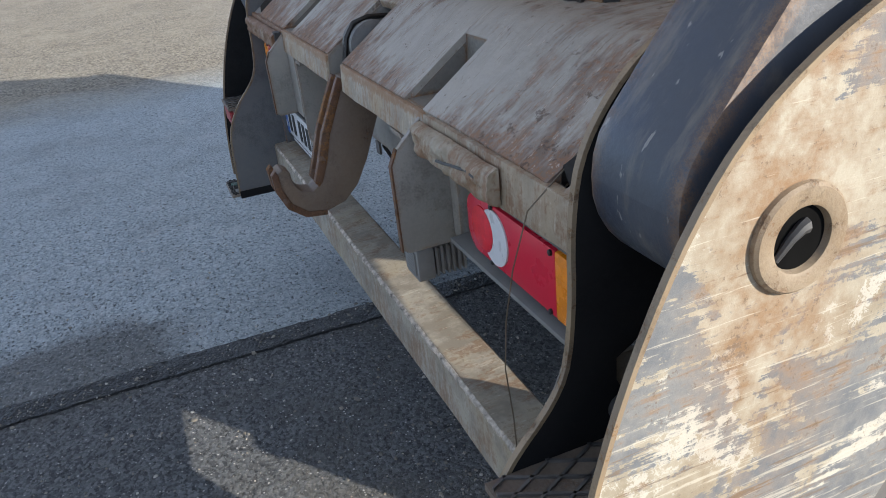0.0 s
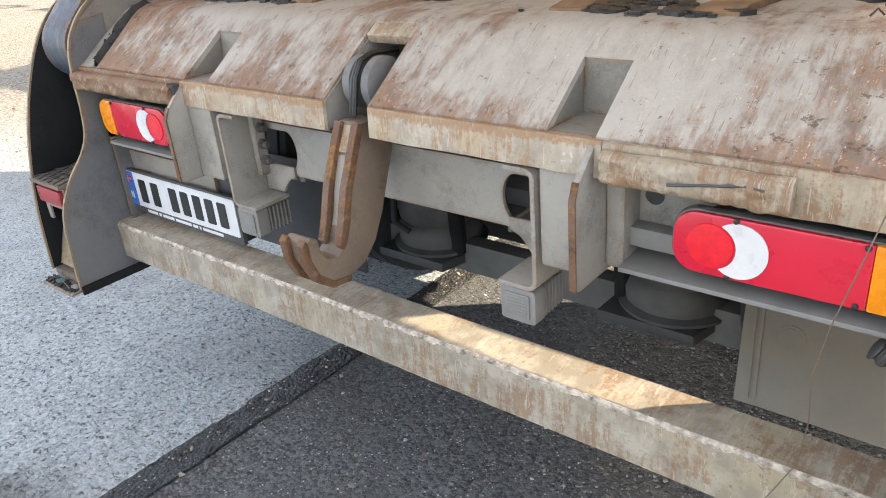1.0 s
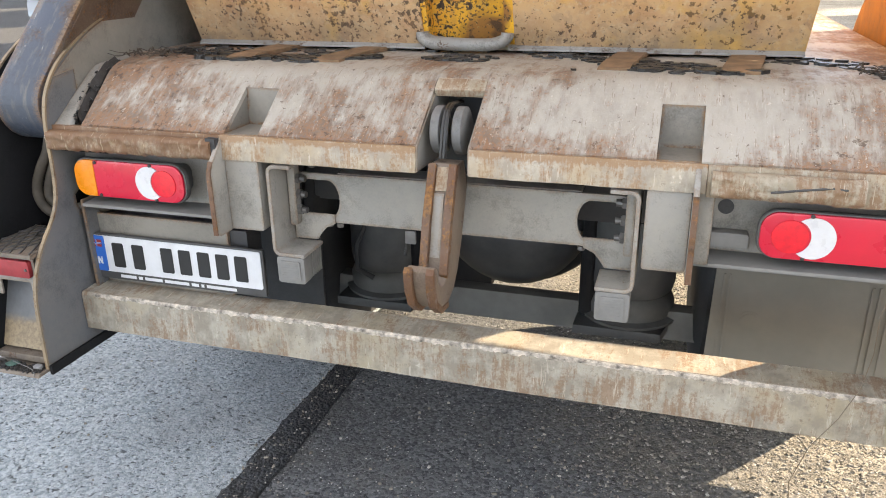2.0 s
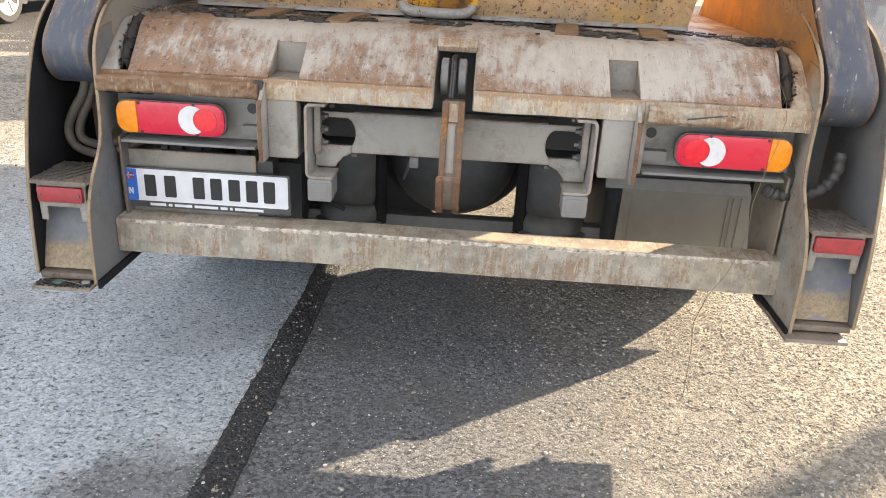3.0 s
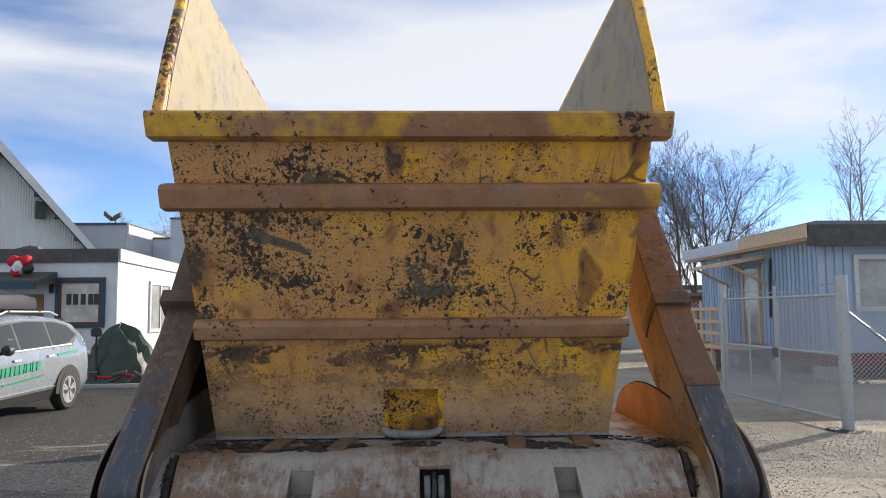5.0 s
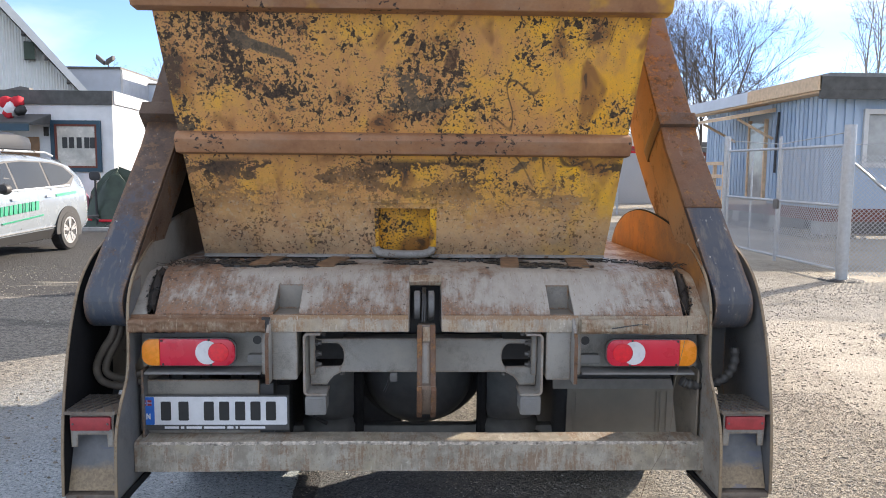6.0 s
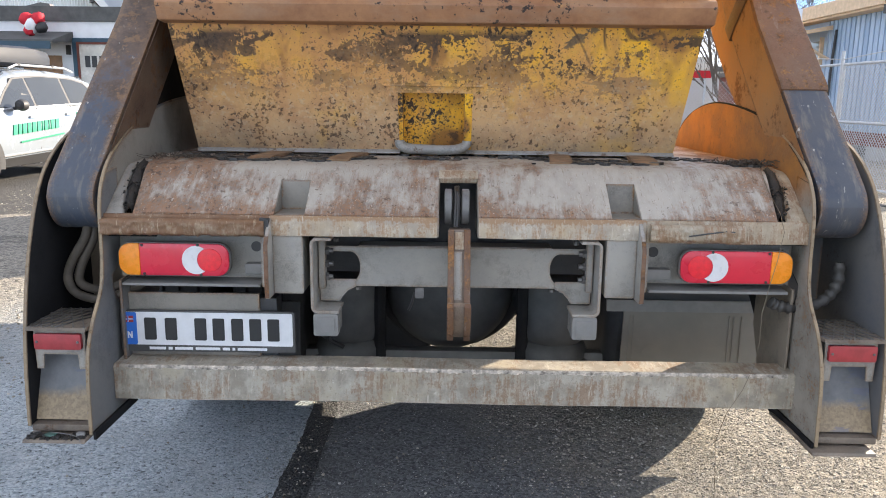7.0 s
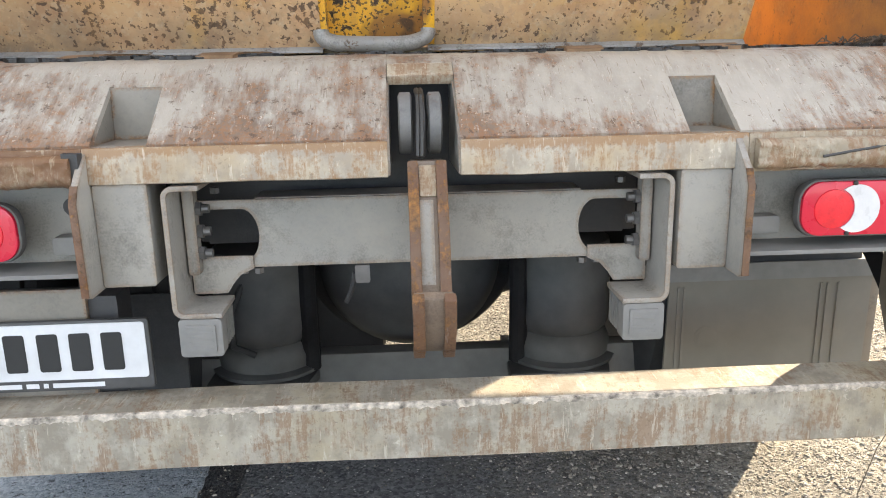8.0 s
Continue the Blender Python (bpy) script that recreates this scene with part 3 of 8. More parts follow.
# near-black steel; part of its darkness is shade put into the colour
M_BLACK_STEEL = worn_paint("grease_and_shade_black", (0.012, 0.012, 0.013), (0.02, 0.02, 0.021), 0.10, dust=0.06, dust_color=(0.05, 0.045, 0.04), rough=0.8, gloss=0.12)
M_CREAM = smeared_paint("cream_lip_paint", (0.46, 0.41, 0.335), (0.33, 0.28, 0.22), (0.41, 0.30, 0.175), (0.28, 0.145, 0.06), LIP)
M_ARM = arm_paint("blue_grey_arm_paint", (0.038, 0.053, 0.084), (0.072, 0.080, 0.094), 0.98, 1.56)
M_ARM_PALE = arm_paint("grey_arm_paint", (0.030, 0.040, 0.063), (0.088, 0.092, 0.100), 1.22, 1.75)
M_ARM_RUST = worn_paint("brown_rusted_sleeve", (0.090, 0.048, 0.030), (0.066, 0.04, 0.028), 0.50, rust=(0.23, 0.105, 0.04), rust_dark=(0.048, 0.03, 0.022), size=1.7, dust=0.12, dust_color=(0.34, 0.27, 0.19), relief=0.9, scuff=0.4)
M_ORANGE = worn_paint("orange_rust_plate", (0.33, 0.135, 0.028), (0.22, 0.095, 0.035), 0.42, rust=(0.19, 0.085, 0.035), rust_dark=(0.085, 0.045, 0.025), size=0.8, dust=0.42, dust_color=(0.20, 0.135, 0.085), scuff=0.3)
M_RUST = worn_paint("bare_rust", (0.15, 0.066, 0.03), (0.10, 0.047, 0.026), 0.56, rust=(0.33, 0.14, 0.036), rust_dark=(0.048, 0.03, 0.022), size=1.7, dust=0.12, dust_color=(0.34, 0.27, 0.19), relief=0.9, scuff=0.4)
M_GUARD = worn_paint("brown_dusty_plate", (0.205, 0.168, 0.128), (0.165, 0.132, 0.098), 0.25, rust=(0.19, 0.095, 0.042), size=1.4, dust=0.5, dust_color=(0.23, 0.19, 0.145))
M_CRUST = smeared_paint("torn_crusted_edge", (0.41, 0.365, 0.29), (0.30, 0.245, 0.175), (0.37, 0.255, 0.145), (0.215, 0.11, 0.052), None, 0.035)
M_CRUST_RUST = smeared_paint("rusty_torn_edge", (0.33, 0.265, 0.185), (0.20, 0.13, 0.078), (0.30, 0.17, 0.08), (0.165, 0.072, 0.030), 0.922, 0.08)
M_SKIP, M_SKIP_CLEAN, M_SCRAPED = skip_paint("skip_yellow"), skip_paint("skip_clean_yellow", False, 0.85), scraped_plate()
M_RIB, M_RIB_MID, M_RIM = rib_paint("skip_rib_rust", -0.14), rib_paint("skip_rib_half_yellow", -0.05, 0.15), rib_paint("skip_rim_yellow", 0.03, -0.06)
M_LIP = worn_paint("worn_pale_lip", (0.31, 0.30, 0.28), (0.215, 0.20, 0.185), 0.42, rust=(0.25, 0.15, 0.08), size=2.5, dust=0.2, relief=0.6)
M_INSIDE = worn_paint("skip_inside_paint", (0.33, 0.265, 0.095), (0.27, 0.235, 0.165), 0.35, rust=(0.19, 0.11, 0.05), size=1.2, dust=0.35, dust_color=(0.31, 0.27, 0.20), streak=0.5)
M_RUBBER = plain("black_rubber", (0.028, 0.028, 0.029), 0.75, vary=0.3, size=35, relief=0.3)
M_BAG = plain("dusty_airbag_rubber", (0.082, 0.082, 0.081), 0.6, vary=0.25, size=12, relief=0.1)
M_HOSE = plain("dusty_hose", (0.080, 0.066, 0.051), 0.7, vary=0.3, size=30)
M_BAR = plain("dusty_grey_bar", (0.125, 0.122, 0.115), 0.75, vary=0.25, size=9, relief=0.2)
M_RIBBED = plain("dusty_ribbed_plastic", (0.055, 0.052, 0.048), 0.6, vary=0.4, size=30)
M_ROLLER = worn_paint("greasy_roller", (0.11, 0.115, 0.12), (0.17, 0.165, 0.16), 0.2, size=3.0, dust=0.2)
M_FLAP = plain("dusty_mudflap", (0.20, 0.183, 0.153), 0.85, vary=0.12, size=7, relief=0.1)
M_FRAME = plain("lamp_rubber_surround", (0.12, 0.115, 0.11), 0.7, vary=0.3, size=30)
M_RED = plain("red_lens", (0.64, 0.012, 0.042), 0.28, vary=0.08, size=9, Coat_Weight=0.3)
M_RED_DEEP = plain("deep_red_lens", (0.78, 0.014, 0.032), 0.22, vary=0.15, size=60, relief=0.4, Coat_Weight=0.4)
M_MOON = plain("white_lens", (0.66, 0.66, 0.67), 0.3, vary=0.06, size=50, relief=0.3)
M_AMBER = plain("amber_lens", (0.85, 0.26, 0.01), 0.28, vary=0.12, size=50, relief=0.3)
M_REFLECT = plain("dull_red_reflector", (0.33, 0.035, 0.04), 0.4, vary=0.2, size=40)
M_WHITE = plain("plate_white", (0.62, 0.63, 0.645), 0.4, vary=0.10, size=18)
M_BLACK = plain("black_paint", (0.02, 0.02, 0.02), 0.45, vary=0.2)
M_HOLDER = plain("black_plate_holder", (0.06, 0.06, 0.06), 0.5, vary=0.3, size=18)
M_BLUE = plain("plate_blue", (0.02, 0.13, 0.48), 0.35, vary=0.08)
M_BOLT = plain("dirty_bolt", (0.16, 0.155, 0.15), 0.5, 0.6, vary=0.3)
M_LAMP_ALU = plain("dusty_cast_lamp", (0.205, 0.20, 0.19), 0.65, vary=0.12, size=25, relief=0.15)
M_WIRE = plain("thin_wire", (0.17, 0.135, 0.095), 0.5, 0.3)
M_WOOD = plain("weathered_strip", (0.20, 0.12, 0.065), 0.85, vary=0.35, size=25, relief=0.4)
M_SLUDGE = plain("wet_sludge", (0.022, 0.02, 0.018), 0.35, vary=0.4, size=40, relief=0.8)
M_TEAL_SCRAP = plain("faded_green_plastic", (0.06, 0.12, 0.10), 0.6, vary=0.3)
M_KERB_STONE = plain("grey_stone", (0.24, 0.24, 0.235), 0.85, vary=0.3, size=60)
M_TWIG = plain("wet_brown_twigs", (0.062, 0.046, 0.033), 0.7, vary=0.5, size=40)
# matte black, draws the shade inside the pivot bore
M_HOLE = plain("bore_shade", (0.006, 0.006, 0.006), 0.95, vary=0.3, Specular_IOR_Level=0.05)
M_SHRED = plain("black_torn_sealant", (0.030, 0.027, 0.025), 0.6, vary=0.5, size=60, relief=0.8)
M_CHIP = plain("chipped_pale_paint", (0.43, 0.38, 0.32), 0.8, vary=0.75, size=60, relief=0.5)
M_GROUND = ground_mix()
def tar_mat():
    """Crumbly tar: glossy black crumbs with a little grit ground in."""
    k = Nodes("black_tar")
    crumbs, fine = k.cells(95), k.noise(170, 5, 0.7)
    color = k.mix((0.005, 0.005, 0.006), (0.034, 0.035, 0.036), k.step(k.math("ADD", k.math("MULTIPLY", fine, 0.7), k.math("MULTIPLY", k.noise(8, 4), 0.3)), 0.40, 0.64))
    color = k.mix(color, (0.16, 0.158, 0.15), k.step(k.noise(120, 3, 0.6), 0.63, 0.66, 0, 0.8))
    k.bump(k.math("ADD", k.math("MULTIPLY", crumbs, -1.2), fine), 1.0, 0.009)
    return k.done(color, k.step(fine, 0.3, 0.7, 0.28, 0.7))


M_TAR = tar_mat()


def pebble_mat():
    k = Nodes("pebbles")
    n = k.t.nodes.new("ShaderNodeNewGeometry").outputs["Random Per Island"]
    color = k.mix(k.mix((0.12, 0.112, 0.098), (0.385, 0.355, 0.30), n), (0.55, 0.525, 0.47), k.step(n, 0.90, 0.94, 0, 0.8))
    color = k.mix(color, (0.30, 0.25, 0.19), k.step(k.noise(40, 4, 0.6), 0.48, 0.62, 0, 0.4))
    return k.done(color, 0.85)


M_PEBBLE = pebble_mat()


# ---- mesh helpers ----
def box(bm, x0, x1, y0, y1, z0, z1):
    v = [bm.verts.new((x, y, z)) for x in (x0, x1) for y in (y0, y1) for z in (z0, z1)]
    for q in ((0, 1, 3, 2), (4, 6, 7, 5), (0, 4, 5, 1), (2, 3, 7, 6), (0, 2, 6, 4), (1, 5, 7, 3)):
        bm.faces.new([v[i] for i in q])
    return bm


def prism(bm, points, axis, a, b):
    """A flat outline, pushed along one axis from a to b."""
    place = {"x": lambda p, w: (w, p[0], p[1]), "y": lambda p, w: (p[0], w, p[1]), "z": lambda p, w: (p[0], p[1], w)}[axis]
    one, two = [bm.verts.new(place(p, a)) for p in points], [bm.verts.new(place(p, b)) for p in points]
    bm.faces.new(one)
    bm.faces.new(two[::-1])
    for i in range(len(points)):
        j = (i + 1) % len(points)
        bm.faces.new((one[j], one[i], two[i], two[j]))
    return bm


def ring_of(bm, centre, u, v, r, n):
    return [bm.verts.new(centre + r * (math.cos(2 * math.pi * i / n) * u + math.sin(2 * math.pi * i / n) * v)) for i in range(n)]


def tube(bm, points, radius, n=8, end_radius=None):
    """A round bar through the points; the radius may taper."""
    pts = [Vector(p) for p in points]
    last = len(pts) - 1
    u, rings = None, []
    for i, p in enumerate(pts):
        way = (pts[min(i + 1, last)] - pts[max(i - 1, 0)]).normalized()
        if u is None:
            u = way.orthogonal().normalized()
        u = (u - way * u.dot(way)).normalized()
        r = radius[i % len(radius)] if isinstance(radius, tuple) else radius if end_radius is None else radius + (end_radius - radius) * i / last
        rings.append(ring_of(bm, p, u, way.cross(u), r, n))
    for a, b in zip(rings, rings[1:]):
        for i in range(n):
            j = (i + 1) % n
            bm.faces.new((a[i], a[j], b[j], b[i]))
    bm.faces.new(rings[0][::-1])
    bm.faces.new(rings[-1])
    return bm


def turned(bm, profile, centre, axis="x", n=32, flip=1):
    """A body of revolution: profile of (along, radius) about an axis through centre."""
    c = Vector(centre)
    way = {"x": Vector((1, 0, 0)), "y": Vector((0, 1, 0)), "z": Vector((0, 0, 1))}[axis] * flip
    u = way.orthogonal().normalized()
    rings = [ring_of(bm, c + way * a, u, way.cross(u), max(r, 1e-4), n) for a, r in profile]
    for a, b in zip(rings, rings[1:]):
        for i in range(n):
            j = (i + 1) % n
            bm.faces.new((a[i], a[j], b[j], b[i]))
    bm.faces.new(rings[0][::-1])
    bm.faces.new(rings[-1])
    return bm


def rounded(x0, x1, z0, z1, r, n=5):
    """The outline of a rectangle with round corners."""
    out = []
    for cx, cz, start in ((x1 - r, z1 - r, 0), (x0 + r, z1 - r, 90), (x0 + r, z0 + r, 180), (x1 - r, z0 + r, 270)):
        for i in range(n + 1):
            a = radians(start + 90 * i / n)
            out.append((cx + r * math.cos(a), cz + r * math.sin(a)))
    return out


def mesh_of(name, bm, material, bevel=0.0, angle=35, rough=0.0):
    bmesh.ops.recalc_face_normals(bm, faces=bm.faces)
    if bevel:
        edges = [e for e in bm.edges if len(e.link_faces) == 2 and e.calc_face_angle(0) > radians(28)]
        bmesh.ops.bevel(bm, geom=edges, offset=bevel, offset_type="OFFSET", segments=2, profile=0.6, affect="EDGES", clamp_overlap=True)
    if rough:
        for v in bm.verts:
            v.co += rough * noise.noise_vector(v.co * 14.0) + 0.5 * rough * noise.noise_vector(v.co * 45.0)
    me = bpy.data.meshes.new(name)
    bm.to_mesh(me)
    bm.free()
    me.materials.append(material)
    me.shade_smooth()
    me.set_sharp_from_angle(angle=radians(angle))
    return me


def thing(name, at, label, category, group=""):
    ob = new(name)
    ob.empty_display_size = 0.2
    ob.location = at
    return tagged(ob, label, category, group)


def part(name, bm, material, parent, label="", bevel=0.0, angle=35, rough=0.0):
    ob = new(name, mesh_of(name, bm, material, bevel, angle, rough))
    ob.parent = parent
    if parent.type == "EMPTY" and not parent.get("own_axes"):
        ob.matrix_parent_inverse = Matrix.Translation(parent.location).inverted()
    return tagged(ob, label) if label else ob


def solid(name, bm, material, label, category, kind="", group="", bevel=0.0, angle=35):
    return tagged(new(name, mesh_of(name, bm, material, bevel, angle)), label, category, group, kind)


B = bmesh.new


# ---- yard ----
GRID_X = [-400, -120, -40, -20, -12] + [-8 + 0.5 * i for i in range(33)] + [12, 20, 40, 120, 400]
GRID_Y = [-400, -120, -40, -20, -10] + [-6 + 0.5 * i for i in range(45)] + [20, 30, 60, 150, 400]


def heave(x, y):
    return GROUND + 0.012 * noise.noise(Vector((x * 0.5, y * 0.5, 0))) * (1 if abs(x) > 1.6 else 0.3)


def ground_z(x, y):
    """Height of the yard between its grid points."""
    x0, y0 = math.floor(x * 2) / 2, math.floor(y * 2) / 2
    u, v = (x - x0) * 2, (y - y0) * 2
    return (heave(x0, y0) * (1 - u) + heave(x0 + 0.5, y0) * u) * (1 - v) + (heave(x0, y0 + 0.5) * (1 - u) + heave(x0 + 0.5, y0 + 0.5) * u) * v


def build_ground():
    bm = B()
    grid = [[bm.verts.new((x, y, heave(x, y))) for y in GRID_Y] for x in GRID_X]
    for i in range(len(GRID_X) - 1):
        for j in range(len(GRID_Y) - 1):
            bm.faces.new((grid[i][j], grid[i + 1][j], grid[i + 1][j + 1], grid[i][j + 1]))
    solid("ground", bm, M_GROUND, "worn grey asphalt and dusty gravel yard", "ground", "structure")


def build_tar():
    """The tar-filled joint between two asphalt surfaces, lumpy and frayed at its edges."""
    bm = B()
    rows = []
    for i in range(716):
        y = -6 + 0.014 * i
        mid = -0.536 + 0.010 * noise.noise(Vector((0, y * 0.9, 3)))
        wide = 0.050 + 0.008 * noise.noise(Vector((5, y * 3.1, 0)))
        l = mid - wide + 0.010 * noise.noise(Vector((9, y * 11, 0))) + 0.007 * noise.noise(Vector((4, y * 45, 0)))
        r = mid + wide + 0.006 * noise.noise(Vector((2, y * 11, 0))) + 0.004 * noise.noise(Vector((7, y * 45, 0)))
        z = GROUND + 0.005
        row = [(l - 0.006, y, z - 0.012)]
        for q in range(9):
            x = l + (r - l) * q / 8
            row.append((x, y, z + (0.004 if 0 < q < 8 else 0.001) * (noise.noise(Vector((x * 60, y * 60, 1))) + noise.noise(Vector((x * 25, y * 25, 6))))))
        rows.append([bm.verts.new(p) for p in row + [(r + 0.006, y, z - 0.012)]])
    for a, b in zip(rows, rows[1:]):
        for i in range(len(a) - 1):
            bm.faces.new((a[i], a[i + 1], b[i + 1], b[i]))
    solid("tar_joint", bm, M_TAR, "black crumbling tar joint between asphalt surfaces", "road joint", "structure")


def build_pebbles():
    rng = random.Random(4)
    verts, faces = [], []
    ring = [(math.cos(1.2566 * i), math.sin(1.2566 * i)) for i in range(5)]

    def stone(x, y, r, lift=0.0, flat=1.0):
        """An uneven pebble bedded in the ground."""
        c, s = math.cos(r * 9e4), math.sin(r * 9e4)
        sx, sy, h, z = r * rng.uniform(0.8, 1.35), r * rng.uniform(0.65, 1.0), flat * r * rng.uniform(0.55, 1.0), ground_z(x, y) + lift
        n = len(verts)
        for low, size in ((-0.25, 1.0), (0.62, 0.62)):
            for p, q in ring:
                g = size * rng.uniform(0.75, 1.2)
                verts.append((x + c * p * sx * g - s * q * sy * g, y + s * p * sx * g + c * q * sy * g, z + h * (low + 0.22 * rng.random() if low > 0 else low)))
        for i in range(5):
            faces.append((n + i, n + (i + 1) % 5, n + 5 + (i + 1) % 5, n + 5 + i))
        faces.append((n + 5, n + 6, n + 7, n + 8, n + 9))

    for _ in range(95000):  # thick gravel beside and behind the tail
        x, y = 0.1 + 2.6 * rng.random(), rng.uniform(-1.3, 2.2)
        cover = 0.25 + 0.75 * min(1.0, max(0.0, x + 0.45 * y - 0.15)) + 0.5 * noise.noise(Vector((x * 1.7, y * 1.7, 6)))
        if x + 0.45 * y > 0.1 + 0.5 * rng.random() and rng.random() < cover:
            stone(x, y, rng.choice((0.002, 0.0022, 0.0025, 0.0025, 0.003, 0.003, 0.0035, 0.004, 0.005, 0.0065)) * rng.uniform(0.7, 1.25), 0.0, 0.85)
    for _ in range(24000):  # coarser gravel out in the yard
        x, y = 1.4 + 4.5 * rng.random() ** 1.3, rng.uniform(-2.2, 8.5)
        if noise.noise(Vector((x * 0.9, y * 0.9, 6))) + 0.45 > 0.6 * rng.random():
            stone(x, y, rng.choice((0.005, 0.006, 0.007, 0.009, 0.011)) * rng.uniform(0.7, 1.25))
    for _ in range(6500):  # loose grit on the asphalt
        x, y = rng.uniform(-2.2, 1.2), rng.uniform(-1.6, 3.0)
        if x > -0.6 or rng.random() < 0.25:
            stone(x, y, rng.choice((0.0018, 0.002, 0.0025, 0.003, 0.003, 0.004, 0.006)) * rng.uniform(0.7, 1.3))
    for _ in range(6000):
        stone(-1.3 - 4.5 * rng.random(), rng.uniform(0.8, 8.5), rng.choice((0.004, 0.006, 0.008, 0.011)) * rng.uniform(0.7, 1.3))
    for _ in range(900):
        stone(-0.536 + rng.gauss(0, 0.030), rng.uniform(-2.5, 2.0), rng.choice((0.002, 0.0025, 0.003, 0.003, 0.004, 0.006)) * rng.uniform(0.7, 1.2), 0.006)
    for x, y, r in ((-0.088, -0.07, 0.011), (-0.49, -0.29, 0.012), (-0.07, -0.12, 0.008), (-0.23, -0.50, 0.010), (-0.575, -0.13, 0.009), (-0.585, -0.02, 0.009)):
        stone(x, y, r, 0.003, 0.6)
    me = bpy.data.meshes.new("pebbles")
    me.from_pydata(verts, [], faces)
    me.materials.append(M_PEBBLE)
    tagged(new("gravel", me), "loose grey pebbles and grit on the asphalt", "gravel", "", "stuff")


build_ground()
build_tar()
build_pebbles()

# ---- the skip loader truck ----
truck = thing("skip_loader_truck", (0, 1.0, GROUND), "grey skip loader truck with rust-scuffed tail and lift arms", "truck")
SLOPE = ((0.0, 0.928), (0.155, 1.0395), (0.178, 1.0510), (0.205, 1.0575), (0.30, 1.0630))


def slope_z(y):
    for (a, za), (b, zb) in zip(SLOPE, SLOPE[1:]):
        if y <= b:
            return za + (zb - za) * (y - a) / (b - a)
    return SLOPE[-1][1]


CENTRE = -0.008


def panel_end(s, y):
    """Where the torn outer edge of the tail plate runs."""
    return s * (0.945 + 0.12 * y) if s < 0 else 0.922 + 0.13 * y


def seam(y):
    """Width of the torn seam between the tail plate and the end gusset."""
    return 0.005 + 0.034 * max(0.0, math.sin(math.pi * min(1.0, max(0.0, (y + 0.02) / 0.26)))) ** 0.7


def sheet(bm, columns, th):
    """A plate from columns of points, with thickness th below."""
    up = [[bm.verts.new(p) for p in col] for col in columns]
    down = [[bm.verts.new((p[0], p[1] + 0.004, p[2] - th)) for p in col] for col in columns]
    n, m = len(up) - 1, len(up[0])
    for i in range(n):
        for j in range(m - 1):
            bm.faces.new((up[i][j], up[i + 1][j], up[i + 1][j + 1], up[i][j + 1]))
            bm.faces.new((down[i][j], down[i][j + 1], down[i + 1][j + 1], down[i + 1][j]))
        bm.faces.new((up[i][0], down[i][0], down[i + 1][0], up[i + 1][0]))
        bm.faces.new((up[i][-1], up[i + 1][-1], down[i + 1][-1], down[i][-1]))
    for i in (0, n):
        for j in range(m - 1):
            bm.faces.new((up[i][j], up[i][j + 1], down[i][j + 1], down[i][j]))
    return bm


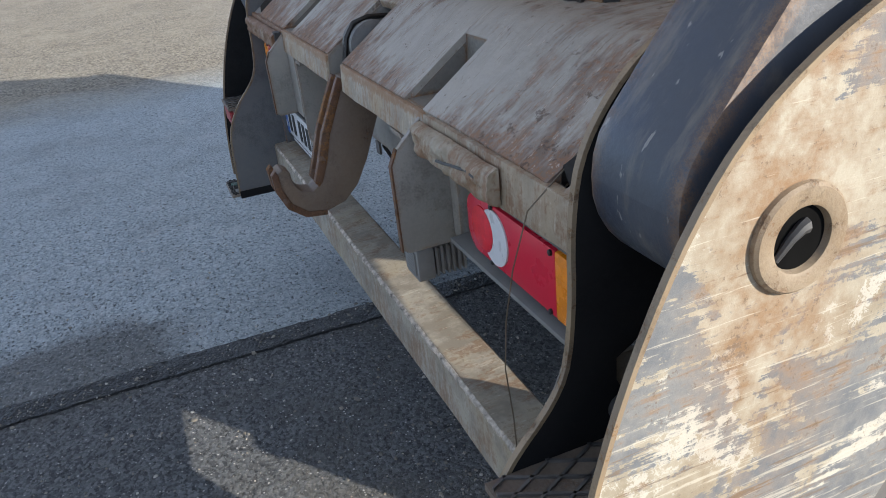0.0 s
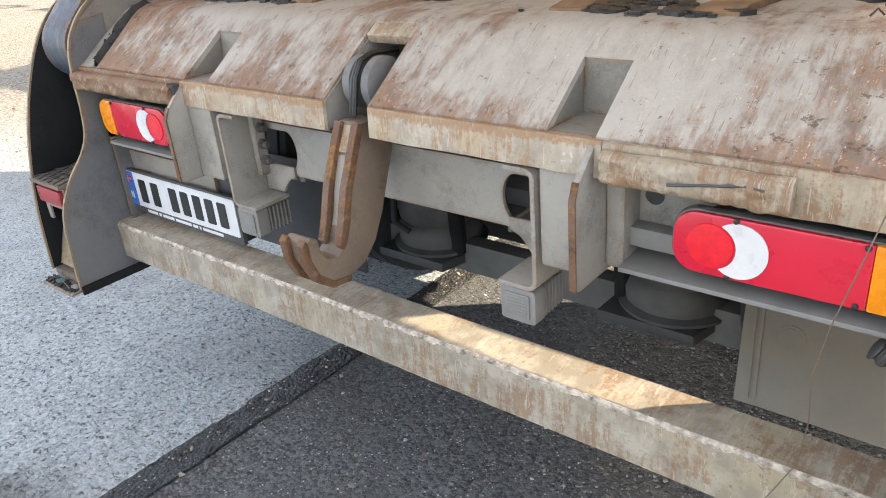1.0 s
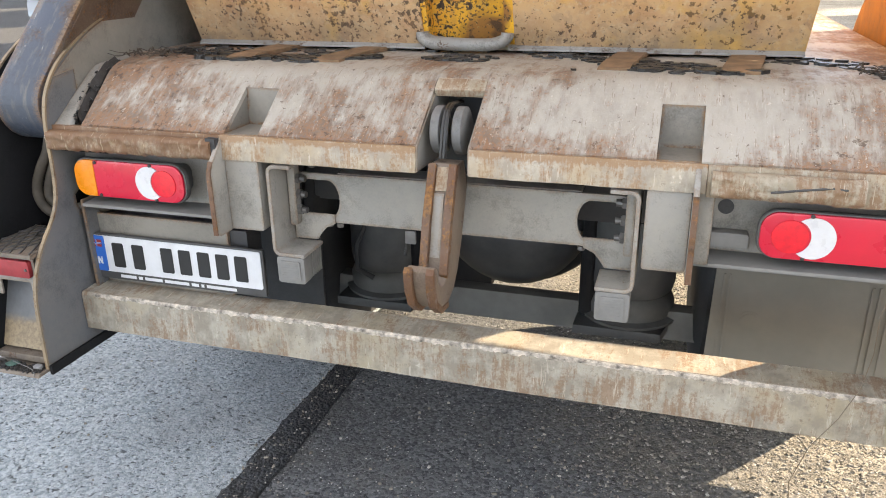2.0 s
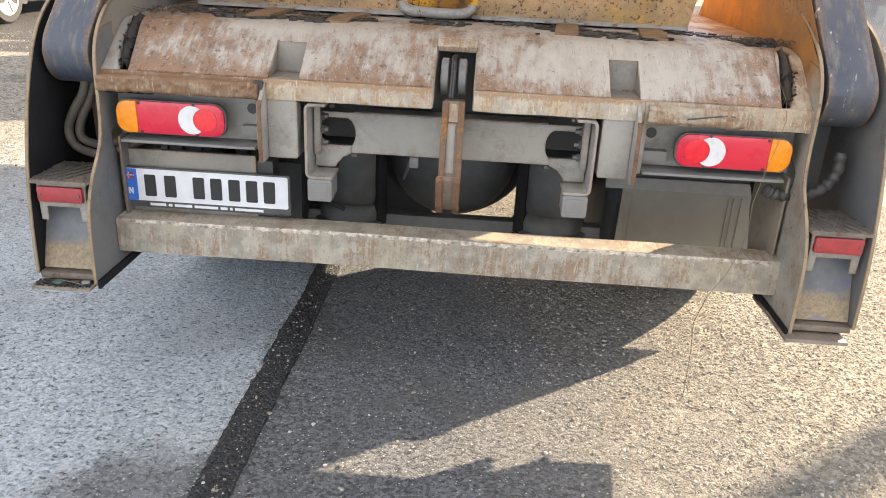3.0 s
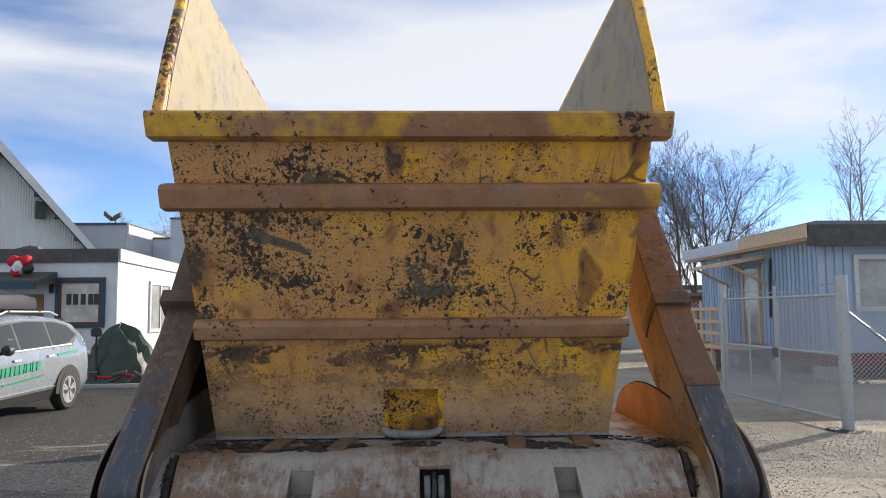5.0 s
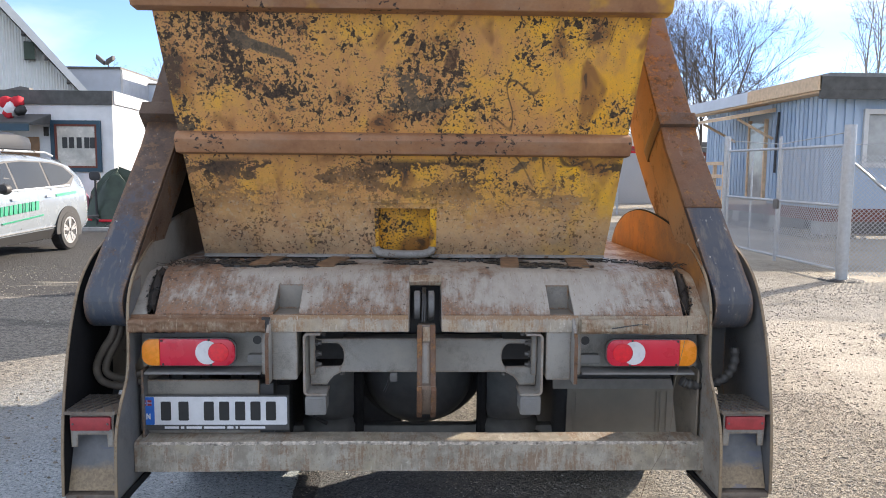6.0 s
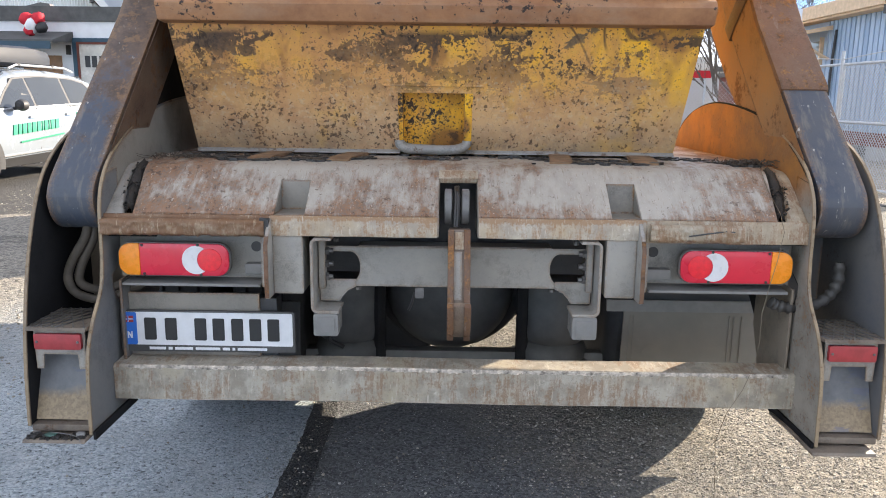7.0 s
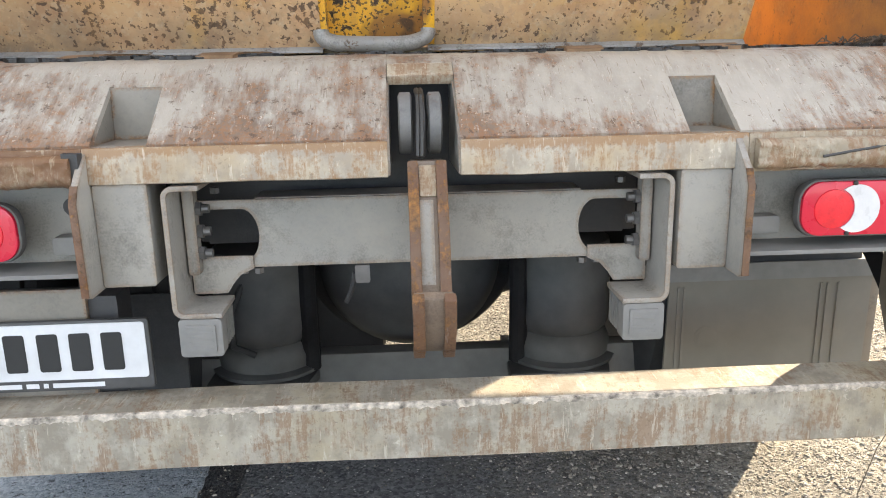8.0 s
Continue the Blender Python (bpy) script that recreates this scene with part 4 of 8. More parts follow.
def build_apron():
    """The bent tail plate, in panels between its pockets and the hook slot."""
    ys = [0.0, 0.03, 0.06, 0.09, 0.122, 0.155, 0.166, 0.178, 0.190, 0.205, 0.25, 0.30]
    for x0, x1, torn in ((-0.985, -0.534, -1), (-0.444, -0.058, 0), (0.062, 0.446, 0), (0.532, 0.985, 1)):
        n = max(4, int((x1 - x0) / 0.025))
        columns = []
        for i in range(n + 1):
            col = []
            for y in ys:
                a, b = panel_end(-1, y) if torn < 0 else x0, panel_end(1, y) if torn > 0 else x1
                x = a + (b - a) * i / n
                dent = 0.0016 * noise.noise(Vector((x * 5, y * 5, 2))) + 0.0008 * noise.noise(Vector((x * 22, y * 22, 7)))
                if torn and abs(x) > 0.88:
                    dent -= 0.010 * ((abs(x) - 0.88) / 0.07) ** 2 * (1 - y / 0.3)
                col.append((x, y, slope_z(y) + dent))
            columns.append(col)
        part("tail_panel", sheet(B(), columns, 0.012), M_APRON, truck, "scuffed grey steel panel with rust streaks", angle=50)
    # pocket recesses: the strip above each, its sides, back and floor
    for x0, x1 in ((-0.534, -0.444), (0.446, 0.532)):
        part("tail_strip", sheet(B(), [[(x, y, slope_z(y)) for y in ys[4:]] for x in (x0, x1)], 0.012), M_APRON, truck)
        bm = B()
        prism(bm, [(0.1225, 1.0150), (0.1255, 1.0150), (0.1255, 0.90), (0.116, 0.90)], "x", x0, x1)
        box(bm, x0, x1, 0.004, 0.1245, 0.918, 0.926)
        for x in (x0 - 0.0065, x1 + 0.0005):
            prism(bm, [(0.004, 0.918), (0.1245, 0.918), (0.1245, 1.008), (0.004, 0.922)], "x", x, x + 0.006)
        part("pocket", bm, M_FACING, truck, "recessed grey pocket in the tail plate")
    # the lip under the slope
    for x0, x1, z0 in ((-0.545, -0.058, 0.866), (0.062, 0.545, 0.866), (-1.028, -0.5455, 0.872), (0.5455, 1.012, 0.860)):
        bm, n = B(), max(6, int((x1 - x0) / 0.02))
        rows = []
        for i in range(n + 1):
            x = x0 + (x1 - x0) * i / n
            w = 0.004 * noise.noise(Vector((x * 9, 1, 0))) if abs(x) > 0.55 else 0.001 * noise.noise(Vector((x * 9, 1, 0)))
            rows.append([bm.verts.new(p) for p in ((x, -0.006 + w, LIP - 0.004), (x, -0.010 + w, z0 + 2 * w), (x, 0.004, z0 + 2 * w - 0.003), (x, 0.012, LIP - 0.004))])
        for a, b in zip(rows, rows[1:]):
            for i in range(4):
                j = (i + 1) % 4
                bm.faces.new((a[i], b[i], b[j], a[j]))
        bm.faces.new(rows[0])
        bm.faces.new(rows[-1][::-1])
        part("tail_lip", bm, M_CREAM if abs(x0 + x1) < 1.0 else M_CRUST if x0 > 0 else M_CRUST_RUST, truck, bevel=0.002)
    # torn crusted strips over the lamps
    for x0, x1, seed in ((-1.030, -0.556, 1.0), (0.553, 0.822, 7.0)):
        bm, n, m = B(), int((x1 - x0) / 0.004), 12
        rows = []
        for i in range(n + 1):
            x = x0 + (x1 - x0) * i / n
            a, c = noise.noise(Vector((x * 16, seed, 0))), noise.noise(Vector((x * 70, seed, 4)))
            top, low = 0.915 + 0.003 * a, 0.864 + 0.006 * a + 0.004 * c
            row = [bm.verts.new((x, -0.012, top))]
            for j in range(m + 1):
                f = j / m
                z = top + (low - top) * f
                lump = 0.006 * noise.noise(Vector((x * 24, seed, z * 30))) + 0.0045 * noise.noise(Vector((x * 75, seed, z * 90))) + 0.002 * noise.noise(Vector((x * 190, seed, z * 200)))
                row.append(bm.verts.new((x, -0.012 - (0.020 + lump) * (1 - (2 * f - 1) ** 6 * 0.75), z)))
            row.append(bm.verts.new((x, -0.012, low + 0.002)))
            rows.append(row)
        for a, b in zip(rows, rows[1:]):
            for i in range(len(a)):
                j = (i + 1) % len(a)
                bm.faces.new((a[i], b[i], b[j], a[j]))
        bm.faces.new(rows[0])
        bm.faces.new(rows[-1][::-1])
        part("torn_strip", bm, M_CRUST if x0 > 0 else M_CRUST_RUST, truck, "torn crusted steel strip", angle=60)
    bm = B()
    pts = [(0.600, -0.034, 0.889), (0.632, -0.037, 0.884), (0.66, -0.037, 0.885), (0.685, -0.038, 0.889), (0.71, -0.037, 0.893), (0.735, -0.036, 0.896), (0.76, -0.035, 0.900), (0.79, -0.035, 0.898), (0.812, -0.034, 0.892), (0.819, -0.034, 0.880), (0.8175, -0.032, 0.868)]
    tube(bm, [(x, y + 0.003, z) for x, y, z in pts[2:8]], 0.0024, 5)
    part("torn_edge", bm, M_DARK, truck)
    # dark block stands for the shaded gap at the strip's end
    bm = B()
    box(bm, -0.570, -0.5455, -0.028, -0.012, 0.872, 0.918)
    part("torn_edge", bm, M_DARK, truck, rough=0.004)
    # end gussets past the torn seam, with curled shreds and dirt in it
    for s in (-1, 1):
        limit = CENTRE + s * 1.0172
        columns = []
        for i in range(9):
            col = []
            for y in ys:
                a = panel_end(s, y) + s * seam(y)
                x = a + (limit - a) * i / 8
                roll = -0.016 * (1 - i / 2) ** 2 if i < 2 else 0.0
                wave = 0.003 * noise.noise(Vector((x * 30, y * 20, 3 + s)))
                col.append((x, y, slope_z(y) - 0.006 + roll + wave))
            columns.append(col)
        part("end_gusset", sheet(B(), columns, 0.018), M_GREY if s < 0 else M_CRUST, truck, "buckled end plate past the torn seam", angle=50)
        part("end_backing", prism(B(), [(0.008, 0.870), (0.14, 0.945), (0.30, 1.01), (0.30, 1.0), (0.14, 0.93), (0.008, 0.855)], "x", *sorted((s * 0.88, limit))), M_BLACK_STEEL, truck)
        for y0, y1, lift, seed in ((0.015, 0.125, 0.004, 1), (0.095, 0.215, 0.007, 5)):
            columns = []
            for i in range(5):
                col = []
                for j in range(9):
                    y = y0 + (y1 - y0) * j / 8
                    f = i / 4
                    x = panel_end(s, y) + s * (seam(y) * (0.15 + 0.85 * f) + 0.006 * noise.noise(Vector((y * 40, seed, i))))
                    col.append((x, y, slope_z(y) - 0.020 + lift + 0.020 * math.sin(math.pi * f) + 0.008 * noise.noise(Vector((y * 55, f * 3, seed)))))
                columns.append(col)
            part("curled_shred", sheet(B(), columns, 0.004), M_SHRED, truck, "curled black shred of torn sealant", angle=60)
        rng = random.Random(40 + s)
        bm = B()
        for _ in range(90):
            y = 0.02 + 0.21 * rng.random() ** 0.8
            x, r = panel_end(s, y) + s * (seam(y) * rng.uniform(0.1, 1.3)), rng.uniform(0.0015, 0.006)
            z = slope_z(y) - 0.012 + 0.010 * rng.random()
            v = [bm.verts.new((x + r * rng.uniform(0.6, 1.5) * p[0], y + r * rng.uniform(0.6, 1.5) * p[1], z + r * p[2])) for p in ((1, 0.1, 0), (0.2, 1, 0.1), (-1, 0, 0), (-0.1, -1, 0.1), (0.2, 0.1, 0.9), (0, 0, -0.8))]
            for q in ((0, 1, 4), (1, 2, 4), (2, 3, 4), (3, 0, 4), (1, 0, 5), (2, 1, 5), (3, 2, 5), (0, 3, 5)):
                bm.faces.new([v[i] for i in q])
        tagged(part("dirt_crust", bm, M_SLUDGE, truck, "black dirt crumbs in the torn seam"), kind="stuff")
        # a tuft of twigs and leaf dirt caught where the deck meets the cheek
        bm = B()
        for _ in range(75 if s > 0 else 50):
            x, y = s * rng.uniform(0.84, 0.985), 0.235 + 0.09 * rng.random()
            a, l = rng.uniform(0, 6.3), rng.uniform(0.01, 0.045)
            z = 1.064 + 0.010 * rng.random()
            tube(bm, [(x, y, z), (x + 0.5 * l * math.cos(a), y + 0.5 * l * math.sin(a), z + rng.uniform(0, 0.012)), (x + l * math.cos(a), y + l * math.sin(a), z + rng.uniform(-0.006, 0.012))], rng.uniform(0.0008, 0.0025), 4)
        tagged(part("twig_litter", bm, M_TWIG, truck, "dark twigs and leaf dirt caught on the deck"), kind="stuff")


def build_deck():
    bm = B()
    box(bm, -1.005, 0.995, 0.302, 3.6, 1.048, 1.062)
    part("deck", bm, M_APRON, truck, "scuffed steel deck plate under the skip")
    for x, w, tilt in ((-0.64, 0.075, 0.10), (-0.385, 0.07, 0.16), (0.33, 0.072, 0.10), (0.60, 0.08, 0.12)):
        bm = prism(B(), [(0.262, 1.0585), (0.30, 1.0628), (0.45, 1.0628), (0.60, 1.0628), (0.60, 1.073), (0.45, 1.074), (0.30, 1.073), (0.262, 1.066)], "x", x - w / 2, x + w / 2)
        for v in bm.verts:
            v.co.x += tilt * (v.co.y - 0.262)
        part("rubbing_strip", bm, M_WOOD, truck, "splintered brown strip on the deck", rough=0.002)
    rng = random.Random(9)
    bm = B()
    for _ in range(1300):
        x, y = rng.uniform(-0.97, 0.97), 0.25 + abs(rng.gauss(0, 0.13))
        if y > 0.64 or noise.noise(Vector((x * 3.5, y * 6, 4))) < 0.02 + 0.5 * max(0, 0.33 - y):
            continue
        r = rng.uniform(0.005, 0.026)
        a = rng.uniform(0, 6)
        pts = [(x + r * rng.uniform(0.6, 1.2) * math.cos(a + q), y + 0.7 * r * rng.uniform(0.6, 1.2) * math.sin(a + q)) for q in (0, 1, 2, 3.1, 4.2, 5.3)]
        z = min(slope_z(y), 1.062)
        prism(bm, pts, "z", z - 0.002, z + 0.002 + 0.005 * rng.random())
    part("deck_debris", bm, M_SLUDGE, truck, "black wet leaf sludge and grit", rough=0.003)
    tagged(bpy.data.objects["deck_debris"], kind="stuff")


INNER = [(-0.175, 0.315), (-0.172, 0.40), (-0.166, 0.50), (-0.148, 0.57), (-0.110, 0.635), (-0.062, 0.69), (-0.036, 0.74), (-0.026, 0.82), (-0.024, 0.90), (-0.014, 0.97), (0.010, 1.02), (0.05, 1.065),
         (0.11, 1.105), (0.20, 1.150), (0.36, 1.205), (0.56, 1.240), (0.80, 1.260), (1.00, 1.250), (1.20, 1.205), (1.34, 1.13), (1.44, 1.00), (1.46, 0.92), (1.0, 0.90), (0.62, 0.80), (0.46, 0.67), (0.36, 0.59), (0.26, 0.50), (0.18, 0.43), (0.115, 0.315)]
def smoothed(pts, n=3):
    """More points along a line, smoothly."""
    out = []
    for a, b, c, d in zip([pts[0]] + pts, pts, pts[1:], pts[2:] + [pts[-1]]):
        for k in range(n):
            t = k / n
            out.append(tuple(0.5 * (2 * b[i] + (c[i] - a[i]) * t + (2 * a[i] - 5 * b[i] + 4 * c[i] - d[i]) * t * t + (3 * b[i] - a[i] - 3 * c[i] + d[i]) * t ** 3) for i in (0, 1)))
    return out + [pts[-1]]


def flowing(pts, n=3):
    """A smooth line in space through some points."""
    pts = [Vector(p) for p in pts]
    out = []
    for a, b, c, d in zip([pts[0]] + pts, pts, pts[1:], pts[2:] + [pts[-1]]):
        for t in [k / n for k in range(n)]:
            out.append(0.5 * (2 * b + (c - a) * t + (2 * a - 5 * b + 4 * c - d) * t * t + (3 * b - a - 3 * c + d) * t ** 3))
    return out + [pts[-1]]


# the inner cheek has a long opening towards the wheel; below it runs a narrow strip of plate
OPEN_TOP = [(0.95, 0.920), (0.80, 0.935), (0.40, 0.905), (0.20, 0.865), (0.11, 0.79), (0.08, 0.76), (0.03, 0.73), (0.03, 0.70), (0.05, 0.66), (0.16, 0.60)]
INNER_PLATE = smoothed(INNER[:21]) + INNER[21:23] + OPEN_TOP + INNER[26:]
INNER_STRIP = [(0.16, 0.60), (0.30, 0.610), (0.45, 0.722), (0.64, 0.848), (0.80, 0.90), (0.95, 0.92)] + INNER[22:27]
OUTER = [(-0.165, 0.335), (-0.162, 0.42), (-0.155, 0.52), (-0.140, 0.62), (-0.118, 0.72), (-0.088, 0.82), (-0.052, 0.91), (-0.012, 0.985), (0.035, 1.045), (0.10, 1.095), (0.18, 1.135), (0.30, 1.175), (0.46, 1.20),
         (0.70, 1.19), (0.90, 1.12), (1.0, 1.04)]
# the outer cheek: main plate above its slanted slot, and the strip below the slot
OUTER_PLATE = smoothed(OUTER) + [(0.84, 1.010), (0.60, 0.866), (0.40, 0.739), (0.345, 0.700), (0.16, 0.42), (0.06, 0.335)]
OUTER_STRIP = [(0.16, 0.42), (0.30, 0.54), (0.48, 0.68), (0.70, 0.78), (0.95, 0.86), (1.0, 1.04), (0.84, 1.010), (0.85, 0.975), (0.80, 0.943), (0.60, 0.815), (0.44, 0.713), (0.39, 0.682), (0.345, 0.700)]


def build_sides():
    for s in (-1, 1):
        cx = CENTRE
        # right inner cheek and strip: black holds oil and shade in the colour
        bm = prism(B(), INNER_STRIP, "x", cx + s * 1.0202, cx + s * 1.0258)
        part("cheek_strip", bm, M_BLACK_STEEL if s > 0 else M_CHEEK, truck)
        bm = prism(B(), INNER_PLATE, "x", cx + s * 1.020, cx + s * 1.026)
        part("inner_cheek", bm, M_BLACK_STEEL if s > 0 else M_CHEEK, truck, "curved cheek plate, black with oil and shade" if s > 0 else "curved grey cheek plate", bevel=0.002)
        upper = [(0.028, 1.037)] + [(y + (0.006 if y < 1.2 else -0.006), z - 0.006) for y, z in smoothed(INNER[12:22])] + [(1.0, 0.926), (0.945, 0.926), (0.80, 0.941), (0.40, 0.911), (0.20, 0.871), (0.1025, 0.795), (0.1025, 1.047)]
        part("cheek_facing", prism(B(), upper, "x", cx + s * 1.0182, cx + s * 1.0199), M_CHEEK_RUSTED if s > 0 else M_FACING, truck, "orange rusted upper cheek" if s > 0 else "")
        # grey facing on the lower tail half of the cheek
        face = [(-0.172, 0.32), (-0.168, 0.45), (-0.160, 0.53), (-0.138, 0.59), (-0.10, 0.645), (-0.056, 0.70), (-0.034, 0.75), (-0.022, 0.85), (-0.018, 0.94), (0.0, 1.0), (0.03, 1.035), (0.10, 1.045), (0.10, 0.786), (0.075, 0.766), (0.024, 0.735), (0.024, 0.70), (0.044, 0.657), (0.155, 0.594), (0.250, 0.500), (0.17, 0.43), (0.11, 0.32)]
        bm = prism(B(), face, "x", cx + s * 1.0182, cx + s * 1.0199)
        part("cheek_facing", bm, M_CHEEK_RUSTED if s > 0 else M_FACING_COOL, truck)
        part("cheek_strip", prism(B(), OUTER_STRIP, "x", cx + s * 1.1972, cx + s * 1.2018), M_CHEEK, truck)
        # left outer cheek blackened, with its shade put into the colour
        bm = prism(B(), OUTER_PLATE, "x", cx + s * 1.197, cx + s * 1.202)
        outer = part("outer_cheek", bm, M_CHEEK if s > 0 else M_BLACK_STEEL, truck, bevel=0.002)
        bm = prism(B(), [(y * 0.997 + 0.001, 0.36 + (z - 0.36) * 0.998) for y, z in OUTER_PLATE], "x", cx + s * 1.2021, cx + s * 1.2045)
        part("painted_face", bm, M_SCRAPED, outer, "cream paint scraped through to grey steel")
        # rusty cut edges towards the tail
        for outline, xa, xb, count in ((INNER, 1.0175, 1.0266, 15), (OUTER, 1.1965, 1.205, 13)):
            pts = [Vector((0, y, z)) for y, z in smoothed(outline[:count])]
            inn, outw, count = [], [], len(pts)
            for i, p in enumerate(pts):
                d = (pts[min(i + 1, count - 1)] - pts[max(i - 1, 0)]).normalized()
                n = Vector((0, -d.z, d.y))
                inn.append(p - n * 0.003)
                outw.append(p + n * 0.0025)
            bm, rows = B(), []
            for p, q in zip(inn, outw):
                rows.append([bm.verts.new((cx + s * x, v.y, v.z)) for x, v in ((xa, p), (xa, q), (xb, q), (xb, p))])
            for a, b in zip(rows, rows[1:]):
                for i in range(4):
                    bm.faces.new((a[i], b[i], b[(i + 1) % 4], a[(i + 1) % 4]))
            bm.faces.new(rows[0])
            bm.faces.new(rows[-1][::-1])
            part("cut_edge", bm, M_EDGE, outer, "rusty cut edge")
        # worn pivot ring; a flat black disc stands for its shaded bore
        py, pz = 0.092, 0.938
        bm = turned(B(), [(0.0, 0.0525), (0.005, 0.052), (0.008, 0.049), (0.0085, 0.036), (0.007, 0.032), (0.0, 0.030)], (cx + s * 1.2046, py, pz), "x", 40, s)
        part("pivot_ring", bm, M_RING, outer, "worn rusty pivot ring")
        bm = turned(B(), [(0.0, 0.032), (0.0005, 0.032)], (cx + s * 1.2047, py, pz), "x", 32, s)
        part("pivot_bore", bm, M_HOLE, outer)
        bm = tube(B(), [(cx + s * 1.2055, py - 0.024, pz - 0.014), (cx + s * 1.208, py - 0.014, pz + 0.004), (cx + s * 1.209, py - 0.004, pz + 0.012), (cx + s * 1.208, py + 0.003, pz + 0.012)], 0.0035, 8, 0.007)
        part("bore_dirt", bm, M_DARK, outer, rough=0.004)
        # lift arm, leaning in a little: boss, lower beam, rusty sleeve, collars
        pivot, way = Vector((cx + s * 1.11, 0.085, 0.965)), Vector((0, 0.665, 0.747))
        back = Vector((0, -0.747, 0.665))
        x0, x1 = cx + s * 1.042, cx + s * 1.178
        prof = [pivot + way * a + back * b for a, b in ((0.0, 0.098), (2.2, 0.098), (2.2, -0.09), (0.0, -0.098))]
        arc = [pivot + 0.098 * (math.cos(q) * back + math.sin(q) * -way) for q in [math.pi * i / 14 for i in range(1, 14)]]
        outline = [(p.y, p.z) for p in prof] + [(p.y, p.z) for p in arc[::-1]]
        def leaning(bm):
            bmesh.ops.bisect_plane(bm, geom=bm.verts[:] + bm.edges[:] + bm.faces[:], plane_co=(0, 0, 1.52), plane_no=(0, 0, 1))
            bmesh.ops.bisect_plane(bm, geom=bm.verts[:] + bm.edges[:] + bm.faces[:], plane_co=(0, 0, 0.97), plane_no=(0, 0, 1))
            for v in bm.verts:
                v.co.x -= s * 0.088 * max(0.0, min(1.52, v.co.z) - 0.97)
            return bm

        arm = part("lift_arm", leaning(prism(B(), outline, "x", x0, x1)), M_ARM if s < 0 else M_ARM_PALE, truck, "blue-grey painted lift arm, rusted above", bevel=0.010)
        low = 0.36 if s > 0 else 0.84
        sleeve = [pivot + way * a + back * b for a, b in ((low, 0.1035), (low + 0.03, 0.108), (2.25, 0.108), (2.25, -0.10), (low, -0.10))]
        part("arm_sleeve", leaning(prism(B(), [(p.y, p.z) for p in sleeve], "x", cx + s * 1.036, cx + s * 1.184)), M_RUST if s > 0 else M_ARM_RUST, arm, "rusted upper sleeve", bevel=0.006)
        for a, g in ((0.78, 0.012),) if s > 0 else ((0.79, 0.030),):
            ring = [pivot + way * q + back * b for q, b in ((a, 0.116 + g), (a + 0.07, 0.116 + g), (a + 0.07, -0.11), (a, -0.11))]
            part("arm_collar", leaning(prism(B(), [(p.y, p.z) for p in ring], "x", cx + s * (1.036 - g * 0.6), cx + s * (1.184 + g * 0.6))), M_ARM_RUST, arm, bevel=0.006)
        inner_web = [pivot + way * q + back * b for q, b in ((0.12, -0.09), (2.15, -0.10), (2.15, -0.26), (0.70, -0.26), (0.30, -0.20))] if s > 0 else [pivot + way * q + back * b for q, b in ((0.12, -0.09), (2.15, -0.10), (2.15, -0.30), (0.95, -0.42), (0.30, -0.34))]
        # left web is black and wider, filling the dark gap beside the arm
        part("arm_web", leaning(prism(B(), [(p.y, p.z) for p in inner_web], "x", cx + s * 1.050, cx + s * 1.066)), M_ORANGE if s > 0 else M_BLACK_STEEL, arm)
        web = [pivot + way * q + back * b for q, b in ((0.10, 0.09), (2.18, 0.10), (2.18, -0.09), (0.10, -0.085))]
        part("arm_side", leaning(prism(B(), [(p.y, p.z) for p in web], "x", cx + s * 1.0345, cx + s * 1.0358)), M_ORANGE if s > 0 else M_ARM_RUST, arm, "rust-orange inner side" if s > 0 else "")
        # reflector box on a tread step between the cheeks
        xa, xb = (cx + s * 1.0268, cx + s * 1.196) if s > 0 else (cx + s * 1.196, cx + s * 1.0268)
        bm = box(B(), xa, xb, -0.150, 0.05, 0.612, 0.622)
        step = part("tread_step", bm, M_MUDDY, truck, "muddy checker-plate step")
        bm = B()
        for i in range(-3, 7):
            for d in (-1, 1):
                ends = [(xa + 0.004 + 0.03 * i, 0.046), (xa + 0.004 + 0.03 * i + d * 0.10, -0.146)]
                lo, hi = sorted((max(0.0, min(1.0, (xa + 0.003 - ends[0][0]) / (d * 0.10))), max(0.0, min(1.0, (xb - 0.003 - ends[0][0]) / (d * 0.10)))))
                if hi - lo > 0.05:
                    p, q = [(ends[0][0] + f * d * 0.10, 0.046 - f * 0.192) for f in (lo, hi)]
                    prism(bm, [(p[0] - 0.002, p[1]), (p[0] + 0.002, p[1]), (q[0] + 0.002, q[1]), (q[0] - 0.002, q[1])], "z", 0.6215, 0.6255)
        part("tread_pattern", bm, M_BOLT, step, "worn raised tread pattern")
        bm = B()
        prism(bm, [(xa + 0.012, 0.606), (xb - 0.012, 0.606), (xb - 0.014, 0.495), (xb - 0.034, 0.495), (xb - 0.036, 0.538), (xa + 0.036, 0.538), (xa + 0.034, 0.495), (xa + 0.014, 0.495)], "y", -0.132, -0.126)
        bracket = part("reflector_bracket", bm, M_GREY, truck, bevel=0.001)
        lens = part("reflector", prism(B(), rounded(xa + 0.018, xb - 0.018, 0.556, 0.602, 0.006), "y", -0.146, -0.1325), M_REFLECT, bracket, "dull red reflector", bevel=0.002)
        for x in (xa + 0.027, xb - 0.027):
            part("reflector_screw", turned(B(), [(0, 0.004), (0.002, 0.0035), (0.0025, 0.001)], (x, -0.1462, 0.579), "y", 10, -1), M_BOLT, lens)
        bm = prism(B(), [(-0.05, 0.60), (-0.045, 0.60), (-0.125, 0.345), (-0.14, 0.345)], "x", xa + 0.002, xb - 0.002)
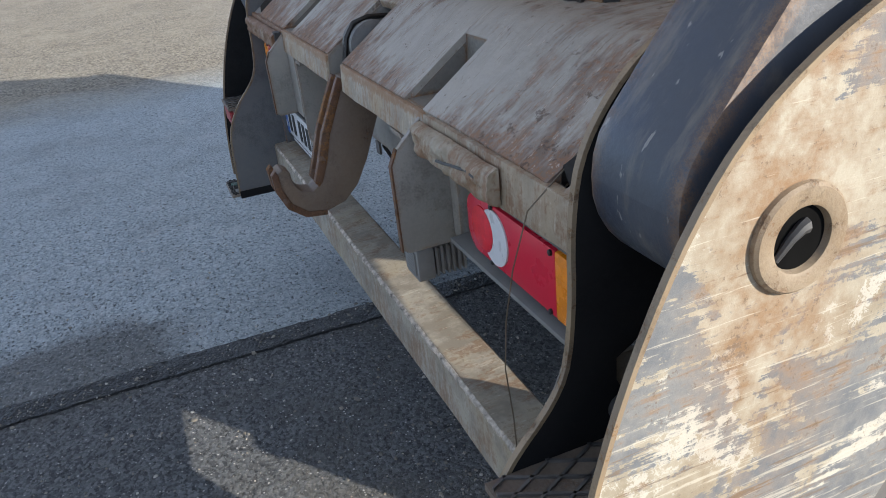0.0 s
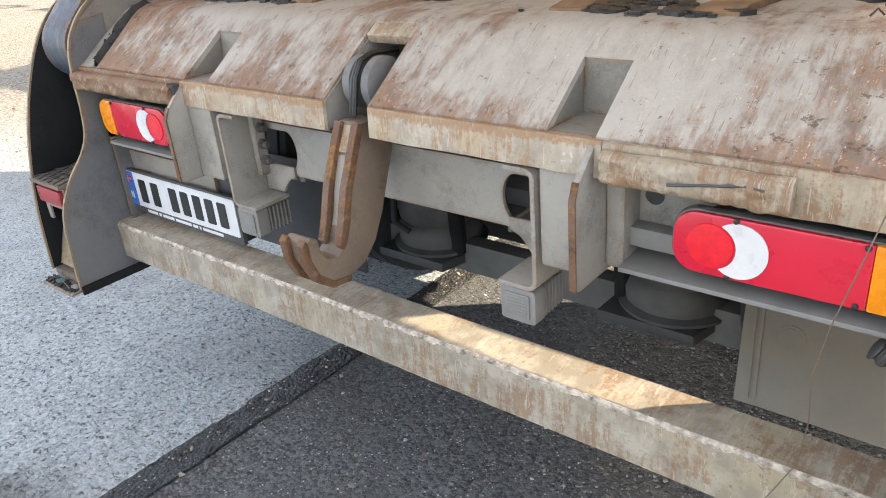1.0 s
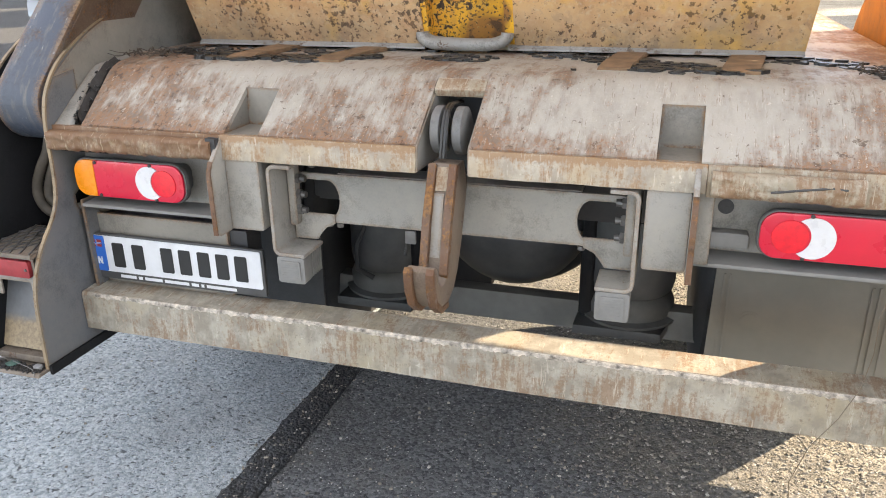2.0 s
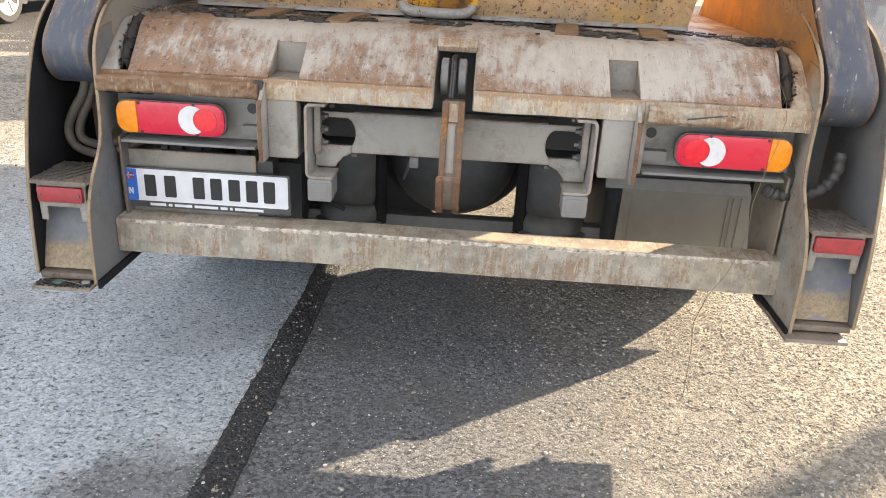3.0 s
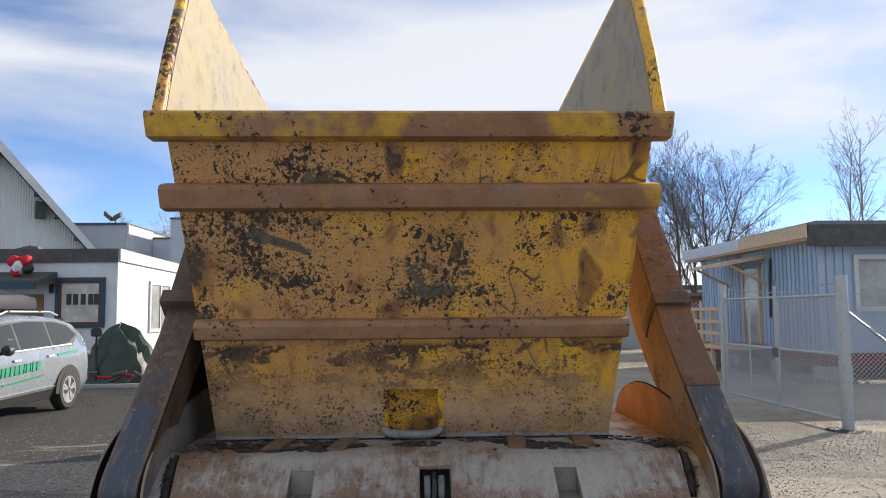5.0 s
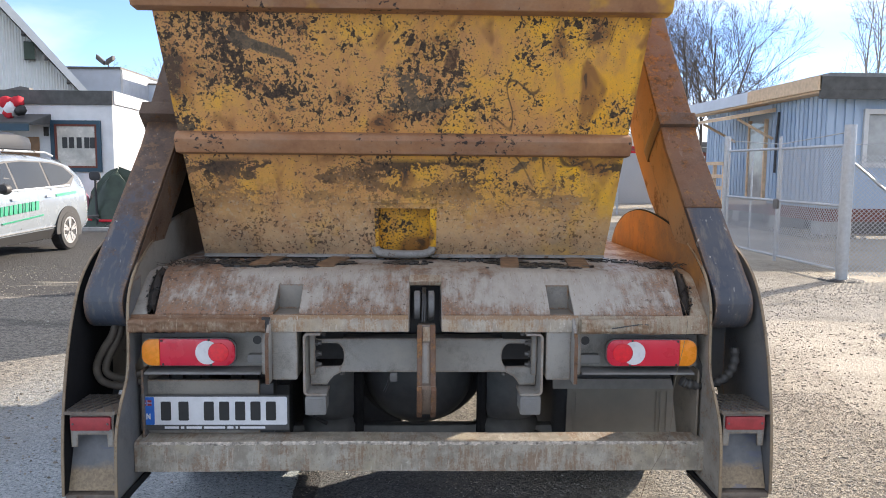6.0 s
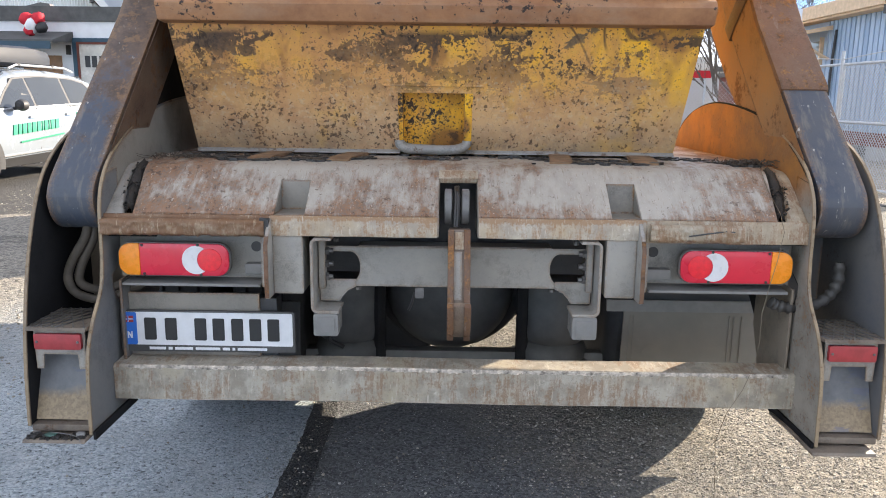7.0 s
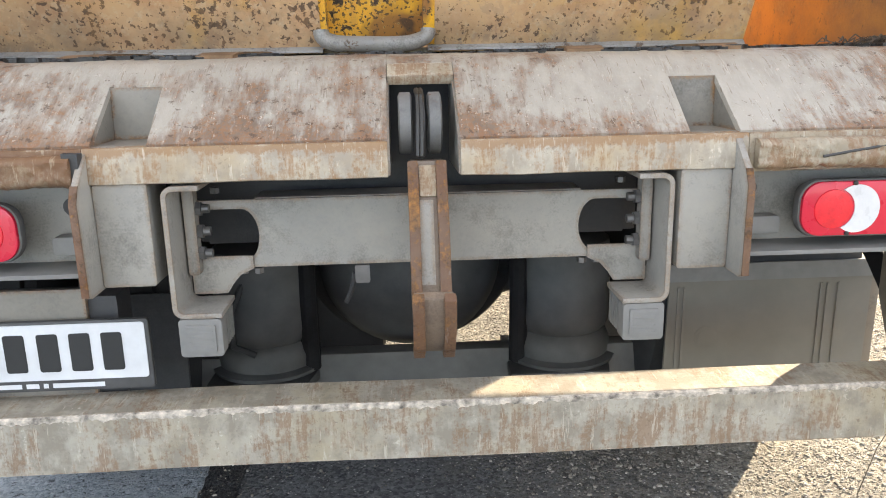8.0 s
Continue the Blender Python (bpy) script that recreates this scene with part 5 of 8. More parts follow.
        part("foot_panel", bm, M_FOOT, truck, "dull grey foot panel with tan mud along its foot")
        # foot: channel and bent ground plate
        bm = box(B(), xa - 0.002, xb + 0.002, -0.160, 0.04, 0.318, 0.338)
        foot = part("foot_block", bm, M_MUDDY, truck, bevel=0.004)
        fx0, fx1 = (cx - 1.205, cx - 1.028) if s < 0 else (cx + 1.0, cx + 1.178)
        prof = [(-0.205, 0.300), (-0.200, 0.309), (-0.05, 0.312), (0.09, 0.305), (0.09, 0.297), (-0.05, 0.303)]
        part("foot_plate", prism(B(), prof, "x", fx0, fx1), M_MUDDY, foot, "muddy bent foot plate", bevel=0.002, rough=0.003)
        bm = prism(B(), [(-0.175, 0.300), (0.115, 0.300), (0.115, 0.325), (-0.175, 0.325)], "x", cx + s * 1.008, cx + s * 1.0162)
        part("foot_flange", bm, M_BLACK_STEEL, foot)
        if s < 0:
            # leaf dirt, scraps and bent wire lying on the plate
            grit = random.Random(21)
            bm = B()
            for _ in range(170):
                x, y, r = grit.uniform(fx0 + 0.008, fx1 - 0.006), grit.uniform(-0.198, -0.165), grit.uniform(0.002, 0.0065)
                a = grit.uniform(0, 6)
                prism(bm, [(x + r * grit.uniform(0.6, 1.2) * math.cos(a + q), y + r * grit.uniform(0.6, 1.2) * math.sin(a + q)) for q in (0, 1.2, 2.5, 3.7, 5.0)], "z", 0.307, 0.311 + 0.007 * grit.random())
            tagged(part("foot_debris", bm, M_SHRED, foot, "black grit and leaf dirt on the foot plate"), kind="stuff")
            part("debris_scrap", prism(B(), [(fx0 + 0.055, -0.188), (fx0 + 0.085, -0.192), (fx0 + 0.09, -0.172), (fx0 + 0.06, -0.168)], "z", 0.314, 0.320), M_TEAL_SCRAP, foot, "faded green plastic scrap")
            part("debris_stone", prism(B(), rounded(fx1 - 0.034, fx1 - 0.012, -0.186, -0.168, 0.005), "z", 0.310, 0.323), M_KERB_STONE, foot, "small grey stone", bevel=0.002)
            part("debris_wire", tube(B(), flowing([(fx0 + 0.07, -0.175, 0.322), (fx0 + 0.10, -0.185, 0.324), (fx1 - 0.04, -0.19, 0.320), (fx1 - 0.02, -0.197, 0.316), (fx1 - 0.012, -0.205, 0.306)]), 0.0012, 5), M_ROLLER, foot, "bent bit of wire")
        # dark back wall, looped hose and corrugated conduit between the cheeks
        part("arm_well", prism(B(), [(0.262, 0.60), (0.268, 0.60), (0.268, 1.10), (0.262, 1.10)], "x", xa + 0.001, xb - 0.001), M_CHEEK if s > 0 else M_GUARD, truck)
    guard = [(0.02, 0.372), (0.205, 0.372), (0.225, 0.44), (0.275, 0.54), (0.275, 0.64), (0.23, 0.72), (0.02, 0.72)]
    part("inner_guard", prism(B(), guard, "x", 0.992, 1.000), M_GUARD, truck, "rust-brown plate inside the cheek", bevel=0.002)
    part("inner_guard", prism(B(), guard, "x", -1.008, -1.000), M_CHEEK, truck, "grey plate inside the cheek", bevel=0.002)
    # two hoses that loop down between the cheeks and pass through the opening
    for pts in ([(-1.10, 0.06, 0.90), (-1.115, 0.055, 0.84), (-1.145, 0.05, 0.79), (-1.17, 0.05, 0.74), (-1.172, 0.05, 0.70), (-1.15, 0.055, 0.665), (-1.09, 0.07, 0.645), (-1.03, 0.085, 0.660), (-0.98, 0.085, 0.685), (-0.945, 0.08, 0.71)],
                [(-1.09, 0.08, 0.90), (-1.10, 0.07, 0.83), (-1.135, 0.065, 0.76), (-1.145, 0.06, 0.71), (-1.125, 0.065, 0.685), (-1.08, 0.085, 0.672), (-1.03, 0.105, 0.688), (-0.97, 0.11, 0.70)]):
        smooth = flowing(pts)
        part("hose", tube(B(), smooth, 0.0138, 10), M_HOSE, truck, "dusty hydraulic hose", angle=60)
    bm = B()
    curve = flowing([(0.935, 0.028, 0.680), (0.96, 0.03, 0.668), (1.01, 0.035, 0.660), (1.06, 0.035, 0.668), (1.105, 0.035, 0.695), (1.13, 0.035, 0.74), (1.132, 0.04, 0.80)], 8)
    tube(bm, curve, (0.0145, 0.0185, 0.0185, 0.0145), 12)
    part("corrugated_conduit", bm, M_RIBBED, truck, "dusty corrugated conduit")


def build_beam():
    bm = B()
    n = 60
    rows = []
    for i in range(n + 1):
        x = -1.024 + 2.036 * i / n
        w = 0.0012 * noise.noise(Vector((x * 8, 3, 0)))
        dip = 0.004 * noise.noise(Vector((x * 1.5, 8, 0)))
        rows.append([bm.verts.new(p) for p in ((x, -0.022 + w, 0.362 + dip), (x, -0.022 + w, 0.462 + dip), (x, -0.016 + w, 0.470 + dip), (x, 0.066, 0.474 + dip), (x, 0.072, 0.468 + dip), (x, 0.072, 0.362 + dip))])
    for a, b in zip(rows, rows[1:]):
        for i in range(6):
            j = (i + 1) % 6
            bm.faces.new((a[i], b[i], b[j], a[j]))
    bm.faces.new(rows[0])
    bm.faces.new(rows[-1][::-1])
    beam = part("bumper_beam", bm, M_BEAM, truck, "scuffed grey underrun beam with a chipped edge")
    bm, rows = B(), []
    for i in range(660):
        x = -0.99 + 0.003 * i
        z = 0.466 + 0.004 * noise.noise(Vector((x * 1.5, 8, 0)))
        a, c, d = noise.noise(Vector((x * 26, 2, 0))), noise.noise(Vector((x * 90, 5, 0))), noise.noise(Vector((x * 210, 9, 0)))
        big = max(0.0, 0.45 + 0.8 * a + 0.5 * c)
        rows.append([bm.verts.new(p) for p in ((x, -0.0205, z - 0.008 - 0.006 * big), (x, -0.0222 - 0.0016 * big - 0.0012 * d, z - 0.003 - 0.004 * big * (1 + c)), (x, -0.0222 - 0.0022 * big + 0.0012 * c, z + 0.001), (x, -0.018, z + 0.003 + 0.0016 * big + 0.001 * d), (x, -0.012, z + 0.0015))])
    for a, b in zip(rows, rows[1:]):
        for i in range(5):
            j = (i + 1) % 5
            bm.faces.new((a[i], b[i], b[j], a[j]))
    part("edge_wear", bm, M_CHIP, beam, "paint chipped pale along the edge")


def build_lamps():
    panel_z = (0.715, 0.872)
    for s in (-1, 1):
        c = CENTRE
        xa, xb = sorted((c + s * 0.556, c + s * 1.016))
        part("lamp_panel", prism(B(), rounded(xa, xb, *panel_z, 0.004, 1), "y", 0.085, 0.091), M_GREY, truck)
        hx = c + s * 0.60
        # flat dark disc on the solid panel, drawn as a shaded hole
        part("panel_hole", turned(B(), [(0, 0.016), (0.001, 0.016)], (hx, 0.0842, 0.815), "y", 20, -1), M_DARK, truck)
        bm = prism(B(), rounded(min(hx - 0.03, hx + 0.05), hx + 0.05, 0.735, 0.768, 0.007), "y", 0.052, 0.0848)
        part("junction_box", bm, M_LAMP_ALU, truck, bevel=0.003)
        part("lamp_ledge", prism(B(), [(0.010, 0.706), (0.088, 0.712), (0.088, 0.718), (0.010, 0.714)], "x", *sorted((c + s * 0.575, c + s * 0.985))), M_LAMP_ALU, truck, "bent metal ledge under the lamp", bevel=0.001)
        lamp_a, lamp_b = sorted((c + s * 0.659, c + s * 0.994))
        surround = part("tail_lamp", prism(B(), rounded(lamp_a, lamp_b, 0.735, 0.838, 0.038, 8), "y", -0.008, 0.012), M_FRAME, truck, "tail lamp with red, white and amber lenses in a dusty rubber surround", bevel=0.006)
        surround.location.y += 0.022
        part("lamp_back", prism(B(), rounded(lamp_a + 0.03, lamp_b - 0.03, 0.752, 0.821, 0.02, 6), "y", 0.012, 0.0625), M_FRAME, surround)
        body = rounded(lamp_a + 0.0045, lamp_b - 0.0045, 0.7385, 0.8345, 0.035, 8)
        # round inner lens, crescent, long red field, amber end
        amber_x = c + s * 0.927

        def clipped(lo, hi):
            out = []
            for i, p in enumerate(body):
                q = body[(i + 1) % len(body)]
                if lo <= p[0] <= hi:
                    out.append(p)
                for lim in (lo, hi):
                    if (p[0] - lim) * (q[0] - lim) < 0:
                        f = (lim - p[0]) / (q[0] - p[0])
                        out.append((lim, p[1] + f * (q[1] - p[1])))
            mx, mz = sum(p[0] for p in out) / len(out), sum(p[1] for p in out) / len(out)
            return sorted(set(out), key=lambda p: math.atan2(p[1] - mz, p[0] - mx))

        lo, hi = (-9, amber_x) if s > 0 else (amber_x, 9)
        part("red_lens", prism(B(), clipped(lo, hi), "y", -0.014, -0.0035), M_RED, surround, "glossy red lens", bevel=0.004)
        lo, hi = (amber_x, 9) if s > 0 else (-9, amber_x)
        part("amber_lens", prism(B(), clipped(lo, hi), "y", -0.0145, -0.0035), M_AMBER, surround, "amber indicator lens", bevel=0.004)
        mx, rx, rz = c + s * 0.760, 0.0415, 0.0425
        ix, ir = c + s * 0.721, 0.036
        moon = []
        for i in range(25):
            a = radians(-128 + 256 * i / 24)
            moon.append((mx + s * rx * math.cos(a), 0.7865 + rz * math.sin(a)))
        inner = []
        end_hi, end_lo = moon[-1], moon[0]
        for i in range(1, 16):
            f = i / 16
            z = end_hi[1] + (end_lo[1] - end_hi[1]) * f
            dz = (z - 0.7865) / ir
            inner.append((ix + s * ir * math.sqrt(max(0.0, 1 - dz * dz)), z))
        part("white_crescent", prism(B(), moon + inner, "y", -0.0165, -0.0142), M_MOON, surround, "white crescent reversing lens")
        bm = turned(B(), [(0.0, 0.0345), (0.0018, 0.034), (0.0028, 0.025), (0.0032, 0.012), (0.0034, 0.001)], (ix - s * 0.002, -0.0142, 0.7865), "y", 28, -1)
        part("round_lens", bm, M_RED_DEEP, surround, "ribbed round red lens")
        for x, z in ((c + s * 0.754, 0.8315), (c + s * 0.747, 0.7425), (c + s * 0.919, 0.829), (c + s * 0.915, 0.744)):
            part("lens_screw", turned(B(), [(0, 0.0042), (0.003, 0.004), (0.004, 0.001)], (x, -0.014, z), "y", 10, -1), M_BLACK, surround)
        # upright tab and block beside the lamp
        tx = c + s * 0.536
        bm = prism(B(), [(0.0, 0.922), (-0.050, 0.872), (-0.063, 0.845), (-0.062, 0.695), (-0.052, 0.688), (0.10, 0.690), (0.10, 0.915)], "x", tx - 0.0055, tx + 0.0055)
        tab = part("tail_tab", bm, M_GREY, truck, "upright grey steel tab with a rusty edge", bevel=0.001)
        bm = prism(B(), [(-0.0535, 0.8715), (-0.0665, 0.845), (-0.0655, 0.693), (-0.0625, 0.693), (-0.0632, 0.845), (-0.051, 0.8718)], "x", tx - 0.0058, tx + 0.0058)
        part("tab_edge", bm, M_RUST, tab, "flaking rusty edge", rough=0.0012)
        bx0, bx1 = sorted((tx - s * 0.0065, c + s * 0.442))
        bm = prism(B(), rounded(bx0, bx1, 0.692, 0.8655, 0.006, 3), "y", -0.004, 0.10)
        part("tail_block", bm, M_GREY, truck, bevel=0.004)
        bx0, bx1 = sorted((tx + s * 0.0065, c + s * 0.575))
        part("tail_block", box(B(), bx0, bx1, 0.030, 0.10, 0.700, 0.872), M_GREY, truck, bevel=0.006)


def build_middle():
    # cross member with rounded cut-outs at both ends
    pts = [(-0.405, 0.816), (0.395, 0.816), (0.395, 0.800)]
    pts += [(0.285 + 0.030 * (1 - math.sin(a)), 0.752 + 0.048 * math.cos(a)) for a in [math.pi * i / 12 for i in range(13)]]
    pts += [(0.395, 0.703), (0.395, 0.692), (-0.405, 0.692), (-0.405, 0.703)]
    pts += [(-0.315 + 0.030 * math.sin(a) - 0.010, 0.752 - 0.048 * math.cos(a)) for a in [math.pi * i / 12 for i in range(13)]]
    pts += [(-0.405, 0.800)]
    part("cross_member", prism(B(), pts, "y", 0.100, 0.108), M_GREY, truck, "grey cross member with rounded cut-outs")
    for z in (0.690, 0.810):
        part("member_flange", box(B(), -0.300, 0.290, 0.108, 0.18, z, z + 0.008), M_GREY, truck)
    # added dark panel stands for the shade behind the cross member
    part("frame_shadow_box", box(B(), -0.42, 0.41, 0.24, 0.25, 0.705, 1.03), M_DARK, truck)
    for s in (-1, 1):
        c = -0.003
        xo = c + s * 0.427
        # upright bracket: one plate folded to a C with round corners
        def fold(off):
            x, top, low, r = xo - s * off, 0.860 - off, 0.632 + off, 0.020 - off
            out = [(xo - s * 0.062, top)]
            out += [(x - s * r * (1 - math.sin(a)), top - r * (1 - math.cos(a))) for a in [math.pi / 2 * i / 5 for i in range(6)]]
            out += [(x - s * r * (1 - math.cos(a)), low + r * (1 - math.sin(a))) for a in [math.pi / 2 * i / 5 for i in range(6)]]
            return out + [(xo - s * 0.082, low)]

        bracket = part("lamp_bracket", prism(B(), fold(0.0) + fold(0.009)[::-1], "y", -0.006, 0.100), M_GREY, truck, "folded grey steel bracket with rounded corners", bevel=0.0015)
        part("rear_gusset", prism(B(), [(xo - s * 0.012, 0.715), (xo - s * 0.012, 0.646), (xo - s * 0.072, 0.646), (xo - s * 0.082, 0.662), (xo - s * 0.098, 0.680), (xo - s * 0.122, 0.691), (xo - s * 0.122, 0.715)], "y", 0.0935, 0.0985), M_GREY, bracket)
        part("ear_plate", prism(B(), rounded(*sorted((xo - s * 0.013, xo - s * 0.032)), 0.688, 0.845, 0.004, 2), "y", 0.070, 0.0965), M_GREY, bracket)
        for z in (0.725, 0.765, 0.805):
            bolt = turned(B(), [(0, 0.013), (0.009, 0.013), (0.010, 0.010)], (xo - s * 0.0325, 0.084, z), "x", 6, -s)
            part("bolt_head", bolt, M_BOLT, bracket)
            part("bolt_shank", turned(B(), [(0, 0.008), (0.022, 0.008)], (xo - s * 0.0325, 0.084, z), "x", 10, -s), M_BOLT, bracket)
        for x, z in ((0.10, 0.688), (0.128, 0.688), (0.06, 0.838)):
            part("bolt_head", turned(B(), [(0, 0.009), (0.010, 0.009), (0.011, 0.006)], (xo - s * x, 0.112, z), "z", 6, -1), M_BOLT, bracket)
        # square finned work lamp under the shelf
        a, b = sorted((xo - s * 0.006, xo - s * 0.080))
        lamp = part("work_lamp", prism(B(), rounded(a, b, 0.562, 0.631, 0.008), "y", -0.004, 0.030), M_LAMP_ALU, bracket, "square finned work lamp", bevel=0.003)
        for i in range(6):
            part("cooling_fin", box(B(), a + 0.003, b - 0.003, 0.034 + 0.0115 * i, 0.0385 + 0.0115 * i, 0.566, 0.627), M_LAMP_ALU, bracket)
        part("lamp_core", box(B(), a + 0.012, b - 0.012, 0.030, 0.098, 0.572, 0.618), M_LAMP_ALU, bracket)
        bm = prism(B(), rounded(a + 0.011, b - 0.011, 0.572, 0.621, 0.004), "y", -0.0075, -0.0038)
        part("lamp_glass", bm, M_LAMP_ALU, bracket, "dusty lens", bevel=0.001)
        for i in range(7):
            part("lens_rib", box(B(), a + 0.016, b - 0.016, -0.0084, -0.0072, 0.576 + 0.0063 * i, 0.579 + 0.0063 * i), M_LAMP_ALU, bracket)
    # worn hook: a solid body with proud rusty rails along the shank and the point
    ho = 0.006
    body = [(0.000, 0.890), (0.055, 0.886), (0.082, 0.825), (0.030, 0.700), (0.000, 0.645), (-0.035, 0.612), (-0.080, 0.598), (-0.125, 0.605), (-0.158, 0.632), (-0.176, 0.672), (-0.178, 0.708),
            (-0.165, 0.716), (-0.148, 0.706), (-0.146, 0.680), (-0.130, 0.658), (-0.105, 0.652), (-0.085, 0.668), (-0.066, 0.710), (-0.050, 0.770)]
    hook = part("lifting_hook", prism(B(), body, "x", ho - 0.030, ho + 0.030), M_HOOK, truck, "worn rusty lifting hook hanging in a slot", bevel=0.004)
    for s in (-1, 1):
        a, b = sorted((ho + s * 0.0145, ho + s * 0.0325))
        shank = [(0.004, 0.885), (-0.046, 0.772), (-0.062, 0.712), (-0.080, 0.670), (-0.090, 0.660), (-0.098, 0.672), (-0.082, 0.716), (-0.064, 0.776), (-0.010, 0.892)]
        part("hook_rail", prism(B(), shank, "x", a, b), M_RUST, hook, "flaking rusty rail", bevel=0.002, rough=0.0012)
        point = [(-0.080, 0.602), (-0.123, 0.609), (-0.155, 0.635), (-0.172, 0.673), (-0.174, 0.706), (-0.180, 0.718), (-0.190, 0.708), (-0.187, 0.668), (-0.167, 0.624), (-0.130, 0.596), (-0.082, 0.590)]
        part("hook_rail", prism(B(), point, "x", a, b), M_RUST, hook, bevel=0.002, rough=0.0012)
    part("hook_block", prism(B(), [(-0.004, 0.884), (-0.028, 0.836), (-0.020, 0.832), (0.008, 0.880)], "x", ho - 0.0143, ho + 0.0143), M_CRUST, hook, bevel=0.003)
    part("hook_web", prism(B(), [(-0.0285, 0.830), (-0.048, 0.778), (-0.064, 0.718), (-0.072, 0.698), (-0.066, 0.698), (-0.060, 0.716), (-0.044, 0.776), (-0.0245, 0.829)], "x", ho - 0.0143, ho + 0.008), M_GREY, hook, "pale worn web")
    # slot walls, twin rollers, flat straps running over them
    for x in (-0.062, 0.0585):
        part("slot_wall", prism(B(), [(-0.004, 0.868), (0.0, 0.925), (0.14, 1.016), (0.24, 1.03), (0.24, 0.86)], "x", x, x + 0.0075), M_GREY, truck)
    part("slot_bar", prism(B(), [(0.135, 1.0255), (0.168, 1.0465), (0.168, 1.022), (0.142, 1.008)], "x", -0.0575, 0.0615), M_CRUST, truck, "rusty bar over the hook slot", bevel=0.003)
    part("tail_strip", prism(B(), [(0.1685, 1.0463), (0.178, 1.0510), (0.205, 1.0575), (0.30, 1.0630), (0.30, 1.045), (0.1685, 1.02)], "x", -0.0575, 0.0615), M_APRON, truck)
    for x in (-0.039, 0.011):
        part("roller", turned(B(), [(0, 0.047), (0.003, 0.053), (0.021, 0.053), (0.024, 0.047)], (x, 0.085, 0.945), "x", 28), M_ROLLER, truck, "greasy steel roller")
    for x in (0.0,):
        pts = [(x, 0.020, 0.895), (x, 0.028, 0.93), (x, 0.034, 0.965), (x, 0.055, 0.992), (x, 0.09, 1.000), (x, 0.16, 0.995)]
        bm = B()
        for w in (-0.006, 0.001):
            tube(bm, [(p[0] + w, p[1], p[2]) for p in pts], 0.005, 6)
        part("hook_strap", bm, M_SLUDGE, truck, "dirty chain strap", rough=0.003)
    # number plate
    c = (-1.020, -0.488)
    part("plate_backing", box(B(), -1.005, -0.60, 0.062, 0.072, 0.470, 0.672), M_FACING, truck)
    part("plate_backing", box(B(), -1.0, -0.55, 0.0725, 0.14, 0.47, 0.655), M_DARK, truck)
    holder = part("number_plate", prism(B(), rounded(c[0], c[1], 0.492, 0.622, 0.006), "y", 0.038, 0.050), M_HOLDER, truck, "white number plate in a dusty black holder", bevel=0.002)
    part("plate_face", prism(B(), rounded(c[0] + 0.008, c[1] - 0.007, 0.514, 0.617, 0.006), "y", 0.0355, 0.0378), M_WHITE, holder)
    part("plate_band", prism(B(), rounded(c[0] + 0.0085, c[0] + 0.051, 0.5145, 0.6165, 0.005), "y", 0.0342, 0.0354), M_BLUE, holder, "blue country band")
    flag = B()
    box(flag, c[0] + 0.017, c[0] + 0.042, 0.0333, 0.0341, 0.585, 0.605)
    part("plate_flag", flag, M_REFLECT, holder)
    bars = B()
    box(bars, c[0] + 0.0235, c[0] + 0.0275, 0.0328, 0.0332, 0.585, 0.605)
    box(bars, c[0] + 0.017, c[0] + 0.042, 0.0328, 0.0332, 0.593, 0.597)
    part("flag_cross", bars, M_WHITE, holder)
    bars = B()
    box(bars, c[0] + 0.0244, c[0] + 0.0266, 0.0323, 0.0327, 0.585, 0.605)
    box(bars, c[0] + 0.017, c[0] + 0.042, 0.0323, 0.0327, 0.5938, 0.5962)
    part("flag_cross", bars, M_BLUE, holder, "blue inner cross")
    bars = B()
    for x, w in ((0.022, 0.004), (0.033, 0.004)):
        box(bars, c[0] + x, c[0] + x + w, 0.0333, 0.0341, 0.535, 0.556)
    prism(bars, [(c[0] + 0.022, 0.556), (c[0] + 0.0265, 0.556), (c[0] + 0.037, 0.535), (c[0] + 0.0325, 0.535)], "y", 0.0331, 0.0340)
    part("band_letter", bars, M_WHITE, holder)
    # registration marks as plain bars
    for x in (0.092, 0.155, 0.245, 0.300, 0.357, 0.412, 0.467):
        part("mark_bar", prism(B(), rounded(c[0] + x - 0.018, c[0] + x + 0.018, 0.530, 0.600, 0.004, 2), "y", 0.0342, 0.0354), M_BLACK, holder)
    x = 0.085
    for w in (0.05, 0.012, 0.055, 0.075, 0.022, 0.008, 0.09):
        part("caption_bar", box(B(), c[0] + x, c[0] + x + w, 0.0372, 0.0379, 0.4985, 0.507), M_WHITE, holder)
        x += w + 0.008
    # loose wire that hangs over the tail
    pts = [(0.935, 0.20, 1.065), (0.925, 0.10, 1.005), (0.936, 0.02, 0.945), (0.930, -0.03, 0.90), (0.912, -0.045, 0.82), (0.893, -0.050, 0.74), (0.880, -0.05, 0.66), (0.884, -0.045, 0.58), (0.876, -0.040, 0.50), (0.845, -0.05, 0.43), (0.80, -0.06, 0.36), (0.775, -0.06, 0.27), (0.785, -0.055, 0.17), (0.789, -0.05, 0.108), (0.788, -0.055, 0.0), (0.795, -0.085, GROUND + 0.004), (0.83, -0.10, GROUND + 0.006), (0.87, -0.09, GROUND + 0.006)]
    part("loose_wire", tube(B(), pts, 0.0010, 5), M_WIRE, truck, "thin loose wire hanging over the tail")


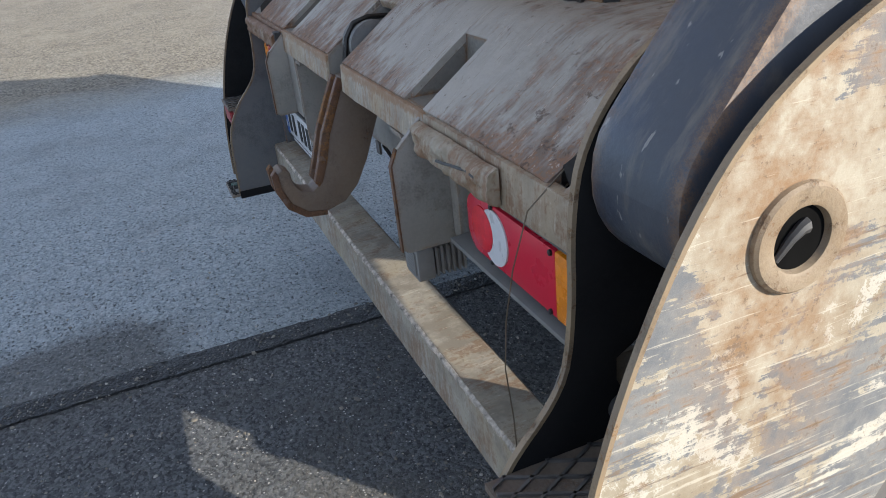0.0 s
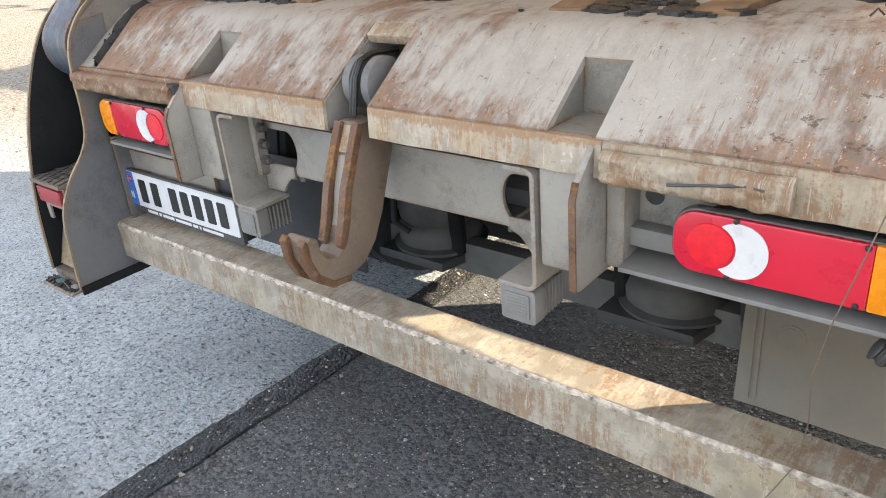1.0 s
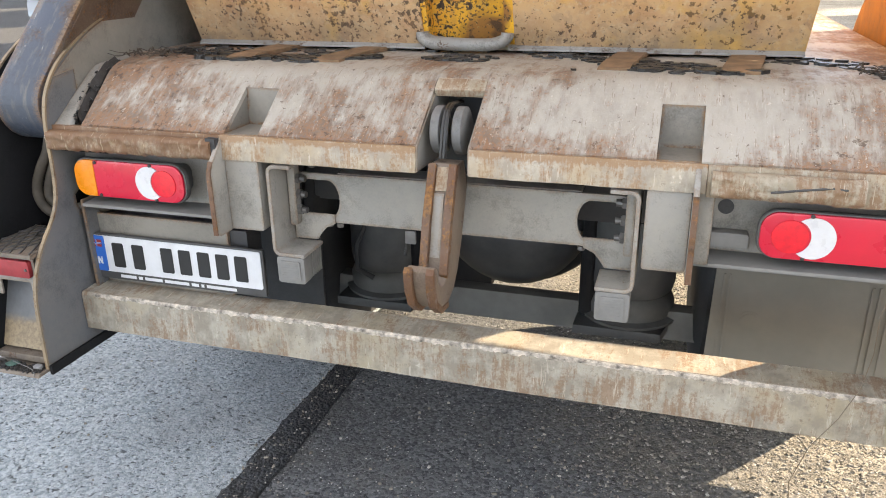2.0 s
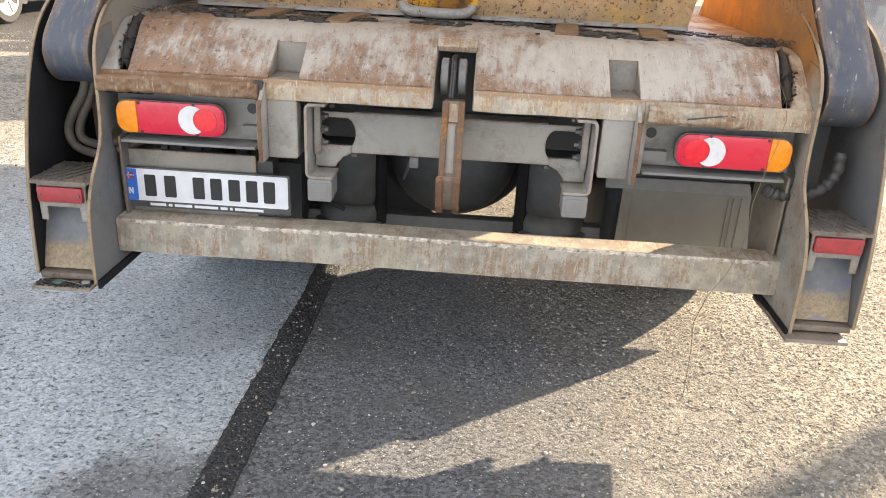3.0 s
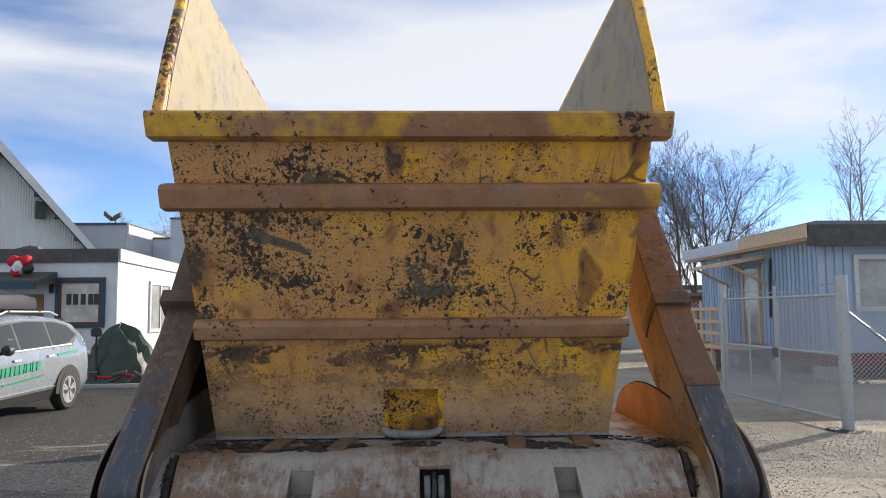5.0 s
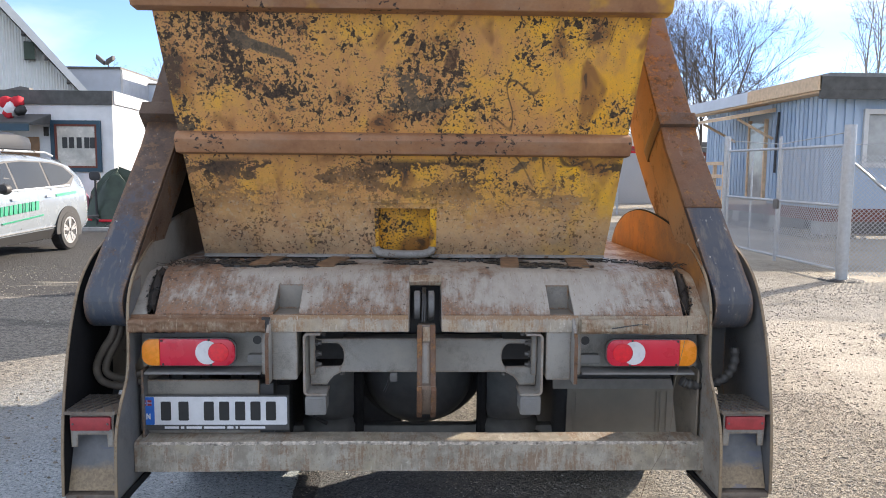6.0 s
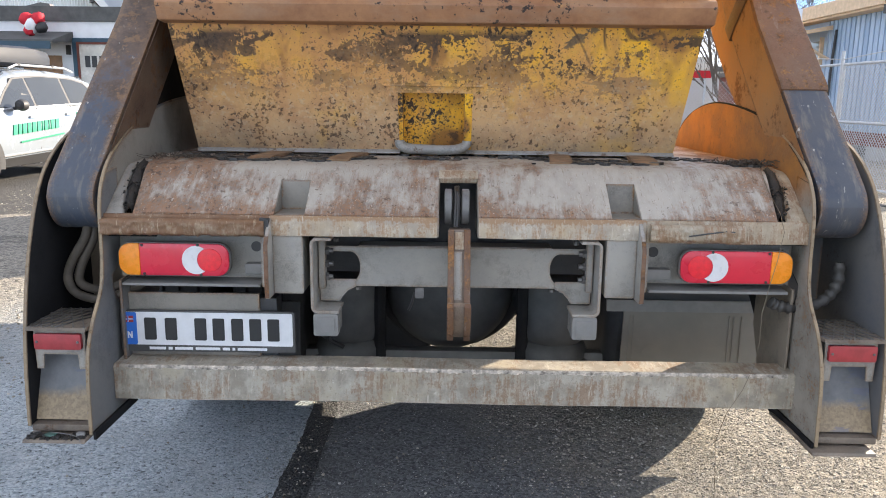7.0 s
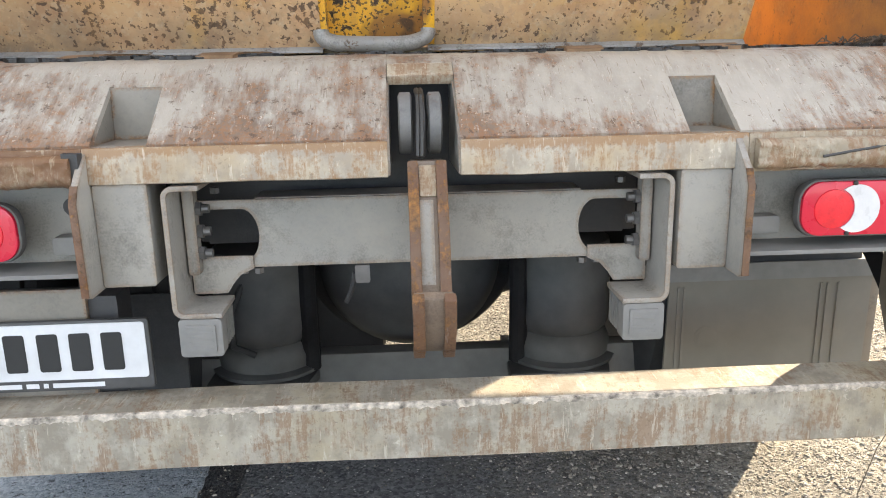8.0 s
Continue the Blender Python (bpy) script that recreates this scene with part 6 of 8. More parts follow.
def tyre(bm, x0, x1, y, z, r):
    w = x1 - x0
    turned(bm, [(0.0, r * 0.56), (0.01, r * 0.70), (0.0, r * 0.82), (0.012, r * 0.94), (0.035, r * 0.99), (w * 0.25, r), (w * 0.25 + 0.004, r - 0.012), (w * 0.27 + 0.004, r - 0.012), (w * 0.27 + 0.008, r), (w * 0.5 - 0.008, r),
                (w * 0.5 - 0.004, r - 0.012), (w * 0.5 + 0.004, r - 0.012), (w * 0.5 + 0.008, r), (w * 0.73, r), (w * 0.73 + 0.004, r - 0.012), (w * 0.75 + 0.004, r - 0.012), (w * 0.75 + 0.008, r), (w - 0.035, r * 0.99), (w - 0.012, r * 0.94), (w, r * 0.82), (w - 0.01, r * 0.70), (w, r * 0.56)], (x0, y, z), "x", 56)


def build_under():
    for s in (-1, 1):
        part("air_bag", turned(B(), [(0.0, 0.150), (0.010, 0.153), (0.018, 0.134), (0.050, 0.137), (0.074, 0.127), (0.084, 0.117), (0.096, 0.128), (0.125, 0.134), (0.30, 0.134), (0.33, 0.128), (0.34, 0.10)], (s * 0.398 - 0.012, 0.72, 0.255), "z", 36), M_BAG, truck, "dusty black air suspension bag")
        part("bag_seat", prism(B(), [(s * 0.391 - 0.16, 0.57), (s * 0.391 + 0.10, 0.57), (s * 0.391 + 0.12, 0.66), (s * 0.391 + 0.06, 0.86), (s * 0.391 - 0.15, 0.86)], "z", 0.225, 0.2545), M_DARK, truck, "dark seat plate under the air bag", bevel=0.004)
        part("chassis_rail", box(B(), s * 0.40 - 0.04, s * 0.40 + 0.04, 0.252, 6.6, 0.705, 0.90), M_DARK, truck, bevel=0.006)
        for x0, x1 in ((0.575, 0.845), (0.885, 1.155)):
            a, b = sorted((s * x0, s * x1))
            bm = B()
            tyre(bm, a, b, 1.04, 0.475, 0.495)
            wheel = part("tyre", bm, M_RUBBER, truck, "worn black truck tyre")
            part("rim", turned(B(), [(0.0, 0.285), (0.10, 0.27), (0.12, 0.12), (0.20, 0.11)], ((b if s > 0 else a) - s * 0.03, 1.04, 0.475), "x", 32, -s), M_GREY, wheel)
        a, b = sorted((s * 0.89, s * 1.16))
        bm = B()
        tyre(bm, a, b, 5.3, 0.485, 0.505)
        part("tyre", bm, M_RUBBER, truck, "worn black truck tyre")
    # mud flap behind the tyre, with moulded lines
    flap = part("mud_flap", prism(B(), [(0.620, 0.508), (1.140, 0.508), (1.135, 0.150), (0.612, 0.150)], "y", 0.522, 0.532), M_FLAP, truck, "dusty grey rubber mud flap with moulded lines", bevel=0.002)
    for x in (1.005, 1.022, 1.050, 0.640, 0.655):
        part("flap_line", box(B(), x, x + 0.006, 0.5185, 0.5215, 0.17, 0.49), M_FLAP, flap)
    part("flap_logo", turned(B(), [(0, 0.03), (0.001, 0.03), (0.001, 0.022), (0.002, 0.022)], (0.72, 0.5215, 0.355), "y", 24, -1), M_FLAP, flap)
    part("flap_mount", box(B(), 0.57, 1.115, 0.537, 0.542, 0.50, 0.70), M_DARK, truck, "dark mounting plate above the mud flap", bevel=0.001)
    part("flap_stay", prism(B(), [(1.128, 0.20), (1.168, 0.22), (1.172, 0.525), (1.128, 0.54)], "y", 0.538, 0.546), M_GUARD, truck, "rust-brown plate beside the mud flap", bevel=0.002)
    part("flap_rail", prism(B(), [(0.515, 0.505), (0.532, 0.5085), (0.5365, 0.545), (0.518, 0.548)], "x", 0.555, 1.155), M_LAMP_ALU, truck)
    part("mud_flap", prism(B(), [(-0.570, 0.520), (-1.140, 0.520), (-1.135, 0.170), (-0.575, 0.170)], "y", 0.522, 0.532), M_DARK, truck, "dark rubber mud flap", bevel=0.002)
    # axle with its round differential, cross bar, small bracket, pipes
    part("axle", turned(B(), [(-0.95, 0.07), (-0.35, 0.075), (-0.22, 0.10), (-0.17, 0.135), (-0.10, 0.165), (0.0, 0.172), (0.10, 0.165), (0.16, 0.135), (0.21, 0.10), (0.35, 0.075), (0.95, 0.07)], (-0.02, 1.04, 0.42), "x", 40), M_DARK, truck, "dark round axle housing", angle=60)
    part("axle_cover", turned(B(), [(0.0, 0.262), (0.04, 0.256), (0.08, 0.225), (0.11, 0.168), (0.13, 0.09), (0.135, 0.01)], (-0.020, 0.885, 0.50), "y", 36, -1), M_BAG, truck, "dark domed differential cover", angle=60)
    part("axle_banjo", turned(B(), [(-0.02, 0.30), (0.0, 0.325), (0.03, 0.338), (0.18, 0.338), (0.21, 0.32)], (-0.020, 0.905, 0.555), "y", 44), M_DARK, truck, "dark round axle banjo", angle=60)
    part("axle_beam", prism(B(), [(0.91, 0.185), (1.18, 0.185), (1.18, 0.66), (0.91, 0.66)], "x", -0.56, -0.10), M_DARK, truck, "dark axle beam", bevel=0.03)
    part("axle_beam", prism(B(), [(0.91, 0.37), (1.18, 0.37), (1.18, 0.66), (0.91, 0.66)], "x", 0.19, 0.56), M_DARK, truck, bevel=0.03)
    part("frame_panel", box(B(), -0.56, 0.56, 1.30, 1.31, 0.50, 0.90), M_DARK, truck)
    part("cross_bar", prism(B(), [(0.66, 0.195), (0.72, 0.195), (0.72, 0.293), (0.66, 0.293)], "x", -0.62, 0.60), M_BAR, truck, "dark cross bar under the chassis", bevel=0.004)
    part("hanger", prism(B(), rounded(-0.127, -0.100, 0.655, 0.6885, 0.003, 2), "y", 0.100, 0.106), M_BOLT, truck)
    part("hanger_strap", tube(B(), [(-0.128, 0.12, 0.67), (-0.138, 0.14, 0.63), (-0.15, 0.16, 0.60)], 0.005, 6), M_DARK, truck)
    for x in (0.262, -0.290):
        part("pipe", tube(B(), [(x, 0.66, 0.72), (x, 0.65, 0.45), (x, 0.66, 0.26)], 0.025, 10), M_BLACK_STEEL, truck)
    part("cable", tube(B(), [(-0.44, 0.60, 0.52), (-0.475, 0.58, 0.44), (-0.47, 0.57, 0.36), (-0.42, 0.58, 0.33)], 0.009, 8), M_RUBBER, truck)
    # cab, far ahead behind the skip
    prof = [(6.2, 0.75), (6.2, 2.75), (6.35, 2.95), (7.9, 2.9), (8.25, 1.9), (8.3, 0.45), (6.9, 0.45)]
    part("cab", prism(B(), prof, "x", -1.2, 1.2), M_GREY, truck, "plain grey cab ahead of the skip", bevel=0.06)


build_apron()
build_deck()
build_sides()
build_beam()
build_lamps()
build_middle()
build_under()

# ---- the skip ----
skip = thing("skip_container", (-0.06, 1.4, 1.07), "battered yellow steel skip with rusty ribs on the truck deck", "skip")
SKIP_X = -0.078


def wall_y(z):
    return 0.518 - 0.385 * (z - 1.068)


def wall_half(z):
    return 0.832 + 0.072 * (z - 1.068)


def build_skip():
    th = 0.008
    zs = [1.068 + (2.33 - 1.068) * i / 24 for i in range(25)]
    bm, n, rows = B(), 40, []
    for z in zs:
        h = wall_half(z)
        row = []
        for i in range(n + 1):
            x = SKIP_X - h + 2 * h * i / n
            dent = 0.006 * noise.noise(Vector((x * 2.5, 0, z * 2.5))) + 0.002 * noise.noise(Vector((x * 9, 3, z * 9)))
            row.append(bm.verts.new((x, wall_y(z) + dent * (0 < i < n), z)))
        rows.append(row)
    hole = (-0.192, 0.024)
    for a, b in zip(rows, rows[1:]):
        for i in range(n):
            mid = (a[i].co + a[i + 1].co + b[i].co + b[i + 1].co) / 4
            if hole[0] - 0.005 < mid.x < hole[1] + 0.005 and mid.z < 1.29:
                continue
            bm.faces.new((a[i], a[i + 1], b[i + 1], b[i]))
    geom = bmesh.ops.extrude_face_region(bm, geom=list(bm.faces))["geom"]
    bmesh.ops.translate(bm, verts=[g for g in geom if isinstance(g, bmesh.types.BMVert)], vec=(0, th, 0))
    part("tail_wall", bm, M_SKIP, skip, "yellow sloping end wall with dark flaked chips")
    # hooking recess at the foot of the wall: sides, head and back set into it
    x0, x1 = hole[0] - 0.004, hole[1] + 0.004
    bm = B()
    zt, zb = 1.296, 1.085
    for a, b in ((x0 - 0.025, x0 + 0.006), (x1 - 0.006, x1 + 0.025)):
        prism(bm, [(wall_y(zt) + 0.006, zt), (wall_y(zb) + 0.006, zb), (wall_y(zb) + 0.11, zb), (wall_y(zt) + 0.10, zt)], "x", a, b)
    prism(bm, [(wall_y(zt) + 0.006, zt), (wall_y(zt) + 0.10, zt), (wall_y(zt) + 0.10, zt - 0.006), (wall_y(zt) + 0.006, zt - 0.006)], "x", x0, x1)
    recess = part("hook_recess", bm, M_SKIP_CLEAN, skip, "recess with a worn bright lip")
    bm = B()
    prism(bm, [(wall_y(zt) + 0.060, zt), (wall_y(zt) + 0.066, zt), (wall_y(zb) + 0.066, zb), (wall_y(zb) + 0.060, zb)], "x", x0 + 0.006, x1 - 0.006)
    part("recess_back", bm, M_SKIP_CLEAN, recess, "clean yellow paint with dark flakes")
    mid, half = 0.5 * (x0 + x1), 0.5 * (x1 - x0) + 0.004
    pts = []
    for i in range(25):
        a = math.pi * i / 24
        cx, cz = -math.copysign(abs(math.cos(a)) ** 0.55, math.cos(a)), abs(math.sin(a)) ** 0.7
        z = 1.116 - 0.030 * cz
        pts.append((mid + half * cx, wall_y(z) - 0.004 - 0.014 * cz, z))
    bm = tube(B(), pts, (0.017,), 12)
    for v in bm.verts:
        v.co.y = wall_y(1.1) + (v.co.y - wall_y(1.1)) * 1.7
    part("recess_lip", bm, M_LIP, recess, "worn pale lip", rough=0.003, angle=70)
    # thin folded foot of the wall on both sides of the recess
    for a, b in ((SKIP_X - wall_half(1.07), x0 - 0.004), (x1 + 0.004, SKIP_X + wall_half(1.07))):
        part("wall_foot", prism(B(), [(wall_y(1.072) - 0.016, 1.0705), (wall_y(1.072) - 0.016, 1.0755), (wall_y(1.08) - 0.001, 1.083), (wall_y(1.08) - 0.001, 1.0705)], "x", a, b), M_LIP, skip, "worn pale folded foot of the wall", rough=0.0012)
    # raised weld line over the recess
    part("weld", tube(B(), [(x0 - 0.06 + 0.02 * i, wall_y(1.303) - 0.001, 1.303 + 0.002 * noise.noise(Vector((i, 0, 0)))) for i in range(18)], 0.004, 6), M_SKIP, recess)
    # ribs and rim: folded channels proud of the wall
    for z0, z1, out, over, name, mat in ((1.494, 1.566, 0.052, 0.012, "rib", M_RIB), (1.996, 2.084, 0.062, 0.055, "rib", M_RIB_MID), (2.246, 2.338, 0.072, 0.058, "rim", M_RIM)):
        y0, y1 = wall_y(z0), wall_y(z1)
        prof = [(y0 + 0.004, z0 - 0.006), (y0 - out, z0), (y1 - out + 0.004, z1 - 0.022), (y1 - out + 0.020, z1), (y1 + 0.006, z1 + 0.014)] if name == "rib" else \
               [(y0 + 0.004, z0 - 0.004), (y0 - out, z0), (y1 - out, z1 - 0.012), (y1 - out + 0.012, z1), (y1 + 0.04, z1 + 0.004), (y1 + 0.04, z1 - 0.004)]
        h = wall_half(z0) + over
        part(name, prism(B(), prof, "x", SKIP_X - h, SKIP_X + h), mat, skip, "rusted folded steel rib" if name == "rib" else "folded steel rim with chipped yellow paint", bevel=0.006)
    # side walls with raised ears, floor, far wall
    for s in (-1, 1):
        bm = B()
        side = [(0.518, 1.068), (wall_y(2.32), 2.32), (0.02, 2.37), (0.17, 2.62), (0.42, 2.98), (0.60, 3.10), (0.90, 3.06), (2.30, 2.90), (2.9, 2.44), (3.15, 2.44), (2.6, 1.068)]
        for out, inn in ((0.0, -0.010),):
            a = [bm.verts.new((SKIP_X + s * (wall_half(z) + out), y, z)) for y, z in side]
            b = [bm.verts.new((SKIP_X + s * (wall_half(z) + inn), y, z)) for y, z in side]
            bm.faces.new(a)
            bm.faces.new(b[::-1])
            for i in range(len(side)):
                j = (i + 1) % len(side)
                bm.faces.new((a[i], a[j], b[j], b[i]))
        part("side_wall", bm, M_SKIP, skip, "sloping yellow side wall with a raised ear", bevel=0.001)
        inner = [(0.035, 2.36), (0.18, 2.61), (0.43, 2.965), (0.60, 3.08), (0.90, 3.04), (2.28, 2.88), (2.6, 2.2), (2.4, 1.10), (0.52, 1.10)]
        bm = B()
        a = [bm.verts.new((SKIP_X + s * (wall_half(z) - 0.0125), y, z)) for y, z in inner]
        b = [bm.verts.new((SKIP_X + s * (wall_half(z) - 0.0105), y, z)) for y, z in inner]
        bm.faces.new(a)
        bm.faces.new(b[::-1])
        for i in range(len(inner)):
            j = (i + 1) % len(inner)
            bm.faces.new((a[i], a[j], b[j], b[i]))
        part("side_lining", bm, M_INSIDE, skip, "peeling pale yellow inner face")
        edge = [(0.0, 2.33), (0.17, 2.62), (0.42, 2.98), (0.60, 3.10), (0.90, 3.06), (2.30, 2.90), (2.9, 2.44)]
        part("ear_edge", tube(B(), [(SKIP_X + s * (wall_half(z) + 0.012), y, z) for y, z in edge], 0.024, 8), M_SKIP_CLEAN, skip, "folded yellow edge of the ear", angle=60)
    h = wall_half(1.07) - 0.012
    part("skip_floor", box(B(), SKIP_X - h, SKIP_X + h, 0.53, 2.58, 1.068, 1.078), M_INSIDE, skip)
    bm = B()
    v = [bm.verts.new(p) for p in ((SKIP_X - wall_half(1.07), 2.59, 1.068), (SKIP_X + wall_half(1.07), 2.59, 1.068), (SKIP_X + wall_half(2.44), 3.13, 2.44), (SKIP_X - wall_half(2.44), 3.13, 2.44))]
    w = [bm.verts.new(q.co + Vector((0, 0.01, 0))) for q in v]
    bm.faces.new(v)
    bm.faces.new(w[::-1])
    for i in range(4):
        j = (i + 1) % 4
        bm.faces.new((v[i], v[j], w[j], w[i]))
    part("front_wall", bm, M_SKIP, skip)


build_skip()

# ---- materials of the surroundings ----
# white paint made darker and bluer, holding the car's shade
M_CAR = plain("shaded_white_car_paint", (0.245, 0.28, 0.315), 0.25, vary=0.03, size=4, Coat_Weight=0.8)
M_GLASS = plain("dark_car_glass", (0.03, 0.035, 0.04), 0.06, vary=0.1, size=3, Specular_IOR_Level=0.5)
M_TRIM = plain("black_car_trim", (0.03, 0.03, 0.032), 0.55, vary=0.2)
M_ALLOY = plain("alloy_rim", (0.55, 0.55, 0.56), 0.35, 0.6, vary=0.1)
M_GREEN = plain("green_decal", (0.02, 0.28, 0.16), 0.4, vary=0.05)
M_BOXGREY = plain("grey_roof_box", (0.030, 0.033, 0.040), 0.55, vary=0.12, size=6, Specular_IOR_Level=0.25)
M_RENDER_WALL = plain("white_rendered_wall", (0.66, 0.67, 0.68), 0.8, vary=0.09, size=3, relief=0.15)
M_FASCIA = plain("dark_fascia", (0.075, 0.075, 0.072), 0.7, vary=0.35, size=5)
M_TEAL = plain("teal_frame", (0.018, 0.055, 0.085), 0.5, vary=0.15)
M_DULL_GLASS = plain("window_glass", (0.34, 0.35, 0.35), 0.08, vary=0.25, size=2.5)
M_CURTAIN = plain("pale_curtained_glass", (0.50, 0.475, 0.42), 0.25, vary=0.25, size=3)
M_CORRUGATED = plain("white_corrugated_sheet", (0.66, 0.67, 0.65), 0.5, vary=0.06, size=2)
M_VERGE = plain("pale_verge_board", (0.55, 0.56, 0.56), 0.6, vary=0.1, size=5)
M_SOFFIT = plain("dark_soffit", (0.12, 0.115, 0.11), 0.7, vary=0.2)
M_PALE_BLUE = plain("pale_blue_wall", (0.52, 0.58, 0.66), 0.8, vary=0.06, size=3)
M_DOOR = plain("brown_door", (0.24, 0.12, 0.05), 0.5, vary=0.2, size=8)
M_TARP = plain("green_tarpaulin", (0.03, 0.052, 0.034), 0.5, vary=0.35, size=4, relief=0.5)
M_CLOTH_RED = plain("red_cloth", (0.55, 0.02, 0.035), 0.8, vary=0.15)
M_CLOTH_WHITE = plain("white_cloth", (0.75, 0.75, 0.76), 0.85, vary=0.08)
M_PINK = plain("pink_sack", (0.55, 0.22, 0.30), 0.7, vary=0.2)
M_KERB = plain("concrete_kerb", (0.36, 0.35, 0.33), 0.85, vary=0.15, size=12, relief=0.3)
M_SLATE = plain("dark_corrugated_roof", (0.085, 0.087, 0.09), 0.7, vary=0.2, size=8)
M_CORR_ROOF = plain("grey_corrugated_roof", (0.20, 0.20, 0.195), 0.7, vary=0.2, size=8)
M_NEWWOOD = plain("bare_pine", (0.60, 0.44, 0.29), 0.75, vary=0.15, size=10)
M_GALV = plain("galvanised_steel", (0.42, 0.44, 0.46), 0.45, 0.55, vary=0.12, size=18)
M_BLOCK = plain("concrete_block", (0.38, 0.38, 0.37), 0.9, vary=0.12, size=10, relief=0.3)
M_BROWN_BEAM = plain("red_brown_beam", (0.16, 0.05, 0.035), 0.8, vary=0.2)
M_BARK = plain("grey_brown_bark", (0.115, 0.098, 0.085), 0.9, vary=0.3, size=6)
M_BIRCH = plain("pale_birch_bark", (0.26, 0.24, 0.22), 0.85, vary=0.4, size=4)
M_SHED = plain("distant_grey_wall", (0.45, 0.47, 0.49), 0.8, vary=0.08, size=1)


def board_mat():
    k = Nodes("blue_boards")
    n = k.math("ADD", k.math("MULTIPLY", k.random(), 0.5), k.math("MULTIPLY", k.noise(1.0, 5, 0.6, k.scaled(14, 14, 1.5)), 0.5))
    return k.done(k.mix((0.27, 0.37, 0.50), (0.39, 0.49, 0.61), k.step(n, 0.2, 0.8)), 0.65)


M_BOARD = board_mat()


def own(name, at, turn, label, category, group=""):
    """A thing whose parts are built about its own origin."""
    ob = thing(name, at, label, category, group)
    ob["own_axes"] = 1
    ob.rotation_euler = (0, 0, radians(turn))
    return ob


# ---- parked car ----
def car_half(z, top):
    if z < 0.45:
        return 0.84 + 0.08 * (z - 0.25) / 0.2
    if z < 0.98:
        return 0.925 - 0.02 * ((z - 0.72) / 0.26) ** 2
    return 0.905 - 0.245 * ((z - 0.98) / 0.62) ** 1.15


def build_car():
    car = own("parked_car", (-7.10, 9.30, GROUND), -2.0, "white estate car with green door lettering and a roof box", "car")
    stations = [(-2.32, 0.40, 0.66), (-2.30, 0.30, 0.80), (-2.22, 0.24, 0.93), (-1.95, 0.22, 1.02), (-1.55, 0.22, 1.08), (-1.18, 0.22, 1.13), (-0.95, 0.22, 1.25), (-0.55, 0.22, 1.47), (-0.20, 0.22, 1.585),
                (0.3, 0.22, 1.635), (0.9, 0.22, 1.635), (1.5, 0.22, 1.60), (1.85, 0.22, 1.54), (2.08, 0.24, 1.36), (2.22, 0.28, 1.10), (2.30, 0.34, 0.95), (2.32, 0.42, 0.70)]
    bm, rows = B(), []
    for y, lo, top in stations:
        taper = 1 - 0.10 * max(0, (abs(y) - 1.9) / 0.42) ** 2
        zs = [lo, lo + 0.10, lo + (0.62 - lo) * 0.7, min(0.80, top - 0.06), min(0.98, top - 0.035), top - (0.10 if top > 1.2 else 0.02), top - 0.03 if top > 1.2 else top - 0.01, top]
        hs = [car_half(max(z, 0.25), top) * taper for z in zs]
        hs[0] *= 0.93
        hs[6] *= 0.86
        hs[7] *= 0.55
        half = list(zip(hs, zs))
        ring = [(h, z) for h, z in half] + [(0.0, top + 0.012)] + [(-h, z) for h, z in half[::-1]]
        rows.append([bm.verts.new((x, y, z)) for x, z in ring])
    for a, b in zip(rows, rows[1:]):
        for i in range(len(a) - 1):
            bm.faces.new((a[i], a[i + 1], b[i + 1], b[i]))
        bm.faces.new((a[-1], a[0], b[0], b[-1]))
    bm.faces.new(rows[0])
    bm.faces.new(rows[-1][::-1])
    body = part("body", bm, M_CAR, car, "glossy white body", angle=50)

    def pane(name, outline, s, mat, lift=0.008, parent=car, label=""):
        """A panel that follows the side of the car."""
        bm = B()
        a = [bm.verts.new((s * (car_half(z, 0) + lift), y, z)) for y, z in outline]
        b = [bm.verts.new((s * (car_half(z, 0) - 0.03), y, z)) for y, z in outline]
        bm.faces.new(a)
        bm.faces.new(b[::-1])
        for i in range(len(outline)):
            j = (i + 1) % len(outline)
            bm.faces.new((a[i], a[j], b[j], b[i]))
        return part(name, bm, mat, parent, label, angle=30)

    for s in (-1, 1):
        pane("side_window", [(-0.92, 1.06), (-0.42, 1.06), (-0.05, 1.06), (-0.05, 1.48), (-0.30, 1.46), (-0.62, 1.28)], s, M_GLASS)
        pane("side_window", [(0.0, 1.06), (0.92, 1.08), (0.92, 1.50), (0.4, 1.51), (0.0, 1.485)], s, M_GLASS)
        pane("side_window", [(0.98, 1.085), (1.55, 1.15), (1.85, 1.27), (1.62, 1.43), (1.3, 1.485), (0.98, 1.50)], s, M_GLASS)
        pane("window_surround", [(-1.00, 1.045), (1.62, 1.085), (1.92, 1.27), (1.66, 1.455), (1.3, 1.51), (0.4, 1.53), (-0.08, 1.505), (-0.34, 1.475), (-0.66, 1.29)], s, M_TRIM, 0.004)
        pane("window_trim", [(-0.98, 1.035), (1.6, 1.10), (1.6, 1.12), (-0.98, 1.055)], s, M_ALLOY, 0.011)
        pane("sill", [(-0.98, 0.24), (0.98, 0.24), (0.98, 0.40), (-0.98, 0.36)], s, M_TRIM, 0.012)
        pane("sill_trim", [(-0.98, 0.385), (0.98, 0.43), (0.98, 0.445), (-0.98, 0.40)], s, M_ALLOY, 0.012)
        for y in (-0.03, 0.95):
            pane("door_gap", [(y, 0.45), (y + 0.012, 0.45), (y + 0.012, 1.06), (y, 1.06)], s, M_TRIM, 0.003)
        pane("door_handle", [(0.72, 0.93), (0.90, 0.935), (0.90, 0.965), (0.72, 0.96)], s, M_ALLOY, 0.030)
